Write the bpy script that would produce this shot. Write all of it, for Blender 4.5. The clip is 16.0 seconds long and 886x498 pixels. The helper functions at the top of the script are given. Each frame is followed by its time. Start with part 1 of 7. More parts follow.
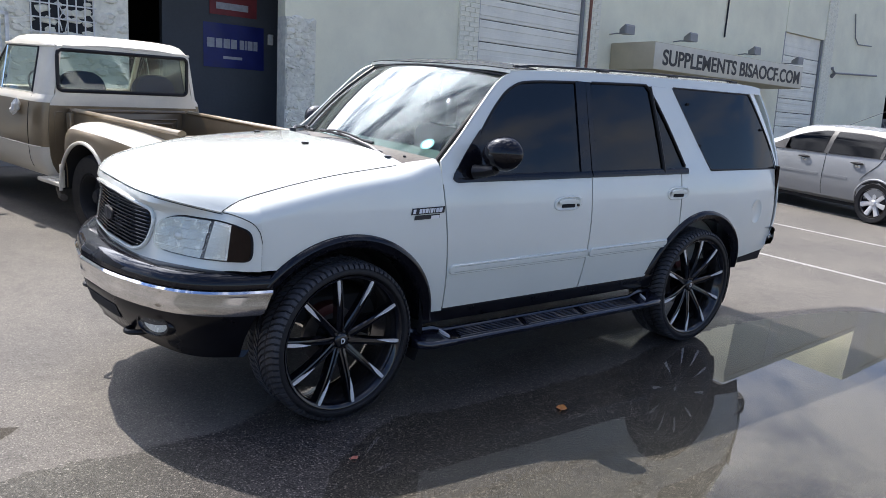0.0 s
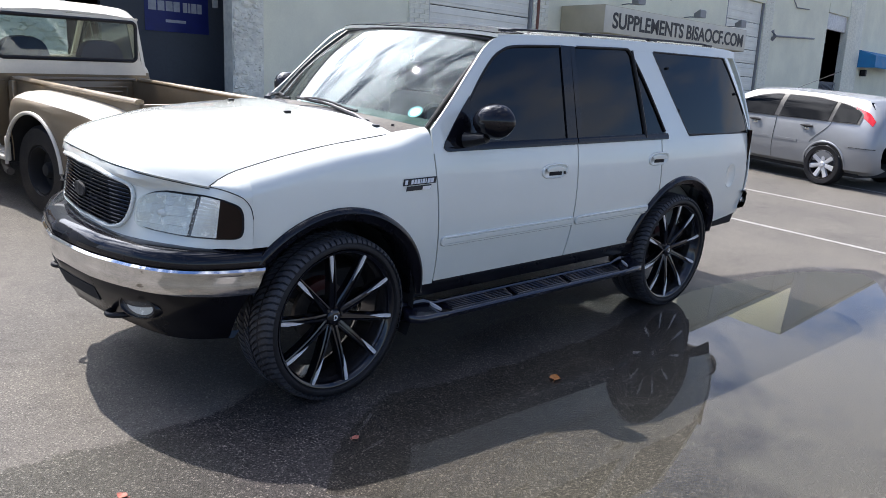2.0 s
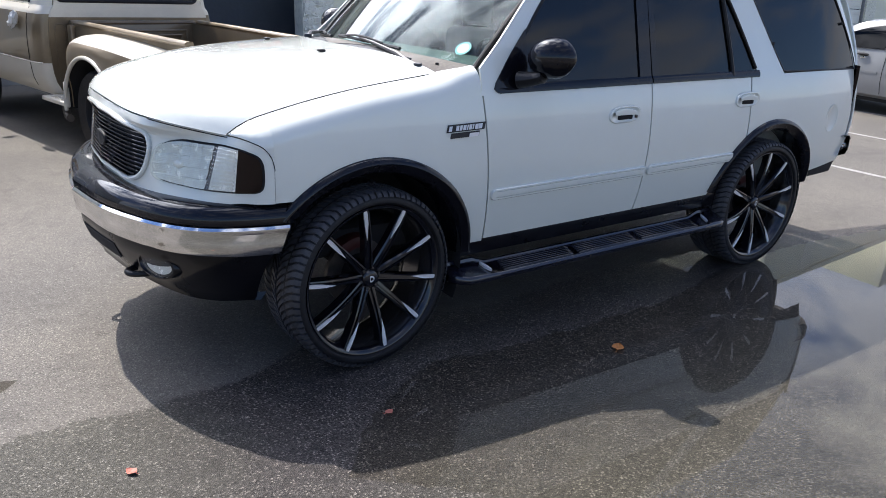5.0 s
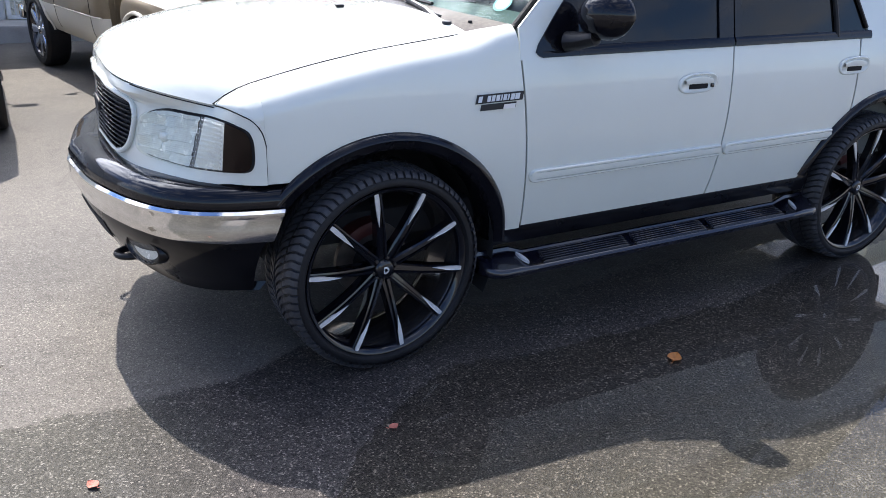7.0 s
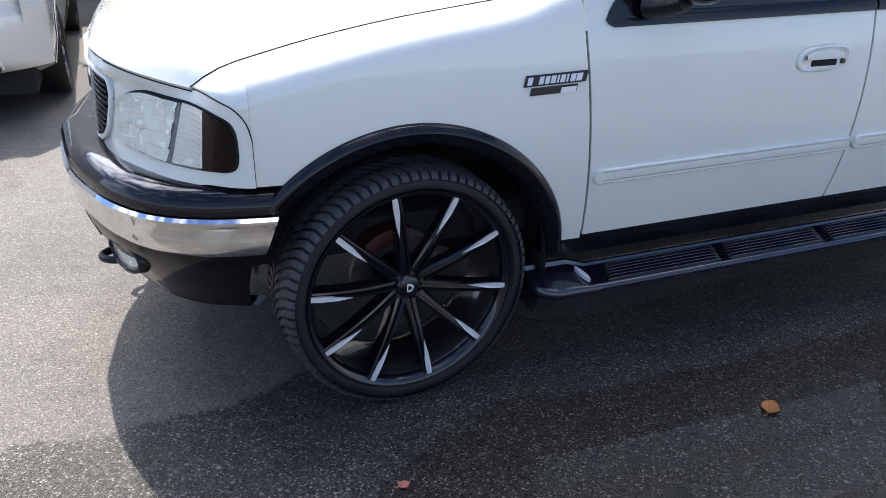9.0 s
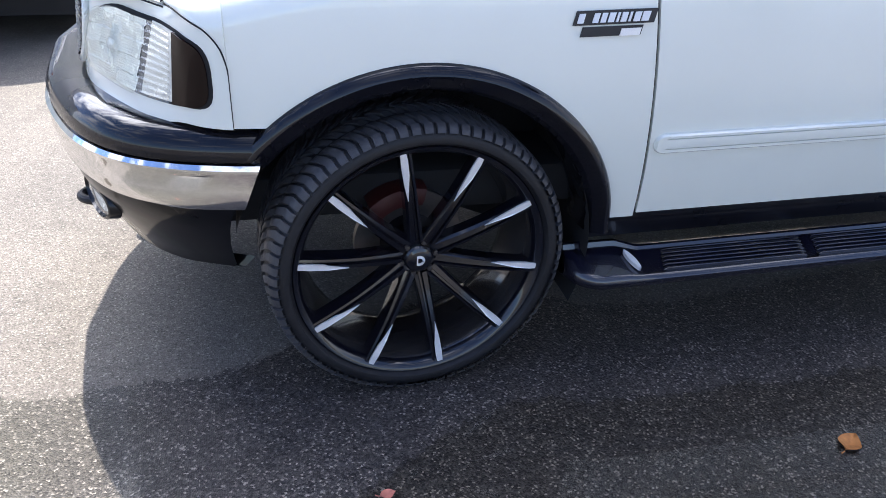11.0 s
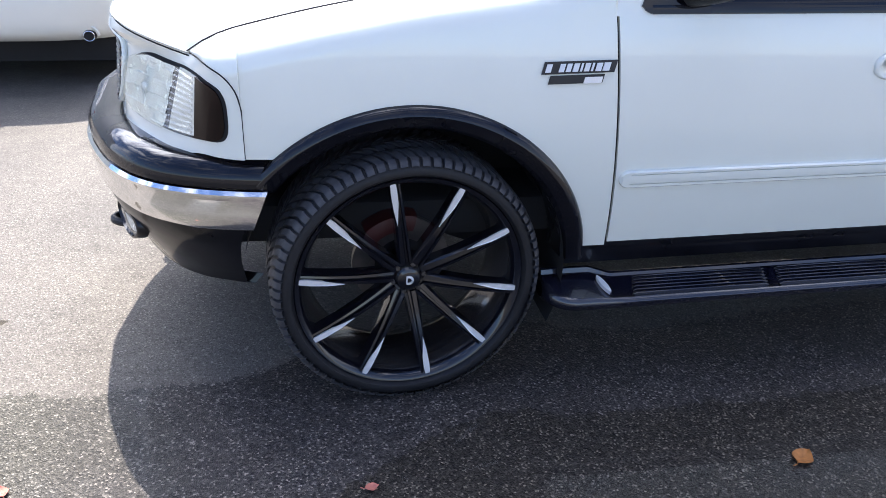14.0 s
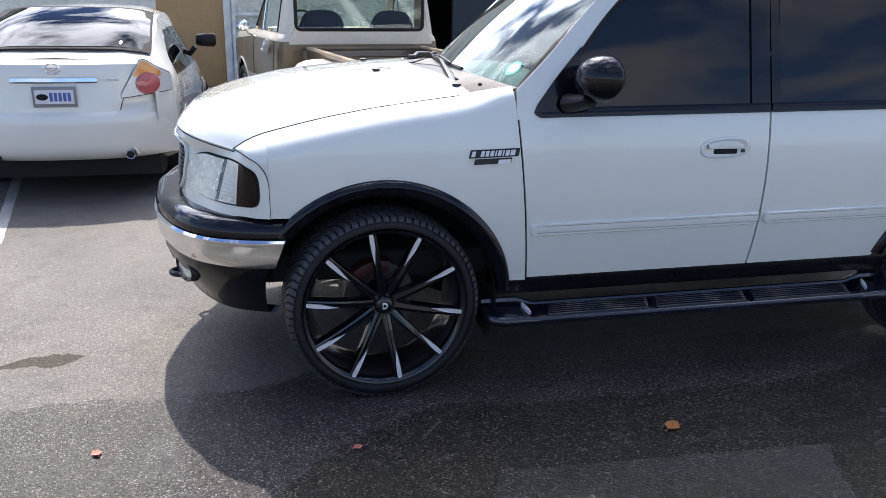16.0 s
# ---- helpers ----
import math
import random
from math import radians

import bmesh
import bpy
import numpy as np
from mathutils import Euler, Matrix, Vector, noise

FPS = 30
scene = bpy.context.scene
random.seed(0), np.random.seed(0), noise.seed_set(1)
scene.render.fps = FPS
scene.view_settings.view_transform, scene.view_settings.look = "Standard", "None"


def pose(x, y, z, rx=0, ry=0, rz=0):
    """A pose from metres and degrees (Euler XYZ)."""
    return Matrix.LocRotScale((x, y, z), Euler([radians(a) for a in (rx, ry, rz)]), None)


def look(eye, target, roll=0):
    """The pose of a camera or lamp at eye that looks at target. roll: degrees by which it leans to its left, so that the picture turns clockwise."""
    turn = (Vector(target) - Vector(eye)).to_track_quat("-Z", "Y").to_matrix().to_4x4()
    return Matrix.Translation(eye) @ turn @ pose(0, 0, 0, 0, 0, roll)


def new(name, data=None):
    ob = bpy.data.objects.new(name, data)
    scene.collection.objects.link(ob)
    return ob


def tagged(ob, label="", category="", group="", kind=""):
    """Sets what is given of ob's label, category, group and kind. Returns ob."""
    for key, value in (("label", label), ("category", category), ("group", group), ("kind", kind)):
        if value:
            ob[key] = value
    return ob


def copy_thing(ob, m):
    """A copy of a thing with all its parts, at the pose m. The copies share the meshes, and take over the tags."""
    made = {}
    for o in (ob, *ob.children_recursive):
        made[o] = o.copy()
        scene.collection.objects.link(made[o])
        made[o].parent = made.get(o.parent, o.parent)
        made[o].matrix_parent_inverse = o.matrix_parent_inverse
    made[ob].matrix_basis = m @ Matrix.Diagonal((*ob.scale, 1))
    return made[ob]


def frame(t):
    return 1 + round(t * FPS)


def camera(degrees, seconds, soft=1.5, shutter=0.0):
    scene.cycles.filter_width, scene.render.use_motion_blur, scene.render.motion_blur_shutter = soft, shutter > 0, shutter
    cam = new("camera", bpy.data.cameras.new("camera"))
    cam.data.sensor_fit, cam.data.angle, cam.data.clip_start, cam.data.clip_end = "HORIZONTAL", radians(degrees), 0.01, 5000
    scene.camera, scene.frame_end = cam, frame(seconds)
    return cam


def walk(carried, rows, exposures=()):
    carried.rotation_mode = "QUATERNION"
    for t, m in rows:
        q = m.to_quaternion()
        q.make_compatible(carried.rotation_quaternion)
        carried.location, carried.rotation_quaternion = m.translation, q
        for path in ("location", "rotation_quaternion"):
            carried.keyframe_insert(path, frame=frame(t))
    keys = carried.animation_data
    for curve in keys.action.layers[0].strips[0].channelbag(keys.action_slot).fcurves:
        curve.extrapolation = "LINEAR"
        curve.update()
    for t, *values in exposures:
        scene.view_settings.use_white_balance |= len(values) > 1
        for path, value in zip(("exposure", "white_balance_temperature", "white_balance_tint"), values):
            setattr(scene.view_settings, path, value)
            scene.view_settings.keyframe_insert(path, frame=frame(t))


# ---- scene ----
cam = camera(60.7, 16.0, soft=0.75)
# The lot falls away from the building: every thing that stands on it is laid out on the slope.
SLOPE = Matrix.Rotation(radians(2.84), 4, Vector((0.993, 0.117, 0.0)))
PATH = [
    (0, (-1.901, -3.41, 1.659), (-0.72, -1.837, 1.296), 2.4),
    (0.5, (-1.845, -3.45, 1.643), (-0.708, -1.864, 1.208), 2.7),
    (1, (-1.879, -3.411, 1.656), (-0.768, -1.816, 1.186), 2.4),
    (1.5, (-1.956, -3.29, 1.665), (-0.695, -1.798, 1.234), 2.6),
    (2, (-2.029, -3.163, 1.659), (-0.745, -1.696, 1.213), 2.1),
    (2.5, (-2.053, -3.137, 1.662), (-0.776, -1.661, 1.225), 2.6),
    (3, (-2.028, -3.127, 1.664), (-0.776, -1.629, 1.231), 3.2),
    (3.5, (-1.93, -3.154, 1.667), (-0.687, -1.646, 1.237), 2.6),
    (4, (-1.826, -3.187, 1.654), (-0.601, -1.659, 1.247), 3.6),
    (4.5, (-1.731, -3.129, 1.641), (-0.572, -1.565, 1.181), 1.8),
    (4.7, (-1.697, -3.053, 1.629), (-0.564, -1.5, 1.077), 1.4),
    (6.8, (-1.203, -2.69, 1.598), (-0.272, -1.047, 0.938), 1.6),
    (7, (-1.148, -2.675, 1.601), (-0.266, -1.022, 0.902), 0.7),
    (7.5, (-1.055, -2.522, 1.564), (-0.24, -0.883, 0.759), 0.8),
    (8, (-0.946, -2.365, 1.563), (-0.166, -0.716, 0.742), -0.3),
    (8.5, (-0.816, -2.305, 1.558), (-0.16, -0.612, 0.719), -1.0),
    (9, (-0.676, -2.219, 1.588), (-0.05, -0.5, 0.779), -0.2),
    (9.5, (-0.538, -2.195, 1.57), (-0.021, -0.47, 0.699), -0.3),
    (9.7, (-0.533, -2.154, 1.556), (-0.035, -0.44, 0.653), -0.3),
    (11.8, (-0.277, -1.829, 1.443), (0.056, -0.091, 0.511), 3.6),
    (12, (-0.259, -1.834, 1.443), (0.024, -0.092, 0.502), 2.9),
    (12.5, (-0.202, -1.887, 1.486), (0.083, -0.157, 0.524), 2.7),
    (13, (-0.24, -1.971, 1.48), (-0.029, -0.212, 0.552), 1.2),
    (13.5, (-0.334, -2.05, 1.506), (0.024, -0.247, 0.716), 1.8),
    (14, (-0.31, -2.169, 1.522), (0.04, -0.381, 0.698), 1.6),
    (14.5, (-0.318, -2.371, 1.509), (0.023, -0.522, 0.826), 1.2),
    (15, (-0.247, -2.662, 1.571), (0.046, -0.791, 0.927), 1.0),
    (15.5, (-0.353, -2.963, 1.583), (0.045, -1.091, 1.003), 1.4),
    (16, (-0.349, -3.218, 1.581), (0.017, -1.325, 1.048), 0.1),
]
walk(cam, [(t, look(eye, target, roll)) for t, eye, target, roll in PATH],
     exposures=[(0, 0.55, 6450, 13), (4.5, 0.55, 6430, 13), (7.0, 0.88, 6430, 13), (9.0, 1.02, 6430, 13), (12.0, 1.72, 6580, 14), (13.0, 1.74, 6580, 14), (14.0, 1.48, 6500, 14), (14.5, 1.06, 6480, 14), (16.0, 0.78, 6450, 14)])


# ---- light ----
SUN_WAY = SLOPE.to_3x3() @ Vector((-0.10, 0.98, 1.42)).normalized()


def make_world():
    world = bpy.data.worlds.new("sky")
    scene.world = world
    world.use_nodes = True
    nt = world.node_tree
    nt.nodes.clear()
    out = nt.nodes.new("ShaderNodeOutputWorld")
    bg = nt.nodes.new("ShaderNodeBackground")
    sky = nt.nodes.new("ShaderNodeTexSky")
    sky.sky_type = "NISHITA"
    sky.sun_disc = False
    sky.sun_elevation = math.asin(SUN_WAY.z)
    sky.sun_rotation = math.atan2(SUN_WAY.x, SUN_WAY.y)
    sky.air_density, sky.dust_density, sky.ozone_density = 1.0, 0.1, 4.0
    coord = nt.nodes.new("ShaderNodeTexCoord")
    mapping = nt.nodes.new("ShaderNodeMapping")
    mapping.inputs["Scale"].default_value = (1.1, 1.6, 3.6)
    mapping.inputs["Rotation"].default_value = (0.0, 0.12, 0.5)
    cloud = nt.nodes.new("ShaderNodeTexNoise")
    cloud.inputs["Scale"].default_value = 3.0
    cloud.inputs["Detail"].default_value = 7.0
    cloud.inputs["Roughness"].default_value = 0.58
    cloud.inputs["Distortion"].default_value = 0.35
    ramp = nt.nodes.new("ShaderNodeValToRGB")
    ramp.color_ramp.elements[0].position, ramp.color_ramp.elements[1].position = 0.50, 0.68
    ramp.color_ramp.elements[1].color = (0.85, 0.85, 0.85, 1)
    mix = nt.nodes.new("ShaderNodeMix")
    mix.data_type = "RGBA"
    # clouds scatter the light forwards: they shine most towards the sun
    dot = nt.nodes.new("ShaderNodeVectorMath")
    dot.operation = "DOT_PRODUCT"
    dot.inputs[1].default_value = SUN_WAY
    glow = nt.nodes.new("ShaderNodeMapRange")
    glow.inputs["From Min"].default_value, glow.inputs["From Max"].default_value = -0.4, 1.0
    lobe = nt.nodes.new("ShaderNodeMath")
    lobe.operation, lobe.inputs[1].default_value = "POWER", 6.0
    gain = nt.nodes.new("ShaderNodeMath")
    gain.operation, gain.inputs[1].default_value, gain.inputs[2].default_value = "MULTIPLY_ADD", 58.0, 4.4
    tone = nt.nodes.new("ShaderNodeVectorMath")
    tone.operation = "SCALE"
    tone.inputs[0].default_value = (0.98, 1.02, 1.10)
    link = nt.links.new
    link(coord.outputs["Generated"], mapping.inputs["Vector"])
    link(mapping.outputs[0], cloud.inputs["Vector"])
    link(coord.outputs["Generated"], dot.inputs[0])
    link(dot.outputs["Value"], glow.inputs["Value"])
    link(glow.outputs[0], lobe.inputs[0])
    link(lobe.outputs[0], gain.inputs[0])
    link(gain.outputs[0], tone.inputs["Scale"])
    link(tone.outputs[0], mix.inputs[7])
    # thin veil thickening towards the sun
    veil = nt.nodes.new("ShaderNodeMapRange")
    veil.inputs["From Min"].default_value, veil.inputs["From Max"].default_value = 0.7, 1.0
    veil.inputs["To Min"].default_value, veil.inputs["To Max"].default_value = 0.0, 0.10
    total = nt.nodes.new("ShaderNodeMath")
    total.operation = "ADD"
    link(dot.outputs["Value"], veil.inputs["Value"])
    link(cloud.outputs[0], total.inputs[0])
    link(veil.outputs[0], total.inputs[1])
    # cloud banks gather low over the horizon on the sunny side
    east = nt.nodes.new("ShaderNodeVectorMath")
    east.operation = "DOT_PRODUCT"
    east.inputs[1].default_value = (-0.25, -0.5, 1.0)
    bank = nt.nodes.new("ShaderNodeMapRange")
    bank.inputs["From Min"].default_value, bank.inputs["From Max"].default_value = -0.30, 0.45
    bank.inputs["To Min"].default_value, bank.inputs["To Max"].default_value = 0.21, 0.0
    both = nt.nodes.new("ShaderNodeMath")
    both.operation = "ADD"
    link(coord.outputs["Generated"], east.inputs[0])
    link(east.outputs["Value"], bank.inputs["Value"])
    link(total.outputs[0], both.inputs[0])
    link(bank.outputs[0], both.inputs[1])
    link(both.outputs[0], ramp.inputs[0])
    link(ramp.outputs[0], mix.inputs[0])
    clear = nt.nodes.new("ShaderNodeVectorMath")
    clear.operation = "MULTIPLY"
    clear.inputs[1].default_value = (0.66, 0.72, 0.86)
    link(sky.outputs[0], clear.inputs[0])
    link(clear.outputs[0], mix.inputs[6])
    link(mix.outputs[2], bg.inputs[0])
    bg.inputs[1].default_value = 0.14
    link(bg.outputs[0], out.inputs[0])
    sun = new("sun", bpy.data.lights.new("sun", "SUN"))
    sun.data.energy, sun.data.angle, sun.data.color = 5.0, radians(0.55), (1.0, 0.95, 0.87)
    sun.matrix_world = look(SUN_WAY * 60, (0, 0, 0))


make_world()


# ---- materials ----
def material(name, color, rough=0.5, metal=0.0, grain=0.0, scale=20.0, bump=0.0, bump_scale=200.0, stain=0.0, stain_scale=1.5,
             coat=0.0, emit=0.0, vary=0.0, spec=0.5):
    """A surface with variation at two scales: fine grain and broad stains, and a fine relief."""
    m = bpy.data.materials.new(name)
    m.use_nodes = True
    nt = m.node_tree
    b = nt.nodes["Principled BSDF"]
    link = nt.links.new
    b.inputs["Base Color"].default_value = (*color, 1)
    b.inputs["Roughness"].default_value = rough
    b.inputs["Metallic"].default_value = metal
    b.inputs["Coat Weight"].default_value = coat
    b.inputs["Coat Roughness"].default_value = 0.03
    b.inputs["Specular IOR Level"].default_value = spec
    tc = nt.nodes.new("ShaderNodeTexCoord")

    def noise_at(sc, detail=4.0):
        n = nt.nodes.new("ShaderNodeTexNoise")
        n.inputs["Scale"].default_value = sc
        n.inputs["Detail"].default_value = detail
        n.inputs["Roughness"].default_value = 0.6
        link(tc.outputs["Object"], n.inputs["Vector"])
        return n

    last = None

    def layer(source, low, high, amount):
        """Multiplies the colour so far by a value between 1 - amount and 1 + amount."""
        nonlocal last
        r = nt.nodes.new("ShaderNodeMapRange")
        r.inputs["From Min"].default_value, r.inputs["From Max"].default_value = low, high
        r.inputs["To Min"].default_value, r.inputs["To Max"].default_value = 1 - amount, 1 + amount
        link(source, r.inputs["Value"])
        x = nt.nodes.new("ShaderNodeMix")
        x.data_type, x.blend_type = "RGBA", "MULTIPLY"
        x.inputs[0].default_value = 1.0
        if last is None:
            x.inputs[6].default_value = (*color, 1)
        else:
            link(last, x.inputs[6])
        link(r.outputs[0], x.inputs[7])
        last = x.outputs[2]

    if grain:
        layer(noise_at(scale).outputs[0], 0.3, 0.7, grain)
    if stain:
        n = noise_at(stain_scale, 6.0)
        layer(n.outputs[0], 0.32, 0.68, stain)
        r = nt.nodes.new("ShaderNodeMapRange")
        r.inputs["From Min"].default_value, r.inputs["From Max"].default_value = 0.3, 0.7
        r.inputs["To Min"].default_value, r.inputs["To Max"].default_value = max(0.02, rough * 0.8), min(1.0, rough * 1.25)
        link(n.outputs[0], r.inputs["Value"])
        link(r.outputs[0], b.inputs["Roughness"])
    if vary:
        info = nt.nodes.new("ShaderNodeObjectInfo")
        layer(info.outputs["Random"], 0.0, 1.0, vary)
    if last is not None:
        link(last, b.inputs["Base Color"])
    if bump:
        bp = nt.nodes.new("ShaderNodeBump")
        bp.inputs["Strength"].default_value = bump
        bp.inputs["Distance"].default_value = 0.01
        link(noise_at(bump_scale, 3.0).outputs[0], bp.inputs["Height"])
        link(bp.outputs[0], b.inputs["Normal"])
    if emit:
        b.inputs["Emission Color"].default_value = (*color, 1)
        b.inputs["Emission Strength"].default_value = emit
    return m


def film(name, tint, rough=0.0, ior=1.5, shine=1.0, bump=0.0, bump_scale=4.0, haze=0.0, dust_color=(0.76, 0.77, 0.75)):
    """Clear sheet: tinted see-through with a Fresnel gloss. For panes and water."""
    m = bpy.data.materials.new(name)
    m.use_nodes = True
    nt = m.node_tree
    nt.nodes.clear()
    link = nt.links.new
    out = nt.nodes.new("ShaderNodeOutputMaterial")
    clear = nt.nodes.new("ShaderNodeBsdfTransparent")
    clear.inputs[0].default_value = (*tint, 1)
    gloss = nt.nodes.new("ShaderNodeBsdfGlossy")
    gloss.inputs["Roughness"].default_value = rough
    gloss.inputs[0].default_value = (1, 1, 1, 1)
    # the same gloss on both faces of a thin pane, rising towards grazing angles
    fres = nt.nodes.new("ShaderNodeLayerWeight")
    rise = nt.nodes.new("ShaderNodeMath")
    rise.operation, rise.inputs[1].default_value = "POWER", 5.0
    head_on = ((ior - 1) / (ior + 1)) ** 2
    weight = nt.nodes.new("ShaderNodeMath")
    weight.operation, weight.inputs[1].default_value, weight.inputs[2].default_value = "MULTIPLY_ADD", (1 - head_on) * shine, head_on * shine
    mix = nt.nodes.new("ShaderNodeMixShader")
    link(fres.outputs["Facing"], rise.inputs[0])
    link(rise.outputs[0], weight.inputs[0])
    link(weight.outputs[0], mix.inputs[0])
    link(clear.outputs[0], mix.inputs[1])
    link(gloss.outputs[0], mix.inputs[2])
    if bump:
        tc = nt.nodes.new("ShaderNodeTexCoord")
        n = nt.nodes.new("ShaderNodeTexNoise")
        n.inputs["Scale"].default_value = bump_scale
        link(tc.outputs["Object"], n.inputs["Vector"])
        bp = nt.nodes.new("ShaderNodeBump")
        bp.inputs["Strength"].default_value = bump
        bp.inputs["Distance"].default_value = 0.01
        link(n.outputs[0], bp.inputs["Height"])
        link(bp.outputs[0], gloss.inputs["Normal"])
        link(bp.outputs[0], fres.inputs["Normal"])
    last = mix
    if haze:
        dust = nt.nodes.new("ShaderNodeBsdfDiffuse")
        dust.inputs[0].default_value = (*dust_color, 1)
        more = nt.nodes.new("ShaderNodeMixShader")
        more.inputs[0].default_value = haze
        link(mix.outputs[0], more.inputs[1])
        link(dust.outputs[0], more.inputs[2])
        last = more
    link(last.outputs[0], out.inputs[0])
    return m


# ---- mesh tools ----
def part(name, bm, mat, parent=None, label="", smooth=True, angle=35.0):
    """Links a bmesh as one mesh object under a thing or a part."""
    bmesh.ops.recalc_face_normals(bm, faces=bm.faces)
    me = bpy.data.meshes.new(name)
    for f in bm.faces:
        f.smooth = smooth
    if smooth:
        for e in bm.edges:
            if len(e.link_faces) == 2 and e.calc_face_angle(0.0) > radians(angle):
                e.smooth = False
    bm.to_mesh(me)
    bm.free()
    me.materials.append(mat)
    ob = new(name, me)
    if parent is not None:
        ob.parent = parent
    if label:
        ob["label"] = label
    return ob


def root(name, label, category, m, group="", kind=""):
    ob = new(name)
    ob.empty_display_size = 0.2
    ob.matrix_world = m
    return tagged(ob, label, category, group, kind)


def lerp(a, b, t):
    return a + (b - a) * t


def curve(points):
    """A smooth function through (x, value) points (monotone cubic)."""
    xs = [p[0] for p in points]
    ys = [p[1] for p in points]
    n = len(xs)
    d = [(ys[i + 1] - ys[i]) / (xs[i + 1] - xs[i]) for i in range(n - 1)]
    m = [d[0]] + [0.0 if d[i - 1] * d[i] <= 0 else 2 * d[i - 1] * d[i] / (d[i - 1] + d[i]) for i in range(1, n - 1)] + [d[-1]]

    def f(x):
        if x <= xs[0]:
            return ys[0] + m[0] * (x - xs[0])
        if x >= xs[-1]:
            return ys[-1] + m[-1] * (x - xs[-1])
        i = max(k for k in range(n - 1) if xs[k] <= x)
        h = xs[i + 1] - xs[i]
        t = (x - xs[i]) / h
        return ((1 + 2 * t) * (1 - t) ** 2 * ys[i] + t * (1 - t) ** 2 * h * m[i] + t * t * (3 - 2 * t) * ys[i + 1] + t * t * (t - 1) * h * m[i + 1])

    return f


def span(a, b, n):
    return [a + (b - a) * i / n for i in range(n + 1)]


def loft(rows, close=False, caps=False):
    """A skin over rows of points. close: each row is a ring."""
    bm = bmesh.new()
    vs = [[bm.verts.new(p) for p in row] for row in rows]
    n = len(rows[0])
    for a, b in zip(vs, vs[1:]):
        for i in range(n if close else n - 1):
            j = (i + 1) % n
            bm.faces.new((a[i], a[j], b[j], b[i]))
    if caps and close:
        bm.faces.new(vs[0])
        bm.faces.new(vs[-1])
    return bm


def thick(bm, amount):
    """Gives a skin its thickness, to the side opposite to its normals for a positive amount."""
    bmesh.ops.recalc_face_normals(bm, faces=bm.faces)
    bmesh.ops.solidify(bm, geom=bm.faces[:], thickness=amount)
    return bm


def box(x0, x1, y0, y1, z0, z1, bevel=0.0, segs=2, into=None):
    bm = bmesh.new()
    bmesh.ops.create_cube(bm, size=1.0)
    for v in bm.verts:
        v.co = Vector((lerp(x0, x1, v.co.x + 0.5), lerp(y0, y1, v.co.y + 0.5), lerp(z0, z1, v.co.z + 0.5)))
    if bevel:
        bmesh.ops.bevel(bm, geom=bm.edges[:], offset=bevel, segments=segs, affect="EDGES", profile=0.5)
    return merge(into, bm) if into is not None else bm


def merge(into, bm, m=None):
    """Adds one bmesh to another, moved by m."""
    at = {v: into.verts.new(m @ v.co if m else v.co) for v in bm.verts}
    for f in bm.faces:
        into.faces.new([at[v] for v in f.verts])
    bm.free()
    return into


def tube(path, r, n=8, closed=False, flat=1.0):
    """A pipe along a path of points; r may be a list."""
    pts = [Vector(p) for p in path]
    rows = []
    k = len(pts)
    for i, p in enumerate(pts):
        if closed:
            way = pts[(i + 1) % k] - pts[i - 1]
        else:
            way = pts[min(i + 1, k - 1)] - pts[max(i - 1, 0)]
        way.normalize()
        side = way.cross(Vector((0, 0, 1)))
        if side.length < 0.05:
            side = way.cross(Vector((0, 1, 0)))
        side.normalize()
        up = side.cross(way)
        rr = r[i] if isinstance(r, (list, tuple)) else r
        rows.append([p + side * (rr * math.cos(2 * math.pi * j / n)) + up * (rr * flat * math.sin(2 * math.pi * j / n)) for j in range(n)])
    if closed:
        rows.append(rows[0])
        bm = loft(rows, close=True)
        bmesh.ops.remove_doubles(bm, verts=bm.verts, dist=1e-6)
        return bm
    return loft(rows, close=True, caps=True)


def spun(profile, n=48, axis="y", closed=False):
    """A body of revolution from (radius, along) points about an axis through the origin."""
    rows = []
    for j in range(n):
        a = 2 * math.pi * j / n
        c, s = math.cos(a), math.sin(a)
        if axis == "y":
            rows.append([(r * s, h, r * c) for r, h in profile])
        elif axis == "z":
            rows.append([(r * c, r * s, h) for r, h in profile])
        else:
            rows.append([(h, r * c, r * s) for r, h in profile])
    rows.append(rows[0])
    bm = loft(rows, close=closed)
    bmesh.ops.remove_doubles(bm, verts=bm.verts, dist=1e-6)
    return bm


def sheet(us, low, high, rows, place):
    """A panel given by its lower and upper edge over u; place(u, v) gives the point in space."""
    out = []
    for u in us:
        a, b = low(u), high(u)
        out.append([place(u, lerp(a, b, k / rows)) for k in range(rows + 1)])
    return loft(out)


def smoothstep(a, b, x):
    t = min(1.0, max(0.0, (x - a) / (b - a)))
    return t * t * (3 - 2 * t)


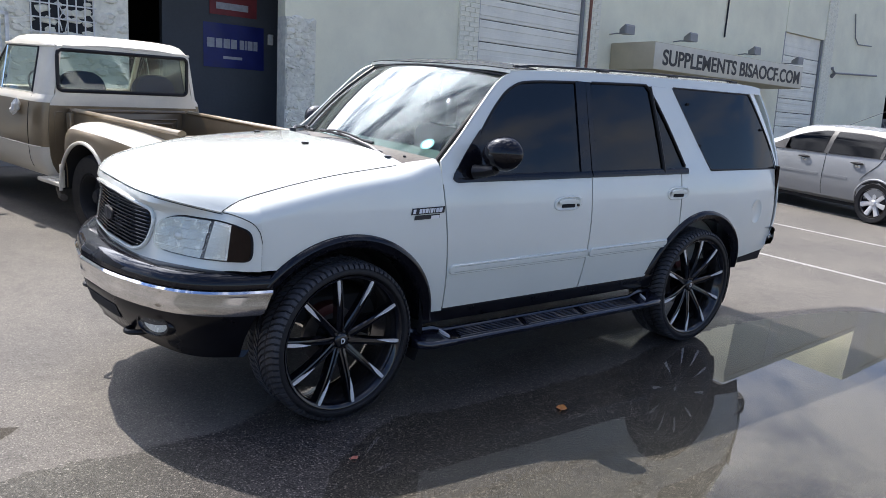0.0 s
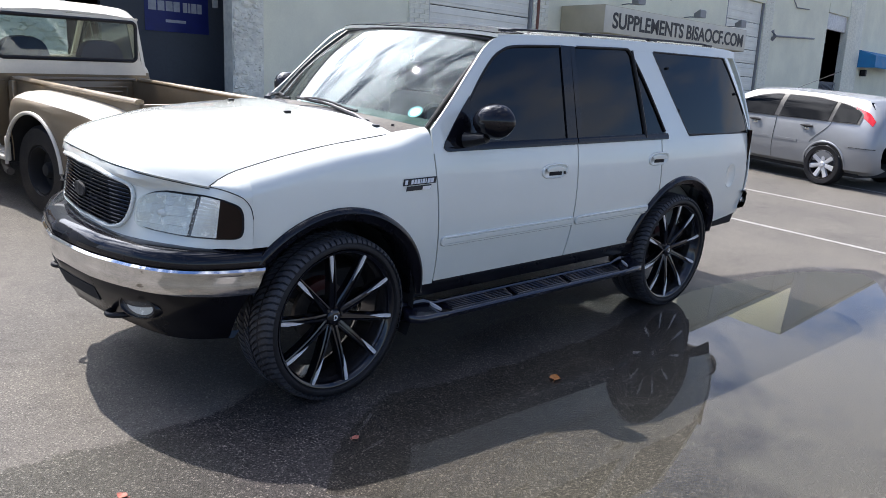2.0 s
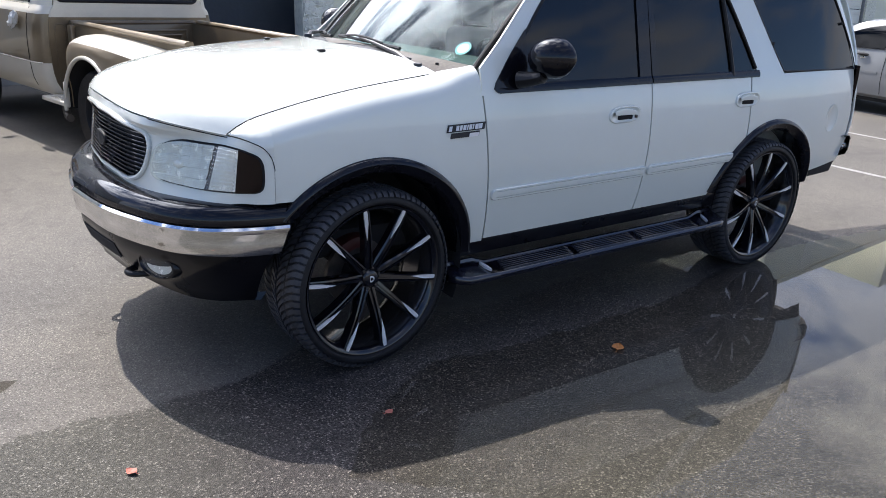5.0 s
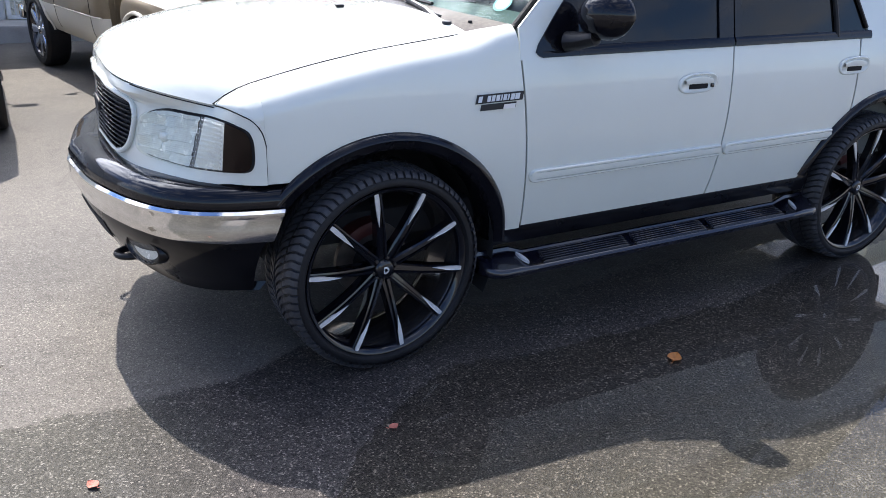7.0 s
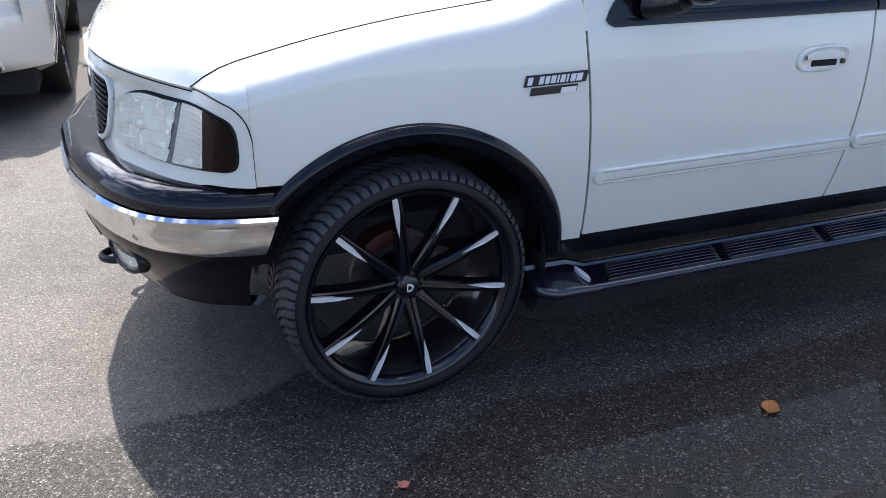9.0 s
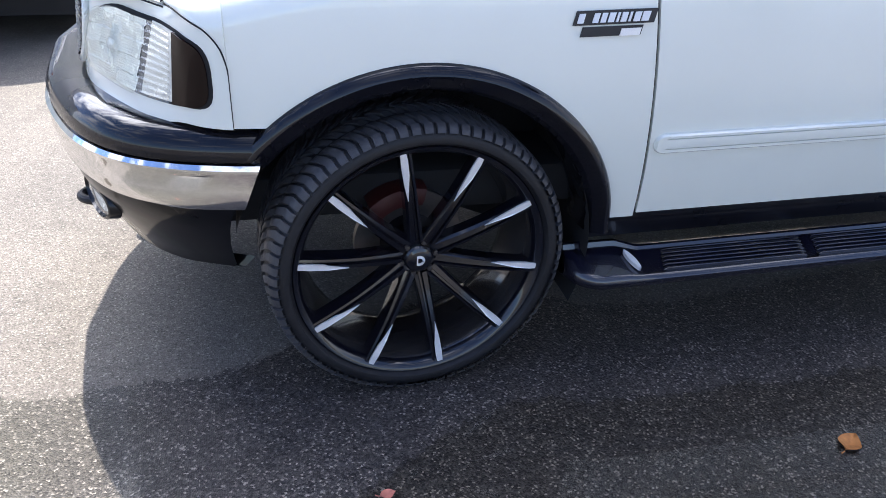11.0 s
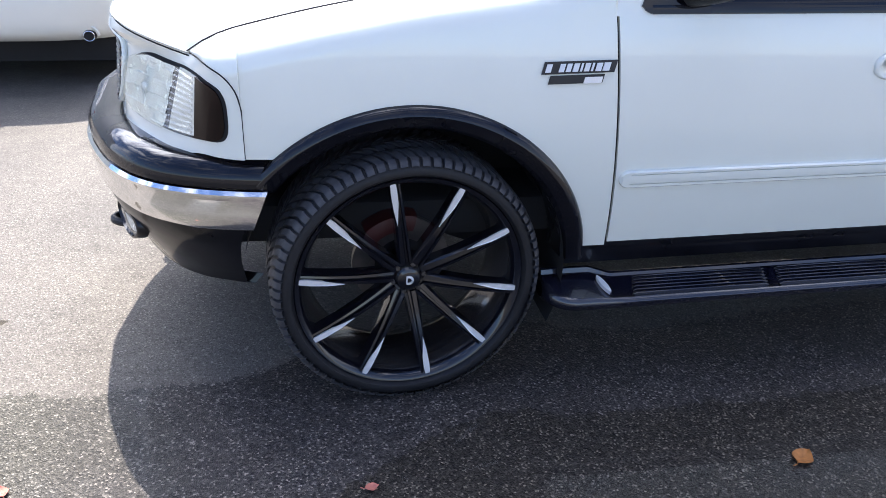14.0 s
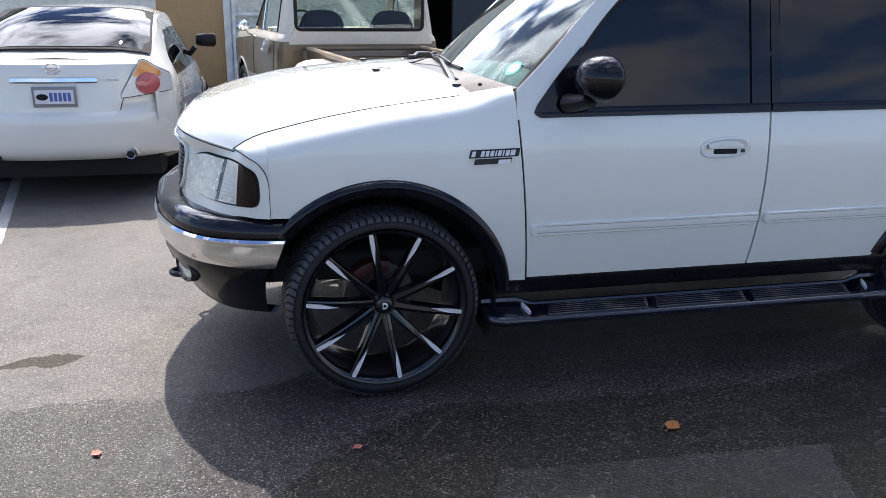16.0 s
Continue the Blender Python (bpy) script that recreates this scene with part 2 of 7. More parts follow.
def asphalt_material(name, wet):
    """Worn asphalt: pale binder with light and dark stones, broad stains and a stony relief. wet: soaked, with water between the stones."""
    m = bpy.data.materials.new(name)
    m.use_nodes = True
    nt = m.node_tree
    b = nt.nodes["Principled BSDF"]
    link = nt.links.new
    tc = nt.nodes.new("ShaderNodeTexCoord")

    def tex(kind, sc, **kw):
        n = nt.nodes.new(kind)
        n.inputs["Scale"].default_value = sc
        for k, v in kw.items():
            n.inputs[k].default_value = v
        link(tc.outputs["Object"], n.inputs["Vector"])
        return n

    stones = tex("ShaderNodeTexVoronoi", 175.0 if wet else 170.0)
    grit = tex("ShaderNodeTexNoise", 190.0, Detail=4.0)
    broad = tex("ShaderNodeTexNoise", 0.9, Detail=8.0, Roughness=0.62)
    patch = tex("ShaderNodeTexNoise", 6.0, Detail=5.0)

    def ramp(src, stops):
        r = nt.nodes.new("ShaderNodeValToRGB")
        el = r.color_ramp.elements
        while len(el) < len(stops):
            el.new(0.5)
        for e, (p, c) in zip(el, stops):
            e.position, e.color = p, (*c, 1)
        link(src, r.inputs[0])
        return r.outputs[0]

    def mult(a, c, f=1.0):
        x = nt.nodes.new("ShaderNodeMix")
        x.data_type, x.blend_type = "RGBA", "MULTIPLY"
        x.inputs[0].default_value = f
        link(a, x.inputs[6])
        link(c, x.inputs[7])
        return x.outputs[2]

    sep = nt.nodes.new("ShaderNodeSeparateColor")
    link(stones.outputs["Color"], sep.inputs[0])
    if wet:
        base = ramp(sep.outputs[0], [(0.0, (0.013, 0.0115, 0.012)), (0.5, (0.044, 0.039, 0.038)), (0.90, (0.080, 0.071, 0.067)), (0.965, (0.24, 0.215, 0.19))])
        # drier edges; their brightness in the sun is also put into the colour
        place = nt.nodes.new("ShaderNodeSeparateXYZ")
        link(tc.outputs["Object"], place.inputs[0])
        wobble = tex("ShaderNodeTexNoise", 1.7, Detail=6.0)
        shift = nt.nodes.new("ShaderNodeMath")
        shift.operation = "MULTIPLY_ADD"
        shift.inputs[1].default_value, shift.inputs[2].default_value = 0.9, -0.45
        link(wobble.outputs[0], shift.inputs[0])
        dry_sunlit = []
        for axis, a, c in (("X", -0.65, -1.25), ("Y", -0.60, -1.35)):
            moved = nt.nodes.new("ShaderNodeMath")
            moved.operation = "ADD"
            link(place.outputs[axis], moved.inputs[0])
            link(shift.outputs[0], moved.inputs[1])
            r = nt.nodes.new("ShaderNodeMapRange")
            r.interpolation_type = "SMOOTHSTEP"
            r.inputs["From Min"].default_value, r.inputs["From Max"].default_value = c, a
            r.inputs["To Min"].default_value, r.inputs["To Max"].default_value = 1.0, 0.0
            link(moved.outputs[0], r.inputs["Value"])
            dry_sunlit.append(r.outputs[0])
        most = nt.nodes.new("ShaderNodeMath")
        most.operation = "MAXIMUM"
        link(dry_sunlit[0], most.inputs[0])
        link(dry_sunlit[1], most.inputs[1])
        sunlit_fringe = ramp(sep.outputs[0], [(0.0, (0.032, 0.030, 0.025)), (0.5, (0.064, 0.060, 0.049)), (0.88, (0.086, 0.080, 0.066)), (0.95, (0.20, 0.187, 0.160))])
        both = nt.nodes.new("ShaderNodeMix")
        both.data_type = "RGBA"
        link(most.outputs[0], both.inputs[0])
        link(base, both.inputs[6])
        link(sunlit_fringe, both.inputs[7])
        base = both.outputs[2]
    else:
        base = ramp(sep.outputs[0], [(0.0, (0.060, 0.055, 0.048)), (0.3, (0.098, 0.089, 0.078)), (0.88, (0.121, 0.110, 0.096)), (0.96, (0.20, 0.185, 0.163))])
    base = mult(base, ramp(grit.outputs[0], [(0.3, (0.55, 0.55, 0.55)), (0.7, (1.36, 1.35, 1.33))]))
    base = mult(base, ramp(broad.outputs[0], [(0.35, (0.78, 0.78, 0.79)), (0.65, (1.12, 1.11, 1.09))]))
    base = mult(base, ramp(patch.outputs[0], [(0.28, (0.80, 0.80, 0.80)), (0.45, (1.0, 1.0, 1.0))]))
    if wet:
        film_of_water = tex("ShaderNodeTexNoise", 2.2, Detail=5.0)
        deep = nt.nodes.new("ShaderNodeMapRange")
        deep.inputs["From Min"].default_value, deep.inputs["From Max"].default_value = 0.35, 0.65
        deep.inputs["To Min"].default_value, deep.inputs["To Max"].default_value = 0.15, 0.60
        link(film_of_water.outputs[0], deep.inputs["Value"])
        low = nt.nodes.new("ShaderNodeMapRange")
        low.inputs["From Min"].default_value, low.inputs["From Max"].default_value = 0.25, 0.5
        link(stones.outputs["Distance"], low.inputs["Value"])
        film_weight = nt.nodes.new("ShaderNodeMath")
        film_weight.operation = "MULTIPLY"
        link(deep.outputs[0], film_weight.inputs[0])
        link(low.outputs[0], film_weight.inputs[1])
        damp = nt.nodes.new("ShaderNodeMath")
        damp.operation, damp.inputs[0].default_value = "SUBTRACT", 1.0
        link(most.outputs[0], damp.inputs[1])
        coat = nt.nodes.new("ShaderNodeMath")
        coat.operation = "MULTIPLY"
        link(film_weight.outputs[0], coat.inputs[0])
        link(damp.outputs[0], coat.inputs[1])
        link(coat.outputs[0], b.inputs["Coat Weight"])
        b.inputs["Coat IOR"].default_value = 1.33
        b.inputs["Coat Roughness"].default_value = 0.03
        b.inputs["IOR"].default_value = 1.4
        b.inputs["Specular IOR Level"].default_value = 0.28
    link(base, b.inputs["Base Color"])
    b.inputs["Roughness"].default_value = 0.46 if wet else 0.85
    bp = nt.nodes.new("ShaderNodeBump")
    bp.inputs["Strength"].default_value = 0.65 if wet else 0.42
    bp.inputs["Distance"].default_value = 0.005
    add = nt.nodes.new("ShaderNodeMath")
    add.operation = "ADD"
    link(stones.outputs["Distance"], add.inputs[0])
    link(grit.outputs[0], add.inputs[1])
    link(add.outputs[0], bp.inputs["Height"])
    link(bp.outputs[0], b.inputs["Normal"])
    return m


ASPHALT = asphalt_material("asphalt", False)
WET_ASPHALT = asphalt_material("wet_asphalt", True)
PAINT_LINE = material("line_paint", (0.29, 0.28, 0.262), 0.8, grain=0.3, scale=60, stain=0.25, stain_scale=5)
CONCRETE = material("concrete", (0.36, 0.35, 0.33), 0.85, grain=0.12, scale=60, stain=0.18, stain_scale=2, bump=0.3, bump_scale=120)
STUCCO = material("cream_stucco", (0.84, 0.81, 0.62), 0.9, grain=0.05, scale=40, stain=0.08, stain_scale=0.7, bump=0.25, bump_scale=90)
STONE_PLASTER = material("stone_plaster", (0.76, 0.735, 0.62), 0.9, grain=0.14, scale=9, stain=0.12, stain_scale=1.3, bump=1.0, bump_scale=7)
BRICK_PAINT = material("painted_brick", (0.84, 0.81, 0.66), 0.85, grain=0.10, scale=18, stain=0.1, stain_scale=2, bump=0.4, bump_scale=30)
DOOR_PAINT = material("door_paint", (0.84, 0.81, 0.69), 0.55, grain=0.04, scale=30, stain=0.08, stain_scale=1.2)
# near-black: the shade inside the rooms is put into this colour
UNLIT_ROOM = material("unlit_room", (0.02, 0.022, 0.026), 0.9, stain=0.3, stain_scale=0.8)
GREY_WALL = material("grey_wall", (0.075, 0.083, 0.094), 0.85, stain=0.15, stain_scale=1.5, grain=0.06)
BLUE_BANNER = material("blue_banner", (0.012, 0.02, 0.14), 0.45, stain=0.15, stain_scale=4)
RED_BANNER = material("red_banner", (0.20, 0.03, 0.035), 0.5, stain=0.15, stain_scale=4)
WHITE_INK = material("white_ink", (0.72, 0.73, 0.75), 0.5)
FADED_INK = material("faded_white_ink", (0.40, 0.41, 0.44), 0.6, stain=0.2, stain_scale=9)
BLACK_INK = material("black_ink", (0.012, 0.012, 0.014), 0.5)
SIGN_FACE = material("sign_face", (0.62, 0.58, 0.47), 0.6, stain=0.07, stain_scale=2)
SIGN_SIDE = material("sign_side", (0.47, 0.41, 0.28), 0.6, stain=0.08, stain_scale=2)
IRON_WHITE = material("white_iron", (0.70, 0.69, 0.65), 0.5, stain=0.15, stain_scale=8)
RUST = material("rusty_pipe", (0.20, 0.09, 0.06), 0.8, grain=0.3, scale=25)
OCHRE_DOOR = material("ochre_door", (0.42, 0.26, 0.11), 0.6, stain=0.12, stain_scale=2, grain=0.06)
BLUE_AWNING = material("blue_awning", (0.02, 0.21, 0.44), 0.6, stain=0.06, stain_scale=3)
LAMP_GREY = material("lamp_grey", (0.25, 0.25, 0.25), 0.5, metal=0.4)

SUV_WHITE = material("white_car_paint", (0.715, 0.735, 0.675), 0.22, coat=1.0, grain=0.012, scale=900, stain=0.02, stain_scale=2)
SUV_BLACK = material("black_car_paint", (0.005, 0.005, 0.008), 0.25, spec=0.05, coat=0.65, stain=0.25, stain_scale=6)
SUV_TRIM = material("black_trim_paint", (0.004, 0.004, 0.006), 0.30, spec=0.06, coat=0.6, stain=0.25, stain_scale=6)
BLACK_PLASTIC = material("black_plastic", (0.010, 0.010, 0.012), 0.42, spec=0.3, grain=0.2, scale=120, stain=0.2, stain_scale=8, bump=0.15, bump_scale=500)
GAP = material("dark_gap", (0.011, 0.011, 0.012), 0.9)
CHROME = material("chrome", (0.80, 0.80, 0.80), 0.07, metal=1.0, stain=0.12, stain_scale=7, bump=0.03, bump_scale=14)
MACHINED = material("machined_alloy", (0.74, 0.74, 0.75), 0.42, metal=0.45, grain=0.05, scale=300)
GLOSS_BLACK = material("gloss_black_wheel", (0.005, 0.005, 0.008), 0.14, coat=0.6, spec=0.35)
BARREL = material("dark_barrel", (0.055, 0.050, 0.050), 0.16, metal=0.6, coat=0.5)
# block tops paler than the carcass below: groove shade put into the colours
LIT_TREAD = material("lit_tread_rubber", (0.042, 0.042, 0.047), 0.48, spec=0.4, grain=0.2, scale=60, stain=0.25, stain_scale=7, bump=0.15, bump_scale=300)
RUBBER = material("tyre_rubber", (0.012, 0.012, 0.014), 0.50, spec=0.3, grain=0.2, scale=60, stain=0.25, stain_scale=7, bump=0.15, bump_scale=300)
CALIPER = material("red_brake_paint", (0.06, 0.010, 0.009), 0.5, stain=0.2, stain_scale=20)
DISC = material("brake_disc", (0.10, 0.09, 0.085), 0.45, metal=0.8, stain=0.3, stain_scale=15)
TINT = film("tinted_glass", (0.05, 0.07, 0.10), 0.0, 1.5, haze=0.002)
WINDSHIELD = film("clear_glass", (0.70, 0.80, 0.78), 0.0, 1.32, haze=0.015)
LENS = film("clear_lens", (0.95, 0.96, 0.94), 0.03, 1.3, haze=0.05)
LENS_RIB = film("ribbed_lens", (0.97, 0.97, 0.95), 0.06, 1.35, haze=0.08)
REFLECTOR = material("lamp_reflector", (0.70, 0.70, 0.66), 0.24, metal=0.25, stain=0.1, stain_scale=30, bump=0.25, bump_scale=40)
SMOKED = material("smoked_amber", (0.007, 0.002, 0.002), 0.10, spec=0.18, coat=0.15, stain=0.3, stain_scale=20)
CABIN = material("cabin_trim", (0.16, 0.17, 0.16), 0.8, grain=0.1, scale=40)
DASH_GREY = material("dashboard_grey", (0.06, 0.09, 0.085), 0.75, stain=0.08, stain_scale=4)
WATER = film("water", (0.87, 0.86, 0.82), 0.0, 1.33, shine=1.0, bump=0.003, bump_scale=9.0)
STAIN = film("oil_stain", (0.50, 0.49, 0.47), 0.6, 1.3, shine=0.05)
LEAF_ORANGE = material("dry_leaf", (0.34, 0.13, 0.03), 0.7, grain=0.3, scale=60)
BOARD = material("running_board_plastic", (0.006, 0.006, 0.012), 0.18, spec=0.5, coat=0.9, grain=0.2, scale=60, stain=0.3, stain_scale=9, bump=0.12, bump_scale=160)
COWL = material("dusty_cowl", (0.085, 0.075, 0.064), 0.7, grain=0.2, scale=60, stain=0.25, stain_scale=6)
WIPER = material("wiper_black", (0.03, 0.03, 0.032), 0.45)
PALE_TEAL = material("pale_teal_sticker", (0.42, 0.70, 0.66), 0.5)
TEAL = material("teal_sticker", (0.10, 0.45, 0.42), 0.5)


# ---- ground ----
def lot_height(x, y):
    return 0.0494 * min(15.0, max(-24.0, y)) - 0.0059 * min(40.0, max(-40.0, x))


def build_ground():
    bm = bmesh.new()
    ax = [-2500, -900, -300, -120, -60, -40] + [float(v) for v in range(-30, 31, 3)] + [40, 60, 120, 300, 900, 2500]
    ay = [-2500, -900, -300, -120, -60, -40, -24] + [float(v) for v in range(-21, 16, 3)] + [24, 40, 60, 120, 300, 900, 2500]
    grid = [[bm.verts.new((x, y, lot_height(x, y))) for y in ay] for x in ax]
    for i in range(len(ax) - 1):
        for j in range(len(ay) - 1):
            bm.faces.new((grid[i][j], grid[i + 1][j], grid[i + 1][j + 1], grid[i][j + 1]))
    return tagged(part("ground", bm, ASPHALT), "worn pale grey asphalt parking lot with small stones", "ground", kind="structure")


build_ground()


def stripe(a, b, width):
    """A worn painted line on the lot, with ragged edges."""
    a, b = Vector((*a, 0)), Vector((*b, 0))
    way = (b - a).normalized()
    side = Vector((-way.y, way.x, 0)) * width / 2
    n = max(6, int((b - a).length / 0.15))
    rows = []
    for i in range(n + 1):
        p = a.lerp(b, i / n)
        w = 1 + 0.18 * noise.noise(p * 5)
        rows.append([p - side * w + Vector((0, 0, 0.004)), p + side * w + Vector((0, 0, 0.004))])
    ob = part("parking_line", loft(rows), PAINT_LINE)
    ob.matrix_world = SLOPE
    return tagged(ob, "faded white painted parking line on the asphalt", "line", "parking lines", kind="structure")


for a, b in (((6.88, -1.2), (6.93, 4.6)), ((9.36, -0.4), (9.50, 5.0)), ((11.75, 0.8), (12.02, 5.2)), ((-2.53, 2.6), (-3.72, 7.5))):
    stripe(a, b, 0.085)


def wet_patch(name, far, near, height, mat, label, rag, seed, category="water"):
    """A flat wet patch with an uneven shore between a far and a near edge, each given by a few corners."""
    far_y, near_y = curve(far), curve(near)
    x0, x1 = far[0][0], far[-1][0]
    bm = bmesh.new()
    last = None
    n = int((x1 - x0) / 0.007)

    def wave(x, k):
        return sum(w * noise.noise(Vector((x * f, k * 7.3, seed))) for f, w in ((3, 0.8), (11, 0.8), (28, 0.9), (75, 0.7), (160, 0.4)))
    for i in range(n + 1):
        x = lerp(x0, x1, i / n)
        end = min(1.0, (x - x0) / 0.25, (x1 - x) / 0.25)
        a, b = far_y(x) + rag * wave(x, 1) * end, near_y(x) + rag * wave(x, 2) * end
        b = min(a - 0.001, b)
        row = [bm.verts.new((x, lerp(a, b, k / 4), height)) for k in range(5)]
        if last:
            for k in range(4):
                bm.faces.new((last[k], row[k], row[k + 1], last[k + 1]))
        last = row
    ob = part(name, bm, mat, smooth=False)
    ob.matrix_world = SLOPE
    ob.visible_shadow = False
    return tagged(ob, label, category, kind="structure")


wet_patch("damp_ground", [(-4.1, -1.0), (-3.9, -0.35), (-3.2, 0.0), (-1.6, 0.09), (-1.3, 0.12), (-1.0, 0.10), (-0.75, 0.12), (-0.6, 0.11), (-0.47, 0.17), (-0.38, 0.22), (-0.2, 0.30), (0.3, 0.42), (0.52, 0.37), (0.76, 0.27), (1.05, 0.26),
                          (1.3, 0.29), (2.0, 0.34), (2.8, 0.30), (3.6, 0.25), (4.5, 0.10), (5.5, -0.15), (5.95, -0.5)],
          [(-4.1, -1.05), (-3.9, -1.7), (-2.0, -3.2), (0.0, -3.2), (0.9, -3.0), (1.9, -2.7), (3.0, -2.2), (4.4, -1.5), (5.4, -1.0), (5.8, -0.70), (5.95, -0.52)],
          0.003, WET_ASPHALT, "dark damp asphalt beside the parked car", 0.028, 3.0)
wet_patch("puddle", [(-0.52, -0.76), (-0.45, -0.68), (-0.3, -0.50), (0.0, -0.30), (0.3, -0.18), (0.6, -0.22), (1.2, -0.24), (1.9, -0.2), (3.0, 0.0), (3.6, 0.02), (4.54, -0.03), (5.3, -0.22), (5.65, -0.5)],
          [(-0.52, -0.77), (-0.45, -0.83), (-0.3, -0.95), (0.0, -1.25), (0.3, -1.75), (0.9, -2.4), (1.8, -2.3), (3.0, -1.9), (4.2, -1.35), (5.0, -0.95), (5.5, -0.68), (5.65, -0.52)],
          0.006, WATER, "still shallow puddle reflecting the car and building", 0.028, 9.0)
wet_patch("oil_stain", [(-1.86, 0.52), (-1.70, 0.62), (-1.58, 0.64), (-1.45, 0.60)], [(-1.86, 0.505), (-1.70, 0.50), (-1.56, 0.49), (-1.45, 0.59)], 0.0025, STAIN, "small dark oil stain on the dry asphalt", 0.03, 5.0, "stain")


# ---- building ----
SITE = Matrix.Translation(SLOPE @ Vector((-0.922, 11.464, 0.0))) @ Matrix.Rotation(radians(4.0), 4, "Z") @ Matrix.Rotation(radians(0.7), 4, "Y")


def wall(name, u0, u1, z0, z1, mat, label, n0=0.0, n1=0.3, bevel=0.0):
    ob = part(name, box(u0, u1, n0, n1, z0, z1, bevel), mat, smooth=False)
    ob.matrix_world = SITE
    return tagged(ob, label, "wall", kind="structure")


LOW, TOP, HIGH, TALL = 5.2, 6.6, 10.2, 13.2
wall("wall_stone", -14.0, -1.75, -0.6, LOW, STONE_PLASTER, "rough cream stone-plaster wall of the garage shop")
wall("wall_stone_2", 0.25, 2.87, -0.6, LOW, STONE_PLASTER, "rough cream stone-plaster wall beside the open garage")
wall("wall_over_door", -1.75, 0.25, 2.45, LOW, STONE_PLASTER, "rough cream stone-plaster above the doors")
wall("wall_lintel", 2.87, 6.07, 4.0, LOW, STUCCO, "cream plaster lintel over the open garage")
wall("wall_pier", 6.07, 6.80, -0.6, 2.95, STONE_PLASTER, "rough stone-plaster pier beside the open garage", n0=-0.05)
wall("wall_pier_top", 6.07, 6.80, 2.95, LOW, STUCCO, "smooth plaster top of the pier", n0=-0.02)
wall("wall_plain", 6.80, 10.92, -0.6, TOP, STUCCO, "plain cream stucco wall", n0=0.02)
wall("wall_brick", 10.92, 11.6, -0.6, TOP, BRICK_PAINT, "cream painted brick pier beside a roller door", n0=-0.03)
wall("wall_brick_2", 15.78, 16.45, -0.6, TOP, BRICK_PAINT, "cream painted brick pier beside a roller door", n0=-0.03)
wall("wall_over_roller", 11.6, 15.78, 5.2, TOP, STUCCO, "cream stucco above the roller door")
wall("wall_plain_2", 16.45, 28.05, -0.6, TOP, STUCCO, "plain cream stucco wall behind the sign", n0=0.02)
wall("wall_over_roller_2", 28.05, 31.5, 5.0, HIGH, STUCCO, "cream stucco above the roller door")
wall("wall_brick_3", 31.5, 32.4, -0.6, HIGH, BRICK_PAINT, "cream painted brick pier", n0=-0.03)
wall("wall_plain_3", 32.4, 39.1, -0.6, HIGH, STUCCO, "plain cream stucco wall with a pipe", n0=0.02)
wall("wall_over_opening", 39.1, 42.0, 5.35, HIGH, STUCCO, "cream stucco above the opening")
wall("wall_brick_4", 42.0, 44.3, -0.6, TALL, BRICK_PAINT, "cream painted brick pier", n0=-0.03)
wall("wall_plain_4", 44.3, 70.0, -0.6, TALL, STUCCO, "plain cream stucco wall under the awning", n0=0.02)
wall("wall_back", -14.0, 70.0, -0.6, LOW, UNLIT_ROOM, "back wall of the building, coloured as unlit", n0=7.0, n1=7.3)
wall("wall_end", -14.3, -14.0, -0.6, LOW, STUCCO, "end wall of the building", n0=0.0, n1=7.3)
wall("wall_end_2", 70.0, 70.3, -0.6, TALL, STUCCO, "end wall of the building", n0=0.0, n1=7.3)
wall("roof", -14.3, 6.82, LOW, LOW + 0.25, CONCRETE, "flat roof over the garage shop", n0=-0.05, n1=7.4)
wall("roof_2", 6.82, 28.05, TOP, TOP + 0.25, CONCRETE, "flat roof of the building", n0=-0.05, n1=7.4)
wall("roof_3", 28.05, 42.0, HIGH, HIGH + 0.25, STUCCO, "flat roof of the far building", n0=-0.05, n1=7.4)
wall("roof_4", 42.0, 70.3, TALL, TALL + 0.25, STUCCO, "flat roof of the tall far building", n0=-0.05, n1=7.4)
wall("wall_step_3", 42.0, 42.2, HIGH, TALL, STUCCO, "end wall of the tall far building", n0=0.3, n1=7.0)
wall("wall_back_2", 6.82, 28.05, LOW, TOP, STUCCO, "upper back wall of the building", n0=7.0, n1=7.3)
wall("wall_back_3", 28.05, 70.0, LOW, TALL, STUCCO, "upper back wall of the far building", n0=7.0, n1=7.3)
wall("wall_step", 28.05, 28.25, TOP, HIGH, STUCCO, "end wall of the far building", n0=0.3, n1=7.0)
wall("wall_step_2", 6.82, 7.0, LOW, TOP, STUCCO, "end wall of the middle building", n0=0.3, n1=7.0)
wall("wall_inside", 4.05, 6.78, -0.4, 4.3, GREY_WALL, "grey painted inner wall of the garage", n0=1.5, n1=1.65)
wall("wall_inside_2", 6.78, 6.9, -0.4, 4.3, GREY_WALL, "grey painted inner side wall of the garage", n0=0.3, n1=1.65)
wall("wall_inside_3", 0.6, 0.75, -0.4, 4.3, UNLIT_ROOM, "inner side wall of the garage, coloured as unlit", n0=0.3, n1=7.0)
wall("ceiling", 0.6, 6.9, 4.3, 4.45, UNLIT_ROOM, "ceiling of the garage, coloured as unlit", n0=0.3, n1=7.0)
wall("sidewalk", -14.0, 2.75, -0.6, 0.17, CONCRETE, "raised concrete walk along the building", n0=-1.35, n1=0.0, bevel=0.02)
wall("garage_floor", 2.87, 6.07, -0.6, 0.03, CONCRETE, "concrete garage floor", n0=-0.2, n1=7.0)


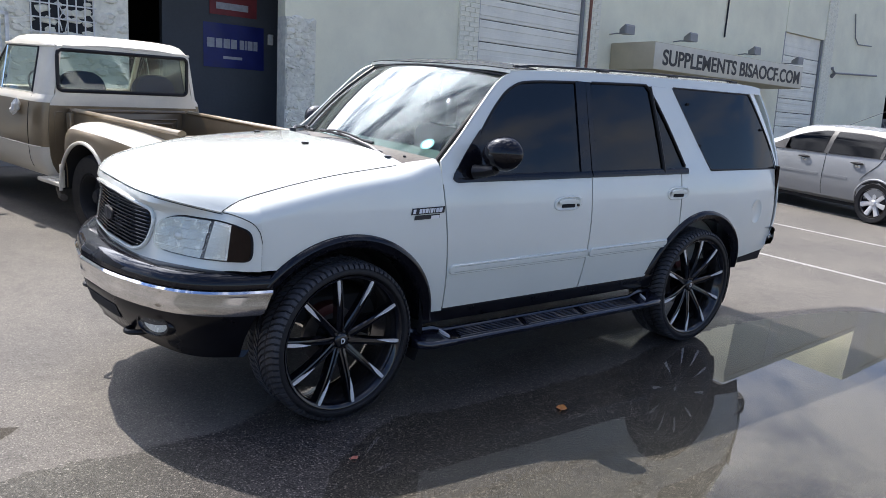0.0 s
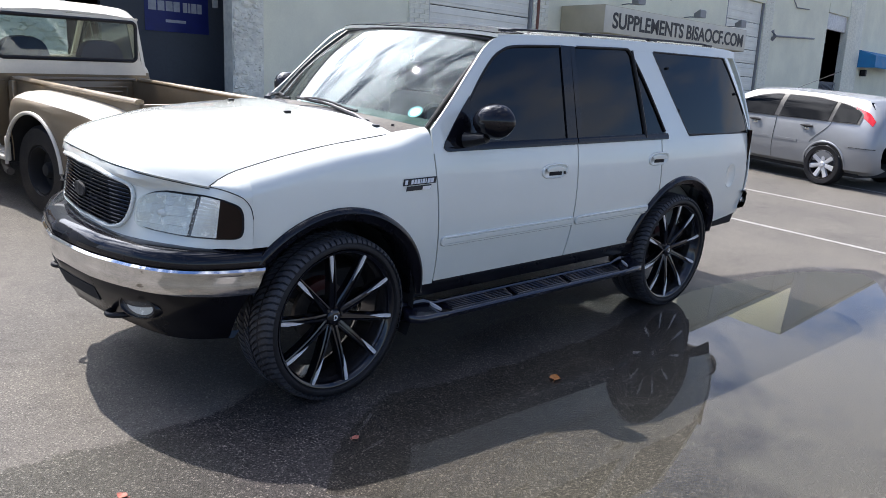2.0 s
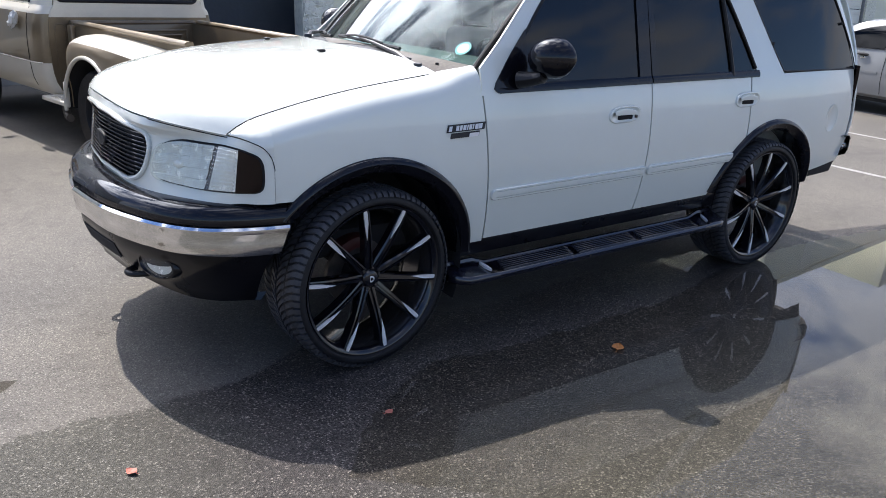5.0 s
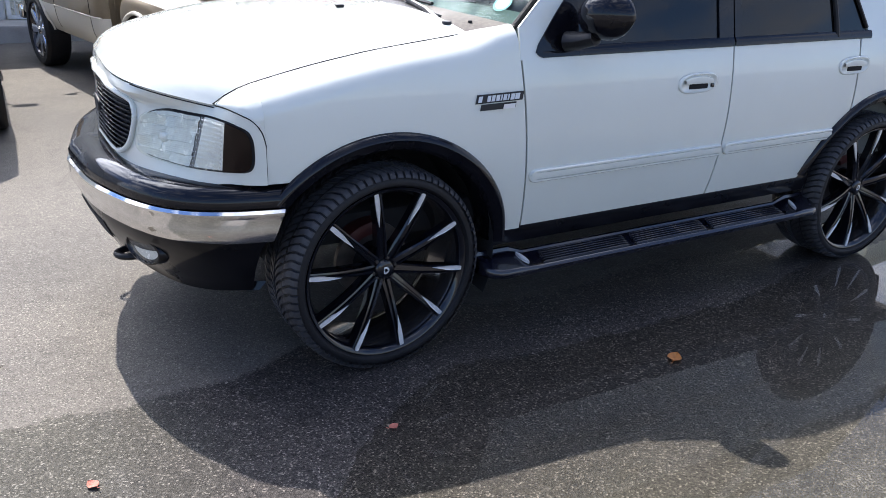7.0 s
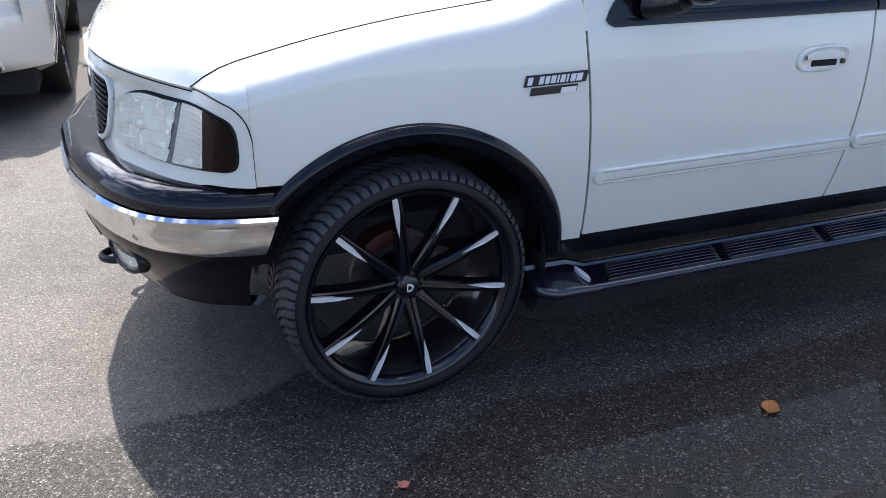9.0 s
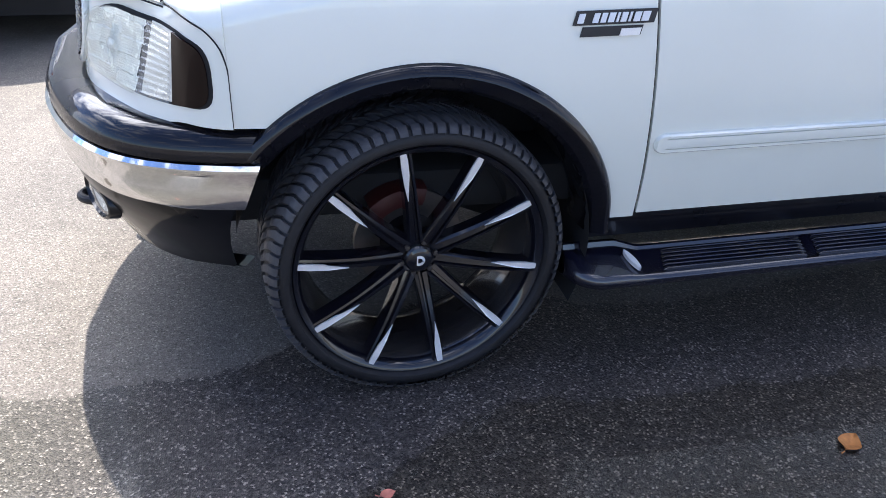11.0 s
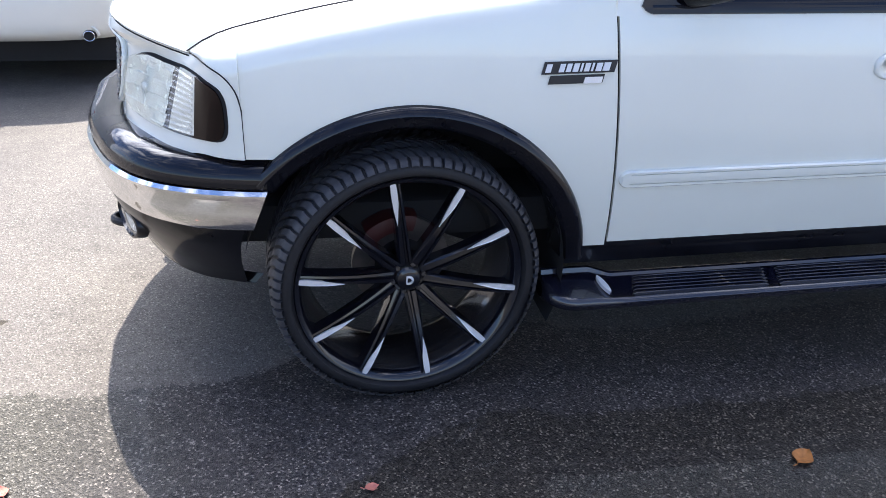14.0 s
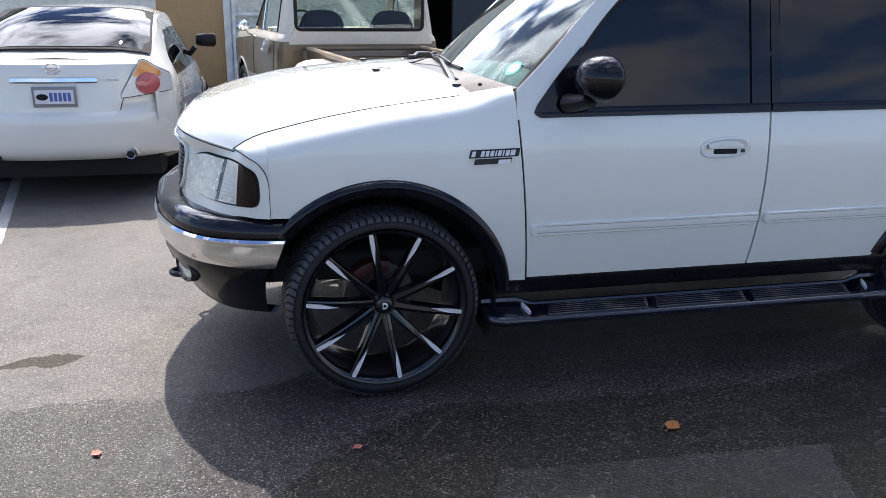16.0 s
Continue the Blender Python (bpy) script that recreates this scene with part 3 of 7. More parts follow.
def roller_door(u0, u1, top, label):
    """A sectional door: stacked panels with recessed joints, in a frame."""
    door = root("roller_door", label, "garage door", SITE)
    part("frame", box(u0, u1, 0.22, 0.26, -0.4, top), GAP, door, smooth=False)
    h = 0.56
    z = -0.35
    while z < top:
        panel = box(u0 + 0.04, u1 - 0.04, 0.12, 0.2, z + 0.012, min(z + h, top) - 0.012, 0.012, 1)
        box(u0 + 0.12, u1 - 0.12, 0.105, 0.13, z + 0.10, min(z + h, top) - 0.32, 0.006, 1, into=panel)
        box(u0 + 0.12, u1 - 0.12, 0.105, 0.13, z + 0.36, max(z + 0.40, min(z + h, top) - 0.08), 0.006, 1, into=panel)
        part("panel", panel, DOOR_PAINT, door)
        z += h
    for u in (u0 + 0.02, u1 - 0.02):
        part("guide_rail", box(u - 0.05, u + 0.05, 0.02, 0.14, -0.4, top, 0.01), LAMP_GREY, door)
    return door


roller_door(11.6, 15.78, 5.2, "closed cream sectional roller door between brick piers")
roller_door(28.05, 31.5, 5.0, "closed cream sectional roller door behind the sign")


# ---- things on the building ----
def at_site(name, bm, mat, label, category, group="", smooth=True, kind=""):
    ob = part(name, bm, mat, smooth=smooth)
    ob.matrix_world = SITE
    return tagged(ob, label, category, group, kind)


def letters(text, size, mat, parent, m, squeeze=1.0, name="lettering", bold=0.0):
    """Raised letters in the built-in font, made into a mesh."""
    cu = bpy.data.curves.new(name, "FONT")
    cu.body, cu.size, cu.extrude, cu.offset = text, size, 0.008, bold
    tmp = bpy.data.objects.new(name, cu)
    scene.collection.objects.link(tmp)
    me = bpy.data.meshes.new_from_object(tmp.evaluated_get(bpy.context.evaluated_depsgraph_get()))
    bpy.data.objects.remove(tmp)
    me.transform(Matrix.Diagonal((squeeze, 1, 1, 1)))
    me.materials.clear()
    me.materials.append(mat)
    ob = new(name, me)
    ob.parent = parent
    ob.matrix_local = m
    return ob


def build_sign():
    """A long box sign that stands out from the wall, its front face lettered."""
    sign = root("shop_sign", "long cream box sign with black capital letters on the wall", "sign", SITE)
    u0, u1, z0, z1, d = SIGN_BOX
    part("box", box(u0, u1, -d, 0.0, z0, z1, 0.015), SIGN_SIDE, sign, "tan sign box")
    part("face", box(u0 + 0.02, u1 - 0.02, -d - 0.012, -d - 0.002, z0 + 0.02, z1 - 0.02, 0.004), SIGN_FACE, sign)
    t = letters("SUPPLEMENTS BISAOCF.COM", 0.80, BLACK_INK, sign, Matrix.Translation((SIGN_TEXT[0], -d - 0.014, SIGN_TEXT[1])) @ pose(0, 0, 0, 90, 0, 0), name="lettering", bold=0.018)
    xs = [v.co.x for v in t.data.vertices]
    zs = [v.co.y for v in t.data.vertices]
    t.data.transform(Matrix.Diagonal((SIGN_TEXT[2] / (max(xs) - min(xs)), SIGN_TEXT[3] / (max(zs) - min(zs)), 1, 1)) @ Matrix.Translation((-min(xs), -min(zs), 0)))
    return sign


SIGN_BOX = (17.12, 26.55, 2.69, 3.48, 1.55)
SIGN_TEXT = (17.56, 2.84, 8.74, 0.46)
build_sign()


def flood_lamp(u, z):
    lamp = root("flood_lamp", "grey metal flood lamp above the sign", "lamp", SITE @ Matrix.Translation((u, 0.0, z)), group="flood lamps")
    part("arm", tube([(0, 0, 0), (0, -0.25, 0.02), (0, -0.5, 0.0)], 0.02, 8), LAMP_GREY, lamp)
    rows = [[(sx * w, -0.5 + y, zz) for sx, zz in ((-1, -0.02), (1, -0.02), (1, h), (-1, h))] for w, y, h in ((0.20, -0.26, 0.20), (0.22, -0.22, 0.25), (0.13, 0.05, 0.12))]
    part("shade", loft(rows, close=True, caps=True), LAMP_GREY, lamp, smooth=False)
    return lamp


for u, z in ((17.0, 3.72), (20.4, 3.84), (24.6, 3.80), (28.0, 3.74)):
    flood_lamp(u, z)


def pipe_run(points, r, mat, label, name="wall_pipe"):
    at_site(name, tube([Vector(p) for p in points], r, 8), mat, label, "pipe")


pipe_run([(15.95, -0.06, -0.3), (15.93, -0.06, 2.6), (15.97, -0.06, 6.9)], 0.05, RUST, "rusty brown drain pipe on the brick pier")
pipe_run([(32.55, -0.12, 3.72), (34.8, -0.14, 3.82), (37.1, -0.16, 3.92)], 0.04, LAMP_GREY, "thin grey pipe across the stucco wall")
pipe_run([(32.55, -0.02, 3.55), (32.55, -0.16, 3.72), (32.55, -0.02, 3.95)], 0.09, LAMP_GREY, "grey pipe bracket on the stucco wall")
pipe_run([(34.2, -0.03, 6.4), (34.5, -0.03, 5.4), (34.9, -0.03, 5.15), (36.3, -0.06, 5.2)], 0.025, LAMP_GREY, "thin dark cable conduit on the wall", name="wall_conduit")
pipe_run([(23.6, -0.02, 6.9), (23.5, -0.02, 4.3)], 0.03, BLACK_PLASTIC, "thin black cable down the wall", name="wall_cable")


def banner(u0, u1, z0, z1, mat, label, bars):
    b = root("banner", label, "banner", SITE @ Matrix.Translation((0, 1.5, 0)), group="tyre shop banners")
    rows = [[Vector((u, -0.015 - 0.008 * math.sin(u * 9 + z * 4), z)) for z in span(z0, z1, 6)] for u in span(u0, u1, 12)]
    part("cloth", thick(loft(rows), 0.004), mat, b)
    for a, w, zz, h in bars:
        part("printed_bar", box(u0 + a, u0 + a + w, -0.030, -0.024, zz, zz + h, 0.002, 1), FADED_INK, b)
    return b


# the brand lettering of the banners is kept as plain bars
banner(4.93, 6.36, 1.86, 2.80, BLUE_BANNER, "blue tyre shop banner with plain white bars", [(0.08, 0.17, 2.28, 0.20), (0.28, 0.15, 2.28, 0.20), (0.46, 0.15, 2.28, 0.20), (0.63, 0.14, 2.28, 0.20), (0.84, 0.10, 2.28, 0.20),
                                                                                 (0.96, 0.05, 2.28, 0.20), (1.03, 0.12, 2.28, 0.20), (1.17, 0.10, 2.28, 0.20), (0.45, 0.45, 2.05, 0.06)])
banner(5.07, 6.18, 2.98, 3.60, RED_BANNER, "dark red tyre shop banner with a pale bar", [(0.15, 0.75, 3.10, 0.14)])
at_site("switch_box", box(6.46, 6.57, 1.42, 1.5, 2.45, 2.68, 0.01), IRON_WHITE, "small white switch box on the garage wall", "box")


def stone_relief(u0, u1, z0, z1, count, n0):
    """Raised irregular stones of the rough plaster, as one skin of many lumps."""
    bm = bmesh.new()
    for k in range(count):
        u, z = random.uniform(u0, u1), random.uniform(z0, z1)
        r = random.uniform(0.05, 0.13)
        n = 7
        ring, top = [], []
        for j in range(n):
            a = 2 * math.pi * j / n
            q = r * random.uniform(0.7, 1.25)
            x, y = min(u1, max(u0, u + q * 1.3 * math.cos(a))), z + q * 0.75 * math.sin(a)
            ring.append(bm.verts.new((x, n0 + 0.001, y)))
            top.append(bm.verts.new((u + (x - u) * 0.62, n0 - random.uniform(0.015, 0.055), z + (y - z) * 0.62)))
        for j in range(n):
            bm.faces.new((ring[j], ring[(j + 1) % n], top[(j + 1) % n], top[j]))
        bm.faces.new(top)
    return bm


ob = at_site("plaster_relief", stone_relief(0.27, 2.86, 0.2, 4.0, 330, 0.0), STONE_PLASTER, "raised rough plaster lumps on the wall", "plaster", kind="stuff")
ob = at_site("plaster_relief", stone_relief(6.08, 6.79, -0.3, 2.95, 420, -0.05), STONE_PLASTER, "raised rough plaster lumps on the pier", "plaster", kind="stuff")


def window_grille(u0, u1, z0, z1):
    w = root("barred_window", "small dark window behind white wrought iron bars", "window", SITE)
    part("pane", box(u0, u1, -0.012, -0.004, z0, z1), UNLIT_ROOM, w)
    for u in span(u0, u1, 7):
        part("bar", box(u - 0.011, u + 0.011, -0.085, -0.063, z0 - 0.05, z1 + 0.05, 0.004, 1), IRON_WHITE, w)
    for z in span(z0, z1, 4):
        part("bar", box(u0 - 0.05, u1 + 0.05, -0.075, -0.052, z - 0.012, z + 0.012, 0.004, 1), IRON_WHITE, w)
    mid = (u0 + u1) / 2
    for s in (-1, 1):
        path = [Vector((mid + s * (0.03 + 0.09 * math.sin(a) * (a / 5)), -0.09, z0 + 0.05 + 0.085 * a)) for a in span(0, 5, 24)]
        part("scroll", tube(path, 0.009, 6), IRON_WHITE, w)
    return w


window_grille(1.24, 2.25, 2.13, 3.1)


def security_door(u0, u1, z0, z1):
    d = root("security_door", "white wrought iron security door over a stone wall", "door", SITE)
    for a, b, c, e in ((u0, u0 + 0.06, z0, z1), (u1 - 0.06, u1, z0, z1), (u0, u1, z1 - 0.06, z1), (u0, u1, z0, z0 + 0.06), (u0, u1, 1.22, 1.28), (u0, u1, 1.42, 1.48)):
        part("frame", box(a, b, -0.10, -0.05, c, e, 0.006, 1), IRON_WHITE, d)
    for u in span(u0, u1, 11)[1:-1]:
        part("bar", box(u - 0.009, u + 0.009, -0.085, -0.067, z0, z1, 0.003, 1), IRON_WHITE, d)
    part("knob", spun([(0.0, -0.05), (0.03, -0.045), (0.034, -0.02), (0.02, 0.0)], 14), BLACK_PLASTIC, d).location = (u1 - 0.10, -0.10, 1.35)
    return d


door = at_site("door_1", box(-1.75, -0.62, 0.05, 0.11, 0.17, 2.45, 0.01), OCHRE_DOOR, "ochre painted wooden door", "door", kind="structure")
at_site("door_frame", box(-0.62, -0.50, -0.03, 0.14, 0.17, 2.45, 0.01), IRON_WHITE, "white painted door frame", "frame", kind="structure")
at_site("wall_niche", box(-0.50, 0.25, 0.02, 0.3, 0.17, 2.45), STONE_PLASTER, "rough stone wall behind the security door", "wall", kind="structure")
at_site("plaster_relief", stone_relief(-0.49, 0.24, 0.2, 2.4, 120, 0.02), STONE_PLASTER, "raised rough plaster lumps behind the bars", "plaster", kind="stuff")
security_door(-0.48, 0.9, 0.18, 2.4)


def build_awning():
    a = root("awning", "bright blue fabric awning over a shop door", "awning", SITE)
    rows = [[(u, y, z) for y, z in ((0.0, 3.85), (-0.9, 3.55), (-0.92, 2.95), (-0.9, 2.9))] for u in span(44.35, 50.0, 6)]
    part("cloth", thick(loft(rows), 0.02), BLUE_AWNING, a, smooth=False)
    part("end_panel", loft([[(44.36, 0.0, 2.9), (44.36, -0.9, 2.9)], [(44.36, 0.0, 3.85), (44.36, -0.9, 3.55)]]), BLUE_AWNING, a, smooth=False)
    return a


build_awning()
at_site("wall_lamp", box(45.0, 45.25, -0.3, 0.0, 2.45, 2.8, 0.03), BLACK_PLASTIC, "dark wall lamp under the awning", "lamp")
at_site("rolled_shutter", box(39.12, 41.98, 0.08, 0.2, 4.55, 5.35, 0.02), IRON_WHITE, "rolled-up white shutter in the opening", "shutter")
g = root("folding_gate", "dark folding lattice gate in the opening", "gate", SITE)
for k in range(14):
    u = 39.15 + 2.4 * k / 14
    part("lattice_bar", tube([(u, 0.15, 0.0), (u + 0.42, 0.15, 2.0)], 0.018, 5), LAMP_GREY, g)
    part("lattice_bar", tube([(u + 0.42, 0.17, 0.0), (u, 0.17, 2.0)], 0.018, 5), LAMP_GREY, g)


# ---- the white sport utility vehicle ----
# Its frame: x from the front axle backwards, y from its left wheels' face across, z up from the lot.
MID = 0.93
AXLE = 3.025
hood_line = curve([(-0.95, 1.0), (-0.615, 1.131), (-0.57, 1.161), (-0.51, 1.187), (-0.41, 1.214), (-0.29, 1.243), (-0.17, 1.268), (0.0, 1.298), (0.17, 1.321), (0.40, 1.351), (0.62, 1.385)])


def belt(x):
    return 1.270 + 0.0128 * x


def roof_edge(x):
    return curve([(0.5, 1.86), (1.09, 1.905), (1.67, 1.928), (2.67, 1.948), (3.6, 1.955), (3.9, 1.93)])(x)


def side_y(x, z):
    b = belt(x)
    y = -0.045 + 0.055 * ((z - 0.95) / 0.40) ** 2
    if z > b:
        y = -0.045 + 0.055 * ((b - 0.95) / 0.40) ** 2 + (z - b) * 0.235
    y += 0.14 * max(0.0, -0.1 - x) ** 2 + 0.10 * max(0.0, x - 3.45) ** 2
    return y


def slant(x, z):
    """The shut line before the front door leans: panels near it follow."""
    w = smoothstep(0.25, 0.60, x) if x < 0.655 else smoothstep(1.15, 0.70, x)
    return x - 0.108 * (z - 0.555) * w


def mirrored(bm):
    for v in bm.verts:
        v.co.y = 2 * MID - v.co.y
    bmesh.ops.reverse_faces(bm, faces=bm.faces)
    return bm


def arch(cx, r, base, x):
    """Height of a wheel opening at x, or the base where there is none."""
    d = abs(x - cx)
    return max(base, 0.43 + math.sqrt(max(0.0, r * r - d * d))) if d < r else base


def rocker(x):
    return 0.527 + 0.014 * (x - 0.70)


def panel_on_side(us, low, high, rows, out=0.0):
    return thick(sheet(us, low, high, rows, lambda u, v: Vector((slant(u, v), side_y(u, v) - out, v))), 0.012)


def cols(a, b, step, *extra):
    n = max(2, int(round((b - a) / step)))
    return sorted(set([round(v, 4) for v in span(a, b, n)] + [round(e, 4) for e in extra if a < e < b]))


ARCH_F, ARCH_R = 0.545, 0.545


def build_side(suv, flip):
    put = (lambda name, bm, mat, parent=suv, label="", **kw: part(name, mirrored(bm) if flip else bm, mat, parent, label, **kw))

    # front fender with a crowned top edge
    edge_y = curve([(-0.612, 0.118), (-0.588, 0.07), (-0.569, 0.03), (-0.545, 0.0), (-0.524, -0.012), (-0.505, -0.02), (-0.488, -0.0245), (-0.481, -0.0265), (-0.4755, -0.028)])
    edge_z = curve([(-0.612, 1.125), (-0.588, 1.122), (-0.569, 1.117), (-0.545, 1.107), (-0.524, 1.096), (-0.505, 1.078), (-0.488, 1.052), (-0.481, 1.03), (-0.4755, 1.0)])
    rows = []
    for x in [-0.612, -0.604, -0.596, -0.588, -0.578, -0.569, -0.557, -0.545, -0.535, -0.524, -0.514, -0.505, -0.496, -0.488, -0.4845, -0.481, -0.478] + cols(-0.4755, 0.6515, 0.03, 0.527):
        top = hood_line(x)
        nose = x < -0.4757
        z0 = arch(0.0, ARCH_F, 0.513 if x > 0 else 0.86, x)
        if x < -0.40:
            z0 = 0.86
        if nose:
            z0 = min(edge_z(x) + 0.004, top - 0.001)
        zc = max(top - 0.10, z0) if nose else max(top - 0.10, min(z0, top - 0.012))
        rear = smoothstep(0.42, 0.62, x)
        flank = (lambda z: edge_y(x)) if nose else (lambda z: side_y(x, z))
        ring = [Vector((slant(x, z), flank(z), z)) for z in span(min(z0, zc), zc, 10)]
        base = flank(zc)
        inner = max(base, lerp(0.122, 0.075, rear))
        for k in range(1, 8):
            a = k / 7 * math.pi / 2
            z = zc + (top - zc) * math.sin(a)
            ring.append(Vector((slant(x, z), base + (inner - base) * (1 - math.cos(a)), z)))
        rows.append(ring)
    fender = put("fender", thick(loft(rows), 0.012), SUV_WHITE)
    # shut line between the header panel and the fender, round the head lamp
    line = [Vector((-0.4765, side_y(-0.4765, z) - 0.001, z)) for z in span(0.862, 0.99, 6)]
    line += [Vector((x, edge_y(x) - 0.0015, edge_z(x) + 0.001)) for x in (-0.476, -0.479, -0.483, -0.488, -0.496, -0.505, -0.514, -0.524, -0.534, -0.545, -0.557, -0.569, -0.578, -0.588, -0.60, -0.612)]
    put("shut_line", tube(line, 0.0019, 6), GAP, fender)
    if not flip:
        # product lettering stays plain bars
        for x0, x1, z0, z1, mat, o in ((0.360, 0.578, 1.100, 1.135, BLACK_INK, 0.006), (0.382, 0.545, 1.072, 1.096, BLACK_INK, 0.005),
                                       (0.487, 0.541, 1.075, 1.093, MACHINED, 0.008)):
            b2 = sheet([x0, (x0 + x1) / 2, x1], lambda u: z0, lambda u: z1, 1, lambda u, v: Vector((u + 0.25 * (v - z0), side_y(u, v) - o, v + 0.03 * (u - x0))))
            put("badge_plate", thick(b2, 0.004), mat, fender, "dark badge plate with bright bars")
        for a, w in ((0.368, 0.016), (0.408, 0.015), (0.429, 0.014), (0.449, 0.016), (0.471, 0.006), (0.483, 0.015), (0.504, 0.006), (0.516, 0.017), (0.539, 0.020)):
            b2 = sheet([a, a + w], lambda u: 1.106, lambda u: 1.129, 1, lambda u, v: Vector((u + 0.25 * (v - 1.100), side_y(u, v) - 0.009, v + 0.03 * (u - 0.360))))
            put("badge_bar", thick(b2, 0.003), WHITE_INK, fender)

    # doors below the belt line
    front = put("front_door", panel_on_side(cols(0.660, 1.7705, 0.05), rocker, lambda u: belt(u) - 0.012, 14), SUV_WHITE, suv, "white front door with dark tinted window")
    rear = put("rear_door", panel_on_side(cols(1.7795, 2.7035, 0.04), lambda u: max(rocker(u), arch(AXLE, ARCH_R + 0.012, 0.0, u)), lambda u: belt(u) - 0.012, 14),
               SUV_WHITE, suv, "white rear door with dark tinted window")
    put("quarter_panel", panel_on_side(cols(2.715, 3.99, 0.035, AXLE + ARCH_R), lambda u: arch(AXLE, ARCH_R, 0.60, u) if u < AXLE + ARCH_R else 0.60 + 0.12 * (u - 3.57),
                                       lambda u: belt(u) - 0.003, 14), SUV_WHITE)
    # dark gaps behind the shut lines
    put("door_gap", thick(sheet(cols(0.55, 4.0, 0.08), lambda u: max(rocker(u) - 0.02, arch(AXLE, ARCH_R, 0.0, u) if u > 2.3 else 0.0), lambda u: belt(u) - 0.03, 8,
                                lambda u, v: Vector((u, side_y(u, v) + 0.016, v))), 0.004), GAP)
    # side moulding strips
    for x0, x1, p in ((0.648, 1.762, front), (1.792, 2.585, rear)):
        zc = lambda u: 0.769 + 0.0155 * (u - 0.64)
        strip = []
        for x in [x0 + 0.03 * (1 - math.cos(math.pi * k / 14)) for k in range(8)] + cols(x0 + 0.04, x1, 0.06, x1 - 0.012):
            w = 0.031 * math.sqrt(max(0.0, 1 - max(0.0, (x0 + 0.03 - x) / 0.03) ** 2)) if x < x0 + 0.03 else 0.031
            w = max(w, 0.004)
            d0 = 0.015 * min(1.0, w / 0.02)
            groove = d0 - (0.008 if x > x0 + 0.03 else 0.0)
            strip.append([Vector((x, side_y(x, zc(x) + s * w) - d, zc(x) + s * w)) for s, d in
                          ((-1, -0.002), (-0.95, d0 * 0.6), (-0.80, d0), (-0.52, d0), (-0.48, groove), (-0.42, d0), (0.0, d0 * 1.1), (0.50, d0), (0.55, groove), (0.61, d0), (0.82, d0), (0.95, d0 * 0.6), (1, -0.002))])
        put("side_moulding", loft(strip), SUV_WHITE, p, angle=20)
    # handles: a raised oval surround, a black block painted as the recess shade, and a flap
    for hx, hz, p in ((1.552, 1.123, front), (2.668, 1.157, rear)):
        n = 28
        L, H = 0.122, 0.047
        ring = lambda r, d: [Vector((hx + L * r * (abs(math.cos(a)) ** 0.72) * math.copysign(1, math.cos(a)),
                                     side_y(hx, hz) - d, hz + H * r * (abs(math.sin(a)) ** 0.8) * math.copysign(1, math.sin(a)) + 0.02 * math.cos(a) * 0.3))
                             for a in [2 * math.pi * k / n for k in range(n)]]
        plate = loft([ring(1.0, -0.003), ring(1.0, 0.006), ring(0.95, 0.010), ring(0.86, 0.010), ring(0.80, 0.004), ring(0.30, 0.003)], close=True)
        h = put("door_handle", plate, SUV_WHITE, p, angle=60)
        put("recess", box(hx - 0.055, hx + 0.062, side_y(hx, hz) - 0.0075, side_y(hx, hz) + 0.004, hz - 0.028, hz - 0.004, 0.005), GAP, h)
        flap = []
        for x in span(hx - 0.088, hx + 0.082, 10):
            q = math.sqrt(max(0.05, 1 - ((x - hx) / 0.10) ** 2))
            flap.append([Vector((x, side_y(hx, hz) - d, hz + zz)) for d, zz in ((0.002, 0.036 * q), (0.014, 0.030 * q), (0.017, 0.012 * q), (0.015, -0.001), (0.002, -0.002))])
        put("flap", loft(flap), SUV_WHITE, h)
        if hx < 2:
            put("lock", box(hx + 0.078, hx + 0.096, side_y(hx, hz) - 0.014, side_y(hx, hz), hz - 0.022, hz - 0.004, 0.004), BARREL, h)

    # greenhouse: pillars and cant rail in white, drawn as the skin between window and roof
    def upper(us, low, high, rows, out=0.0, t=0.012):
        return thick(sheet(us, low, high, rows, lambda u, v: Vector((u, side_y(u, v) - out, v))), t)

    win_f = curve([(0.70, 1.285), (0.86, 1.53), (1.03, 1.735), (1.11, 1.80), (1.22, 1.842), (1.40, 1.857), (1.64, 1.868)])     # top edge of front window
    a_out = curve([(0.57, 1.38), (0.70, 1.505), (0.90, 1.715), (1.05, 1.855), (1.14, 1.895), (1.3, 1.915), (1.8, 1.93)])          # outer edge of the A pillar and roof
    put("pillar_a", upper(cols(0.575, 1.70, 0.04), lambda u: (belt(u) - 0.02 if u < 0.70 else win_f(u)), a_out, 4), SUV_WHITE, front)
    put("roof_rail", upper(cols(1.70, 2.62, 0.08), lambda u: 1.868 + 0.036 * (u - 1.64), lambda u: roof_edge(u) + 0.002, 3), SUV_WHITE)
    # pillar between rear door and quarter window, slanting back as it goes down
    zs = span(0.0, 1.0, 10)
    rows = []
    for k in zs:
        z = lerp(belt(2.8) - 0.01, 1.90, k)
        x0 = lerp(2.782, 2.385, k ** 1.15)
        x1 = lerp(3.075, 2.645, k ** 0.95)
        rows.append([Vector((x, side_y(x, z), z)) for x in span(x0, x1, 5)])
    put("pillar_c", thick(loft(rows), 0.012), SUV_WHITE)
    put("rail_corner", upper(cols(2.31, 2.70, 0.05), lambda u: 1.884, lambda u: roof_edge(u) + 0.002, 2, out=0.001), SUV_WHITE)
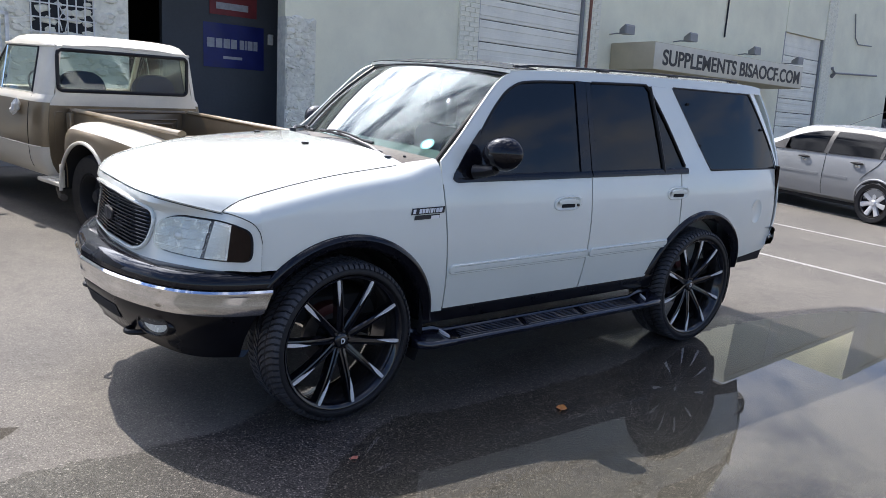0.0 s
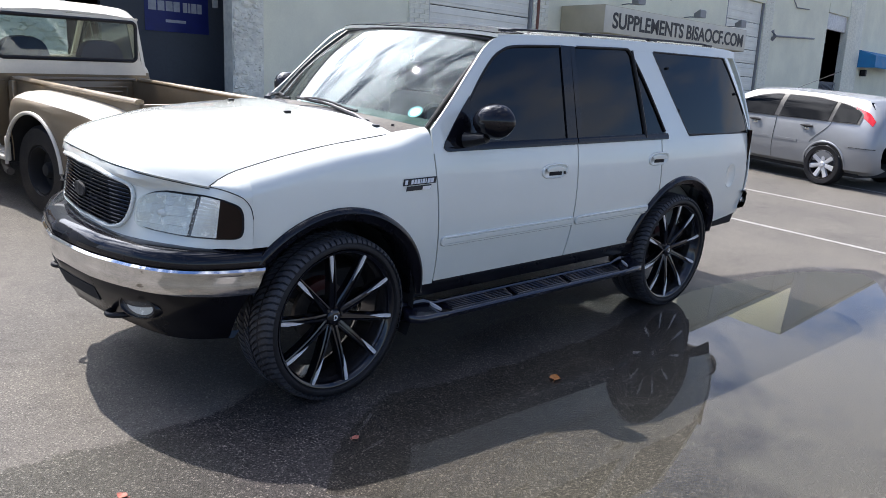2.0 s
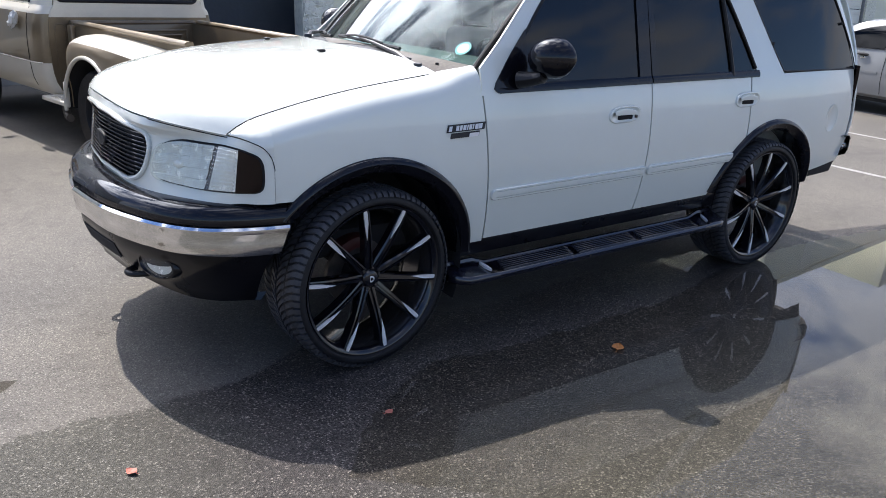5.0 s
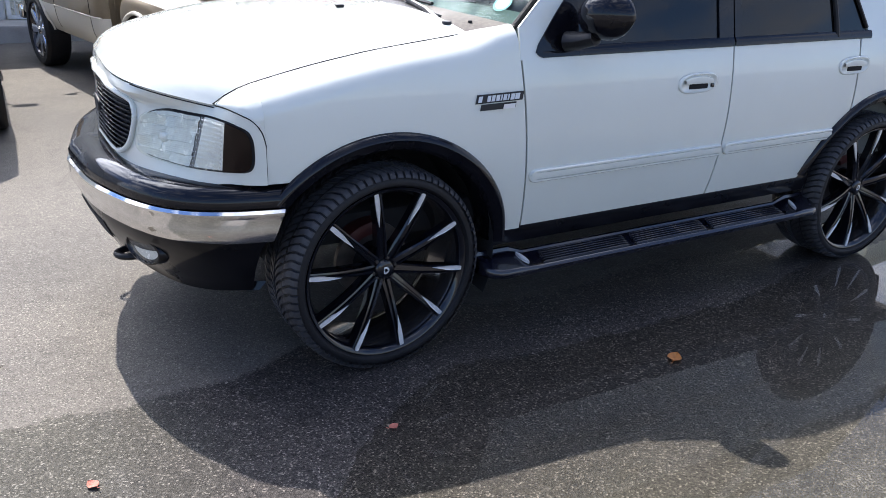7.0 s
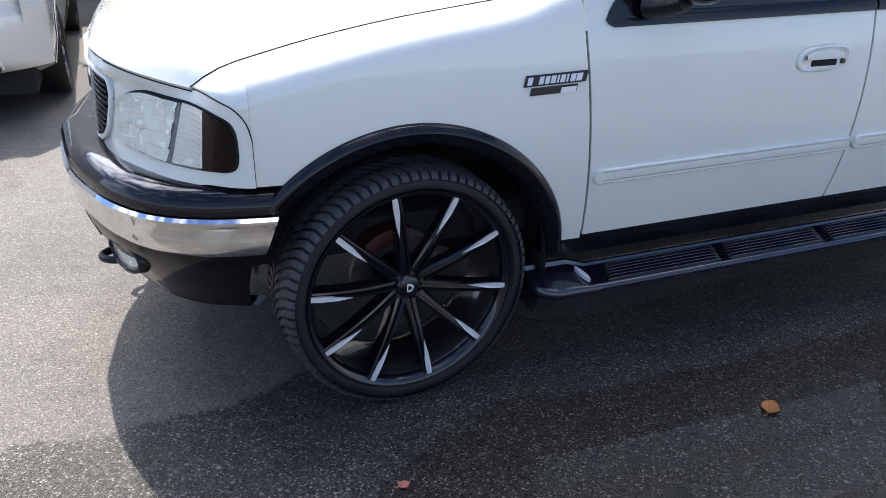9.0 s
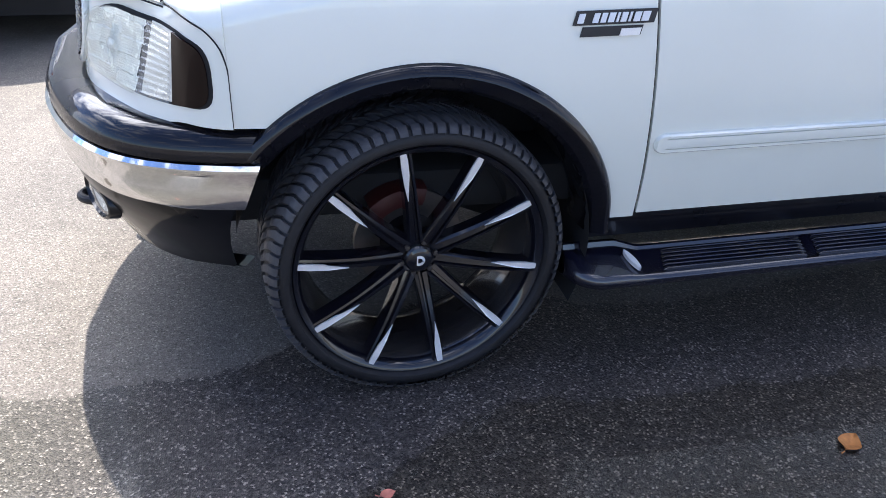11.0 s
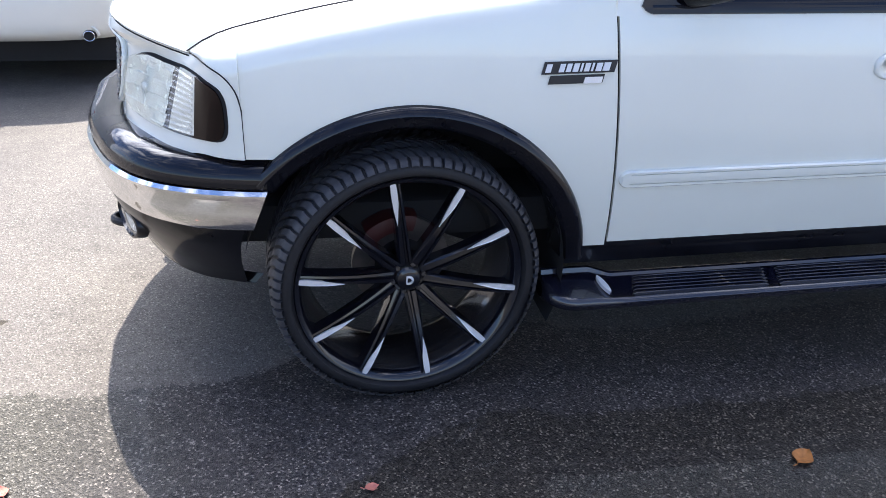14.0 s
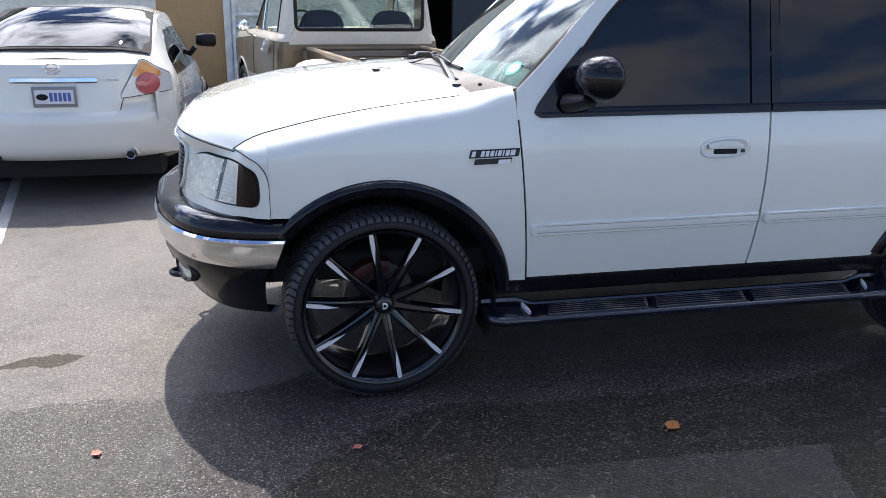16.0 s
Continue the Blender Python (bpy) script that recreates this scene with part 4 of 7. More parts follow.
    put("rail_rear", upper(cols(2.58, 3.80, 0.08), lambda u: 1.886 + 0.006 * (u - 2.6), lambda u: roof_edge(u) + 0.002, 3), SUV_WHITE)
    rows = []
    for k in zs:
        z = lerp(belt(3.9) - 0.01, 1.935, k)
        x0 = lerp(3.995, 3.60, k ** 1.3)
        x1 = lerp(4.075, 3.85, k ** 1.6)
        rows.append([Vector((x, side_y(x, z) + 0.02 * ((x - x0) / 0.1) ** 2, z)) for x in span(x0, x1, 5)])
    put("pillar_d", thick(loft(rows), 0.012), SUV_WHITE)

    # glass and its black frames
    def pane(name, us, low, high, p, label, inset=0.008):
        return put(name, thick(sheet(us, low, high, 8, lambda u, v: Vector((u, side_y(u, v) + inset, v))), 0.004), TINT, p, label)

    pane("window_pane", cols(0.84, 1.685, 0.05), lambda u: belt(u) + 0.02, lambda u: min(win_f(u), 1.868) - 0.004, front, "dark tinted glass")
    rear_hi = lambda u: 1.868 + 0.030 * (u - 1.64) if u < 2.36 else lerp(1.888, belt(2.76) + 0.03, ((u - 2.36) / 0.40) ** 1.2)
    pane("window_pane", cols(1.82, 2.75, 0.04), lambda u: belt(u) + 0.02, rear_hi, rear, "dark tinted glass")
    zb, zt = belt(3.4) + 0.001, 1.888
    q0 = lambda z: lerp(3.07, 2.65, ((z - zb) / (zt - zb)) ** 0.95)
    q1 = lambda z: lerp(4.005, 3.61, ((z - zb) / (zt - zb)) ** 1.3)
    rows = [[Vector((x, side_y(x, z) + 0.004, z)) for x in span(q0(z), q1(z), 12)] for z in span(zb, zt, 10)]
    quarter = put("quarter_window", thick(loft(rows), 0.004), TINT, suv, "large dark tinted rear quarter glass")
    edge = [Vector((q0(z), side_y(q0(z), z) + 0.002, z)) for z in span(zb + 0.01, zt - 0.006, 10)] + [Vector((x, side_y(x, zt) + 0.002, zt - 0.002)) for x in span(2.665, 3.60, 10)]
    edge += [Vector((q1(z), side_y(q1(z), z) + 0.002, z)) for z in span(zt - 0.008, zb + 0.01, 10)] + [Vector((x, side_y(x, zb) + 0.002, zb + 0.003)) for x in span(3.99, 3.085, 10)]
    put("seal", tube(edge, 0.006, 6, closed=True), BLACK_PLASTIC, quarter)
    for x, z in ((2.82, 1.78), (2.94, 1.49), (3.78, 1.62)):
        put("hinge_stud", spun([(0.0, -0.012), (0.009, -0.01), (0.011, 0.002), (0.0, 0.002)], 10), GAP, quarter).location = (x, (2 * MID - side_y(x, z)) if flip else side_y(x, z), z)
    # belt weather strips
    for x0, x1, p in ((0.68, 1.772, front), (1.782, 2.79, rear)):
        rows = [[Vector((x, side_y(x, belt(x) + h) - d, belt(x) + h)) for h, d in ((-0.016, -0.002), (-0.014, 0.006), (0.008, 0.008), (0.026, 0.002), (0.026, -0.012))] for x in cols(x0, x1, 0.1)]
        put("belt_strip", loft(rows), SUV_BLACK, p)
    # black B pillar trims and rear quarter post
    for xa, xb, xt, p in ((1.68, 1.772, -0.012, front), (1.782, 1.825, -0.02, rear)):
        rows = [[Vector((x + xt * k, side_y(x, z) - 0.001, z)) for x in span(xa, xb, 2)] for k in span(0, 1, 6) for z in [lerp(belt(xa) + 0.005, 1.875, k)]]
        put("post_trim", thick(loft(rows), 0.01), SUV_BLACK, p)
    post = [Vector((lerp(2.52, 2.405, k ** 1.2), side_y(2.45, lerp(belt(2.5), 1.88, k)) + 0.002, lerp(belt(2.5), 1.88, k))) for k in span(0, 1, 8)]
    put("quarter_post", tube(post, 0.014, 8), BLACK_PLASTIC, rear)
    edge = [Vector((x, side_y(x, rear_hi(x)) + 0.001, rear_hi(x))) for x in span(1.82, 2.36, 8)] + [Vector((x, side_y(x, rear_hi(x)) + 0.001, rear_hi(x))) for x in span(2.375, 2.755, 14)]
    put("seal", tube(edge, 0.009, 6), BLACK_PLASTIC, rear)
    edge = [Vector((x, side_y(x, win_f(x)) + 0.001, win_f(x) - 0.002)) for x in span(0.70, 1.66, 26)]
    put("seal", tube(edge, 0.009, 6), BLACK_PLASTIC, front)
    # sail of the mirror
    sail_top = curve([(0.648, 1.285), (0.66, 1.315), (0.69, 1.355), (0.74, 1.42), (0.80, 1.49), (0.865, 1.56)])
    rows = [[Vector((x, side_y(x, z) - 0.007, z)) for z in span(belt(x) - 0.012 + 0.02 * smoothstep(0.67, 0.648, x), sail_top(x), 5)] for x in [0.648, 0.652, 0.66, 0.675] + span(0.69, 0.865, 8)]
    put("mirror_sail", thick(loft(rows), 0.012), SUV_BLACK, front)
    far = Vector((-0.055, -0.035, 0.02)) if flip else Vector((0.0, 0.0, 0.0))
    arm = [Vector((0.80, -0.005, 1.325)), Vector((0.83, -0.06, 1.335)) + far * 0.5, Vector((0.855, -0.12, 1.355)) + far]
    mirror = put("wing_mirror", tube(arm, [0.052, 0.044, 0.042], 12, flat=0.8), BLACK_PLASTIC, front)
    rows = []
    for k in range(11):
        t = k / 10
        y = lerp(-0.02, -0.245, t)
        w = 0.105 * math.sqrt(max(0.02, 1 - (2 * t - 1) ** 2 * 0.93))
        h = 0.098 * max(0.16, 1 - abs(2 * t - 1) ** 2.6 * 0.8)
        cx = 0.875 + 0.05 * t
        ring = []
        for j in range(20):
            a = 2 * math.pi * j / 20
            xx = math.cos(a)
            ring.append(far + Vector((cx + (w * xx if xx < 0 else w * 0.55 * xx), y, 1.435 + 0.01 * t + h * (abs(math.sin(a)) ** 0.85) * math.copysign(1, math.sin(a)))))
        rows.append(ring)
    put("shell", loft(rows, close=True, caps=True), SUV_BLACK, mirror, "glossy black mirror shell", angle=60)
    # wheel arch flares
    for cx, r, a0, a1 in ((0.0, ARCH_F, -52, 86), (AXLE, ARCH_R, -76, 80)):
        rows = []
        for a in span(a0, a1, 44):
            s, c = math.sin(radians(a)), math.cos(radians(a))
            rows.append([])
            for dr, out in ((0.043, -0.004), (0.041, 0.006), (0.034, 0.016), (0.024, 0.023), (0.016, 0.025), (0.010, 0.021), (-0.018, 0.006), (-0.030, -0.012), (-0.036, -0.05), (-0.036, -0.14)):
                rr = r + dr
                x, z = cx + rr * s, 0.43 + rr * c
                if cx > 1 and z < 0.60:
                    z = max(z, 0.5)
                rows[-1].append(Vector((x, side_y(cx + r * s, max(0.5, 0.43 + r * c)) - out, z)))
        put("wheel_flare", loft(rows), SUV_BLACK, suv, "glossy black wheel arch flare", angle=24)
        rows = []
        for a in span(-76, 112, 34):
            s, c = math.sin(radians(a)), math.cos(radians(a))
            rows.append([Vector((cx + 0.515 * s, y, 0.43 + 0.515 * c)) for y in (0.0, 0.2, 0.5)] + [Vector((cx + 0.1 * s, 0.5, 0.43 + 0.1 * c))])
        put("wheel_house", loft(rows), GAP)
    # black rocker
    rows = [[Vector((x, side_y(x, rocker(x)) + d, rocker(x) + h)) for d, h in ((0.012, 0.03), (0.004, 0.0), (0.008, -0.03), (0.022, -0.085), (0.10, -0.10), (0.25, -0.09))] for x in cols(0.53, 2.56, 0.1)]
    put("rocker_panel", loft(rows), SUV_TRIM, suv, "black lower body sill")
    # running board
    build_running_board(suv, put)
    # tail lamp and fuel flap
    if not flip:
        f = []
        n = 24
        for r, d in ((1.0, 0.000), (1.0, 0.0025), (0.93, 0.0025), (0.90, 0.001), (0.0, 0.002)):
            f.append([Vector((3.70 + 0.075 * r * math.cos(2 * math.pi * k / n), side_y(3.70, 0.985) - d - 0.0005, 0.985 + 0.098 * r * math.sin(2 * math.pi * k / n))) for k in range(n)])
        put("fuel_flap", loft(f, close=True), SUV_WHITE, angle=70)
    rows = [[Vector((lerp(3.985, 4.075, k) + 0.02 * math.sin(t * math.pi) - 0.03 * (1 - t), side_y(3.99, 1.1) - 0.006 + 0.16 * k ** 2, lerp(0.86, 1.34, t))) for k in span(0, 1, 5)] for t in span(0, 1, 6)]
    put("tail_lamp", thick(loft(rows), 0.02), SMOKED, suv, "dark smoked tail lamp")


def build_running_board(suv, put):
    lift = lambda x: 0.012 * (x - 0.70)
    rows = []
    for x in [0.455, 0.457, 0.463, 0.472, 0.485, 0.50, 0.52, 0.545] + cols(0.58, 2.50, 0.045, 0.70, 2.38) + [2.535, 2.56, 2.58, 2.595, 2.608, 2.617, 2.623, 2.625]:
        q = max(0.0, 1 - (x - 0.455) / 0.10, 1 - (2.625 - x) / 0.10)
        out = lerp(-0.095, 0.012, 1 - math.sqrt(max(0.0, 1 - q * q)))
        pad = smoothstep(0.715, 0.615, x) + smoothstep(2.36, 2.46, x)
        tip = 1.0 if 0.456 < x < 2.624 else 0.35
        z = lift(x)
        rows.append([Vector((x, y, zz + z)) for y, zz in ((0.13, 0.33), (out + 0.03, 0.322), (out + 0.008, 0.330), (out + 0.001, 0.342), (out, 0.354), (out + 0.005, 0.362 + 0.004 * pad), (out + 0.013, 0.366 + 0.006 * pad),
                                                          (out + 0.021, 0.363 + 0.012 * pad * tip), (lerp(out, 0.05, 0.45), 0.366 + 0.024 * pad * tip), (0.044, 0.376 + 0.024 * pad * tip), (0.050, 0.385 + 0.030 * pad * tip), (0.058, 0.388 + 0.030 * pad * tip),
                                                          (0.068, 0.384 + 0.028 * pad * tip), (0.10, 0.365), (0.13, 0.35))])
    board = put("running_board", loft(rows, caps=False), BOARD, suv, "black ribbed plastic running board")
    for x0, x1 in ((0.765, 1.265), (1.305, 1.775), (1.815, 2.345)):
        for k in range(6):
            y = -0.066 + 0.0185 * k
            skew = 0.006 * (k - 2.5)
            zt = 0.3655 + 0.0095 * k / 5
            rib = []
            for x in (x0 + skew, x0 + skew + 0.012, (x0 + x1) / 2, x1 + skew - 0.012, x1 + skew):
                e = 0.0 if x in (x0 + skew, x1 + skew) else 1.0
                rib.append([Vector((x, y + d, zt + lift(x) + h * e)) for d, h in ((0.0, -0.003), (0.001, 0.004), (0.003, 0.006), (0.008, 0.006), (0.010, 0.004), (0.011, -0.003))])
            put("tread_rib", loft(rib), BOARD, board)
    # bright leaf-shaped marks at the foot of the end pads
    for xa, xb in ((0.640, 0.664), (2.435, 2.411)):
        leaf = []
        for t in span(0, 1, 9):
            w = 0.002 + 0.008 * math.sin(math.pi * t) ** 0.7
            x, y, z = lerp(xa, xb, t), lerp(0.004, -0.072, t), lerp(0.4065, 0.386, t) + lift(xa)
            leaf.append([Vector((x - w, y, z - 0.012)), Vector((x - w, y, z + 0.001)), Vector((x + w, y, z + 0.001)), Vector((x + w, y, z - 0.012))])
        put("end_mark", loft(leaf), MACHINED, board, "silver mark")


# plan curves of the nose, over y measured from the left face
nose_left = curve([(-0.045, -0.40), (-0.02, -0.505), (0.005, -0.555), (0.045, -0.60), (0.134, -0.69), (0.28, -0.787), (0.415, -0.862), (0.60, -0.905), (0.93, -0.928)])
bump_left = curve([(-0.045, -0.40), (-0.03, -0.50), (0.0, -0.62), (0.06, -0.745), (0.15, -0.84), (0.30, -0.930), (0.6, -1.032), (0.93, -1.076)])


def nose_x(y, z):
    yy = y if y <= MID else 2 * MID - y
    lean = 0.29 * smoothstep(-0.02, 0.14, yy) * (1 - 0.45 * smoothstep(0.28, 0.42, yy) - 0.30 * smoothstep(0.42, 0.80, yy))
    lip = (0.056 - 0.038 * smoothstep(0.42, 0.80, yy)) * smoothstep(1.085, 1.142, z) * smoothstep(0.13, 0.34, yy)
    return nose_left(yy) + lean * (z - 0.90) + 0.5 * max(0.0, z - 1.10) ** 1.5 - lip


def bump_x(y):
    return bump_left(y if y <= MID else 2 * MID - y)


def build_front(suv):
    ys = [-0.028, -0.0265, -0.0245, -0.02, -0.012, 0.0, 0.015, 0.03, 0.05, 0.08] + span(0.12, 0.90, 22)
    ys = ys + [2 * MID - y for y in reversed(ys)]
    # rounded outer shoulder of the header panel
    corner = curve([(-0.028, 1.0), (-0.0265, 1.03), (-0.0245, 1.052), (-0.02, 1.078), (-0.012, 1.096), (0.0, 1.107), (0.03, 1.117), (0.07, 1.122), (0.118, 1.125)])

    def head_top(y):
        d = abs(y - MID)
        return corner(MID - d) + 0.001 if d > MID - 0.118 else hood_z(0.0, d / 0.812) - 0.007
    part("header_panel", thick(sheet(ys, lambda y: 0.859 - 0.021 * smoothstep(0.90, 0.80, abs(y - MID)), head_top, 22, lambda u, v: Vector((nose_x(u, v), u, v))), 0.015), SUV_WHITE, suv, "white grille surround panel")
    # grille: dark well, bright slat edges, oval emblem
    def on_nose(u, v, out):
        return Vector((nose_x(u, v) - out, u, v))
    g_half = lambda u: max(0.004, 0.116 * (1 - min(1.0, abs((u - MID) / 0.515)) ** 9) ** 0.40)
    g_lo = lambda u: 0.990 - g_half(u)
    g_hi = lambda u: 0.990 + g_half(u) + 0.028 * (1 - min(1.0, abs(u - MID) / 0.515) ** 2)
    gy = [MID - 0.515 * math.cos(math.pi * k / 48) for k in range(49)]
    def trap(u, v):
        k = (v - 0.89) / 0.2
        w = lerp(0.93, 1.02, k)
        return MID + (u - MID) * w
    grille = part("grille", thick(sheet(gy, g_lo, g_hi, 4, lambda u, v: on_nose(trap(u, v), v, 0.004)), 0.01), GAP, suv, "black slatted grille")
    rim = [on_nose(trap(u, g_lo(u)), g_lo(u), 0.006) for u in gy] + [on_nose(trap(u, g_hi(u)), g_hi(u), 0.006) for u in reversed(gy)]
    part("grille_rim", tube(rim, 0.011, 8, closed=True), SUV_WHITE, grille)
    for k in range(13):
        z = 0.892 + 0.0178 * k
        rows = []
        for u in gy[1:-1]:
            if g_hi(u) - 0.006 > z + 0.004 and g_lo(u) + 0.006 < z - 0.004:
                rows.append([on_nose(trap(u, z), z, 0.004) + Vector((0, 0, d)) - Vector((o, 0, 0)) for o, d in ((0.0, 0.004), (0.013, 0.002), (0.015, -0.001), (0.011, -0.003), (0.0, -0.004))])
        part("grille_slat", loft(rows), SUV_BLACK, grille)
    n = 26
    em = []
    for r, o in ((1.0, 0.010), (1.0, 0.022), (0.9, 0.026), (0.82, 0.024), (0.0, 0.026)):
        em.append([on_nose(MID + 0.085 * r * math.cos(2 * math.pi * k / n), 0.995, o) + Vector((0, 0, 0.036 * r * math.sin(2 * math.pi * k / n))) for k in range(n)])
    part("emblem", loft(em, close=True), BLACK_PLASTIC, grille, "plain dark oval emblem")
    # head lamps
    for flip in (False, True):
        put = (lambda name, bm, mat, parent=suv, label="", **kw: part(name, mirrored(bm) if flip else bm, mat, parent, label, **kw))
        h_lo = curve([(-0.0175, 0.960), (-0.0165, 0.940), (-0.0145, 0.926), (-0.010, 0.915), (0.0, 0.908), (0.03, 0.905), (0.06, 0.902), (0.134, 0.902), (0.29, 0.907), (0.335, 0.912), (0.362, 0.922), (0.378, 0.938), (0.385, 0.962)])
        h_hi = curve([(-0.0175, 0.995), (-0.0165, 1.018), (-0.0145, 1.034), (-0.010, 1.050), (0.0, 1.062), (0.03, 1.073), (0.06, 1.078), (0.146, 1.086), (0.27, 1.086), (0.32, 1.079), (0.355, 1.064), (0.375, 1.042), (0.385, 1.005)])
        us = [-0.0175, -0.0172, -0.0165, -0.0145, -0.012, -0.010, -0.006, 0.0, 0.006, 0.014, 0.022, 0.03, 0.04, 0.052] + span(0.075, 0.335, 12) + [0.35, 0.362, 0.37, 0.378, 0.382, 0.385]
        lamp = put("head_lamp", thick(sheet(us, lambda u: h_lo(u) - 0.004, lambda u: h_hi(u) + 0.004, 6, lambda u, v: on_nose(u, v, 0.003)), 0.006), GAP, suv, "clear head lamp with ribbed turn lamp and smoked marker")
        seg = lambda a, b: [a] + [u for u in us if a < u < b] + [b]
        dice = random.Random(11)
        tilt = {(a, b): (dice.uniform(-0.5, 0.5), dice.uniform(-0.6, 0.6)) for a in range(-1, 14) for b in range(-1, 9)}

        def facet(u, v):
            a, b = int((u - 0.14) / 0.046), int((v - 0.90) / 0.042)
            du, dv = (u - 0.14) / 0.046 - a - 0.5, (v - 0.90) / 0.042 - b - 0.5
            p, q = tilt[(a, b)]
            return 0.014 + 0.011 * (p * du + q * dv) + 0.0015 * abs((v / 0.007) % 1.0 - 0.5)
        put("reflector", sheet(span(0.146, 0.384, 72), lambda u: h_lo(u) + 0.004, lambda u: h_hi(u) - 0.004, 64, lambda u, v: on_nose(u, v, facet(u, v))), REFLECTOR, lamp, angle=8)
        bowl = []
        for r, o in ((1.0, 0.012), (0.7, 0.017), (0.4, 0.020), (0.0, 0.021)):
            bowl.append([on_nose(0.275 + 0.028 * r * math.cos(2 * math.pi * k / 16), 0.985, o) + Vector((0, 0, 0.022 * r * math.sin(2 * math.pi * k / 16))) for k in range(16)])
        put("bulb_shield", loft(bowl, close=True), REFLECTOR, lamp)
        put("lens", thick(sheet(seg(0.142, 0.385), h_lo, h_hi, 8, lambda u, v: on_nose(u, v, 0.023)), 0.003), LENS, lamp, "hazy clear lens").visible_shadow = False
        put("turn_backing", thick(sheet(seg(0.053, 0.138), lambda u: h_lo(u) + 0.003, lambda u: h_hi(u) - 0.003, 4, lambda u, v: on_nose(u, v, 0.006)), 0.003), REFLECTOR, lamp)
        rib_rows = []
        for u in seg(0.052, 0.139):
            ring = []
            for k in range(45):
                v = lerp(h_lo(u) + 0.002, h_hi(u) - 0.002, k / 44)
                ring.append(on_nose(u, v, 0.018 + (0.005 if k % 4 in (1, 2) else 0.0)))
            rib_rows.append(ring)
        put("turn_lens", thick(loft(rib_rows), 0.002), LENS_RIB, lamp, "ribbed clear turn lens", angle=20).visible_shadow = False
        put("marker_lens", thick(sheet(seg(-0.0175, 0.049), h_lo, h_hi, 8, lambda u, v: on_nose(u, v, 0.014)), 0.006), SMOKED, lamp, "smoked amber side marker")
        # fog lamp in the air dam
        ring = lambda r, o: [Vector((bump_x(0.30 + 0.095 * r * math.cos(a)) + 0.045 - o, 0.30 + 0.095 * r * math.cos(a), 0.550 + 0.052 * r * math.sin(a))) for a in [2 * math.pi * k / 24 for k in range(24)]]
        fog = put("fog_lamp", loft([ring(1.10, -0.02), ring(1.10, 0.010), ring(1.0, 0.012), ring(0.96, 0.0), ring(0.5, -0.008), ring(0.0, -0.010)], close=True), SUV_TRIM, suv, "small oval fog lamp", angle=50)
        put("reflector", loft([ring(0.93, -0.002), ring(0.5, -0.006), ring(0.0, -0.007)], close=True), REFLECTOR, fog)
        put("lens", loft([ring(0.95, 0.004), ring(0.5, 0.010), ring(0.0, 0.012)], close=True), LENS, fog).visible_shadow = False
        hook = [Vector((bump_x(0.47) + 0.10 - 0.075 * math.sin(a) , 0.47 + 0.05 * math.cos(a), 0.475)) for a in span(-0.35, math.pi + 0.35, 14)]
        put("tow_hook", tube(hook, 0.014, 10), BLACK_PLASTIC, suv, "black tow hook")

    # bumper swept along its plan curve
    ys = [-0.042, -0.040, -0.037, -0.033, -0.028, -0.018, -0.005, 0.01, 0.02, 0.03, 0.045, 0.06, 0.08, 0.10, 0.125, 0.15, 0.18, 0.21, 0.25] + span(0.29, 0.93, 20)
    ys = ys + [2 * MID - y for y in reversed(ys[:-1])]
    pts = [Vector((bump_x(y), y, 0)) for y in ys]

    def swept(section):
        rows = []
        for i, p in enumerate(pts):
            way = (pts[min(i + 1, len(pts) - 1)] - pts[max(i - 1, 0)]).normalized()
            nrm = Vector((-abs(way.y), way.x, 0))
            if p.y < MID and nrm.y > 0:
                nrm.y = -nrm.y
            if p.y > MID and nrm.y < 0:
                nrm.y = -nrm.y
            end = smoothstep(0.88, 0.975, abs(p.y - MID))
            rows.append([p + nrm * o + Vector((-0.40 * end * max(0.0, 0.765 - z), 0, z)) for o, z in section(p.y)])
        return loft(rows)

    low_x = curve([(0.137, -0.515), (0.2, -0.655), (0.3, -0.775), (0.45, -0.875), (0.6, -0.93), (0.93, -0.975)])
    dam = []
    for y in [v for v in ys if -0.031 < v < 2 * MID + 0.031]:
        k = (MID - 0.137) / (MID + 0.03)
        yl = MID + (y - MID) * k
        a = Vector((bump_x(y) + 0.022, y, 0.645))
        c = Vector((low_x(yl if yl <= MID else 2 * MID - yl), yl, lerp(0.43, 0.375, smoothstep(0.4, 0.75, abs(yl - MID)))))
        ring = []
        for t, o in ((0.0, 0.0), (0.1, 0.012), (0.3, 0.016), (0.55, 0.014), (0.8, 0.004), (0.94, -0.004), (1.0, 0.0)):
            p = a.lerp(c, t)
            ring.append(p + Vector((-o, 0.3 * math.copysign(o, y - MID), 0)))
        ring += [c + Vector((0.03, 0, -0.004)), c + Vector((0.06, 0, 0.03))]
        dam.append(ring)

    bumper = part("front_bumper", swept(lambda y: [(-0.15, 0.850), (-0.10, 0.855), (-0.06, 0.853), (-0.030, 0.844), (-0.012, 0.828), (0.002, 0.80), (0.0, 0.775), (-0.012, 0.768)]),
                  SUV_BLACK, suv, "glossy black front bumper cover")
    part("chrome_bar", swept(lambda y: [(-0.02, 0.768), (0.002, 0.767), (0.012, 0.757), (0.012, 0.748), (0.006, 0.738), (0.008, 0.70), (0.002, 0.66), (-0.012, 0.642), (-0.03, 0.638)]), CHROME, bumper, "worn chrome bumper bar")
    part("air_dam", loft(dam), SUV_TRIM, bumper, "black lower air dam")
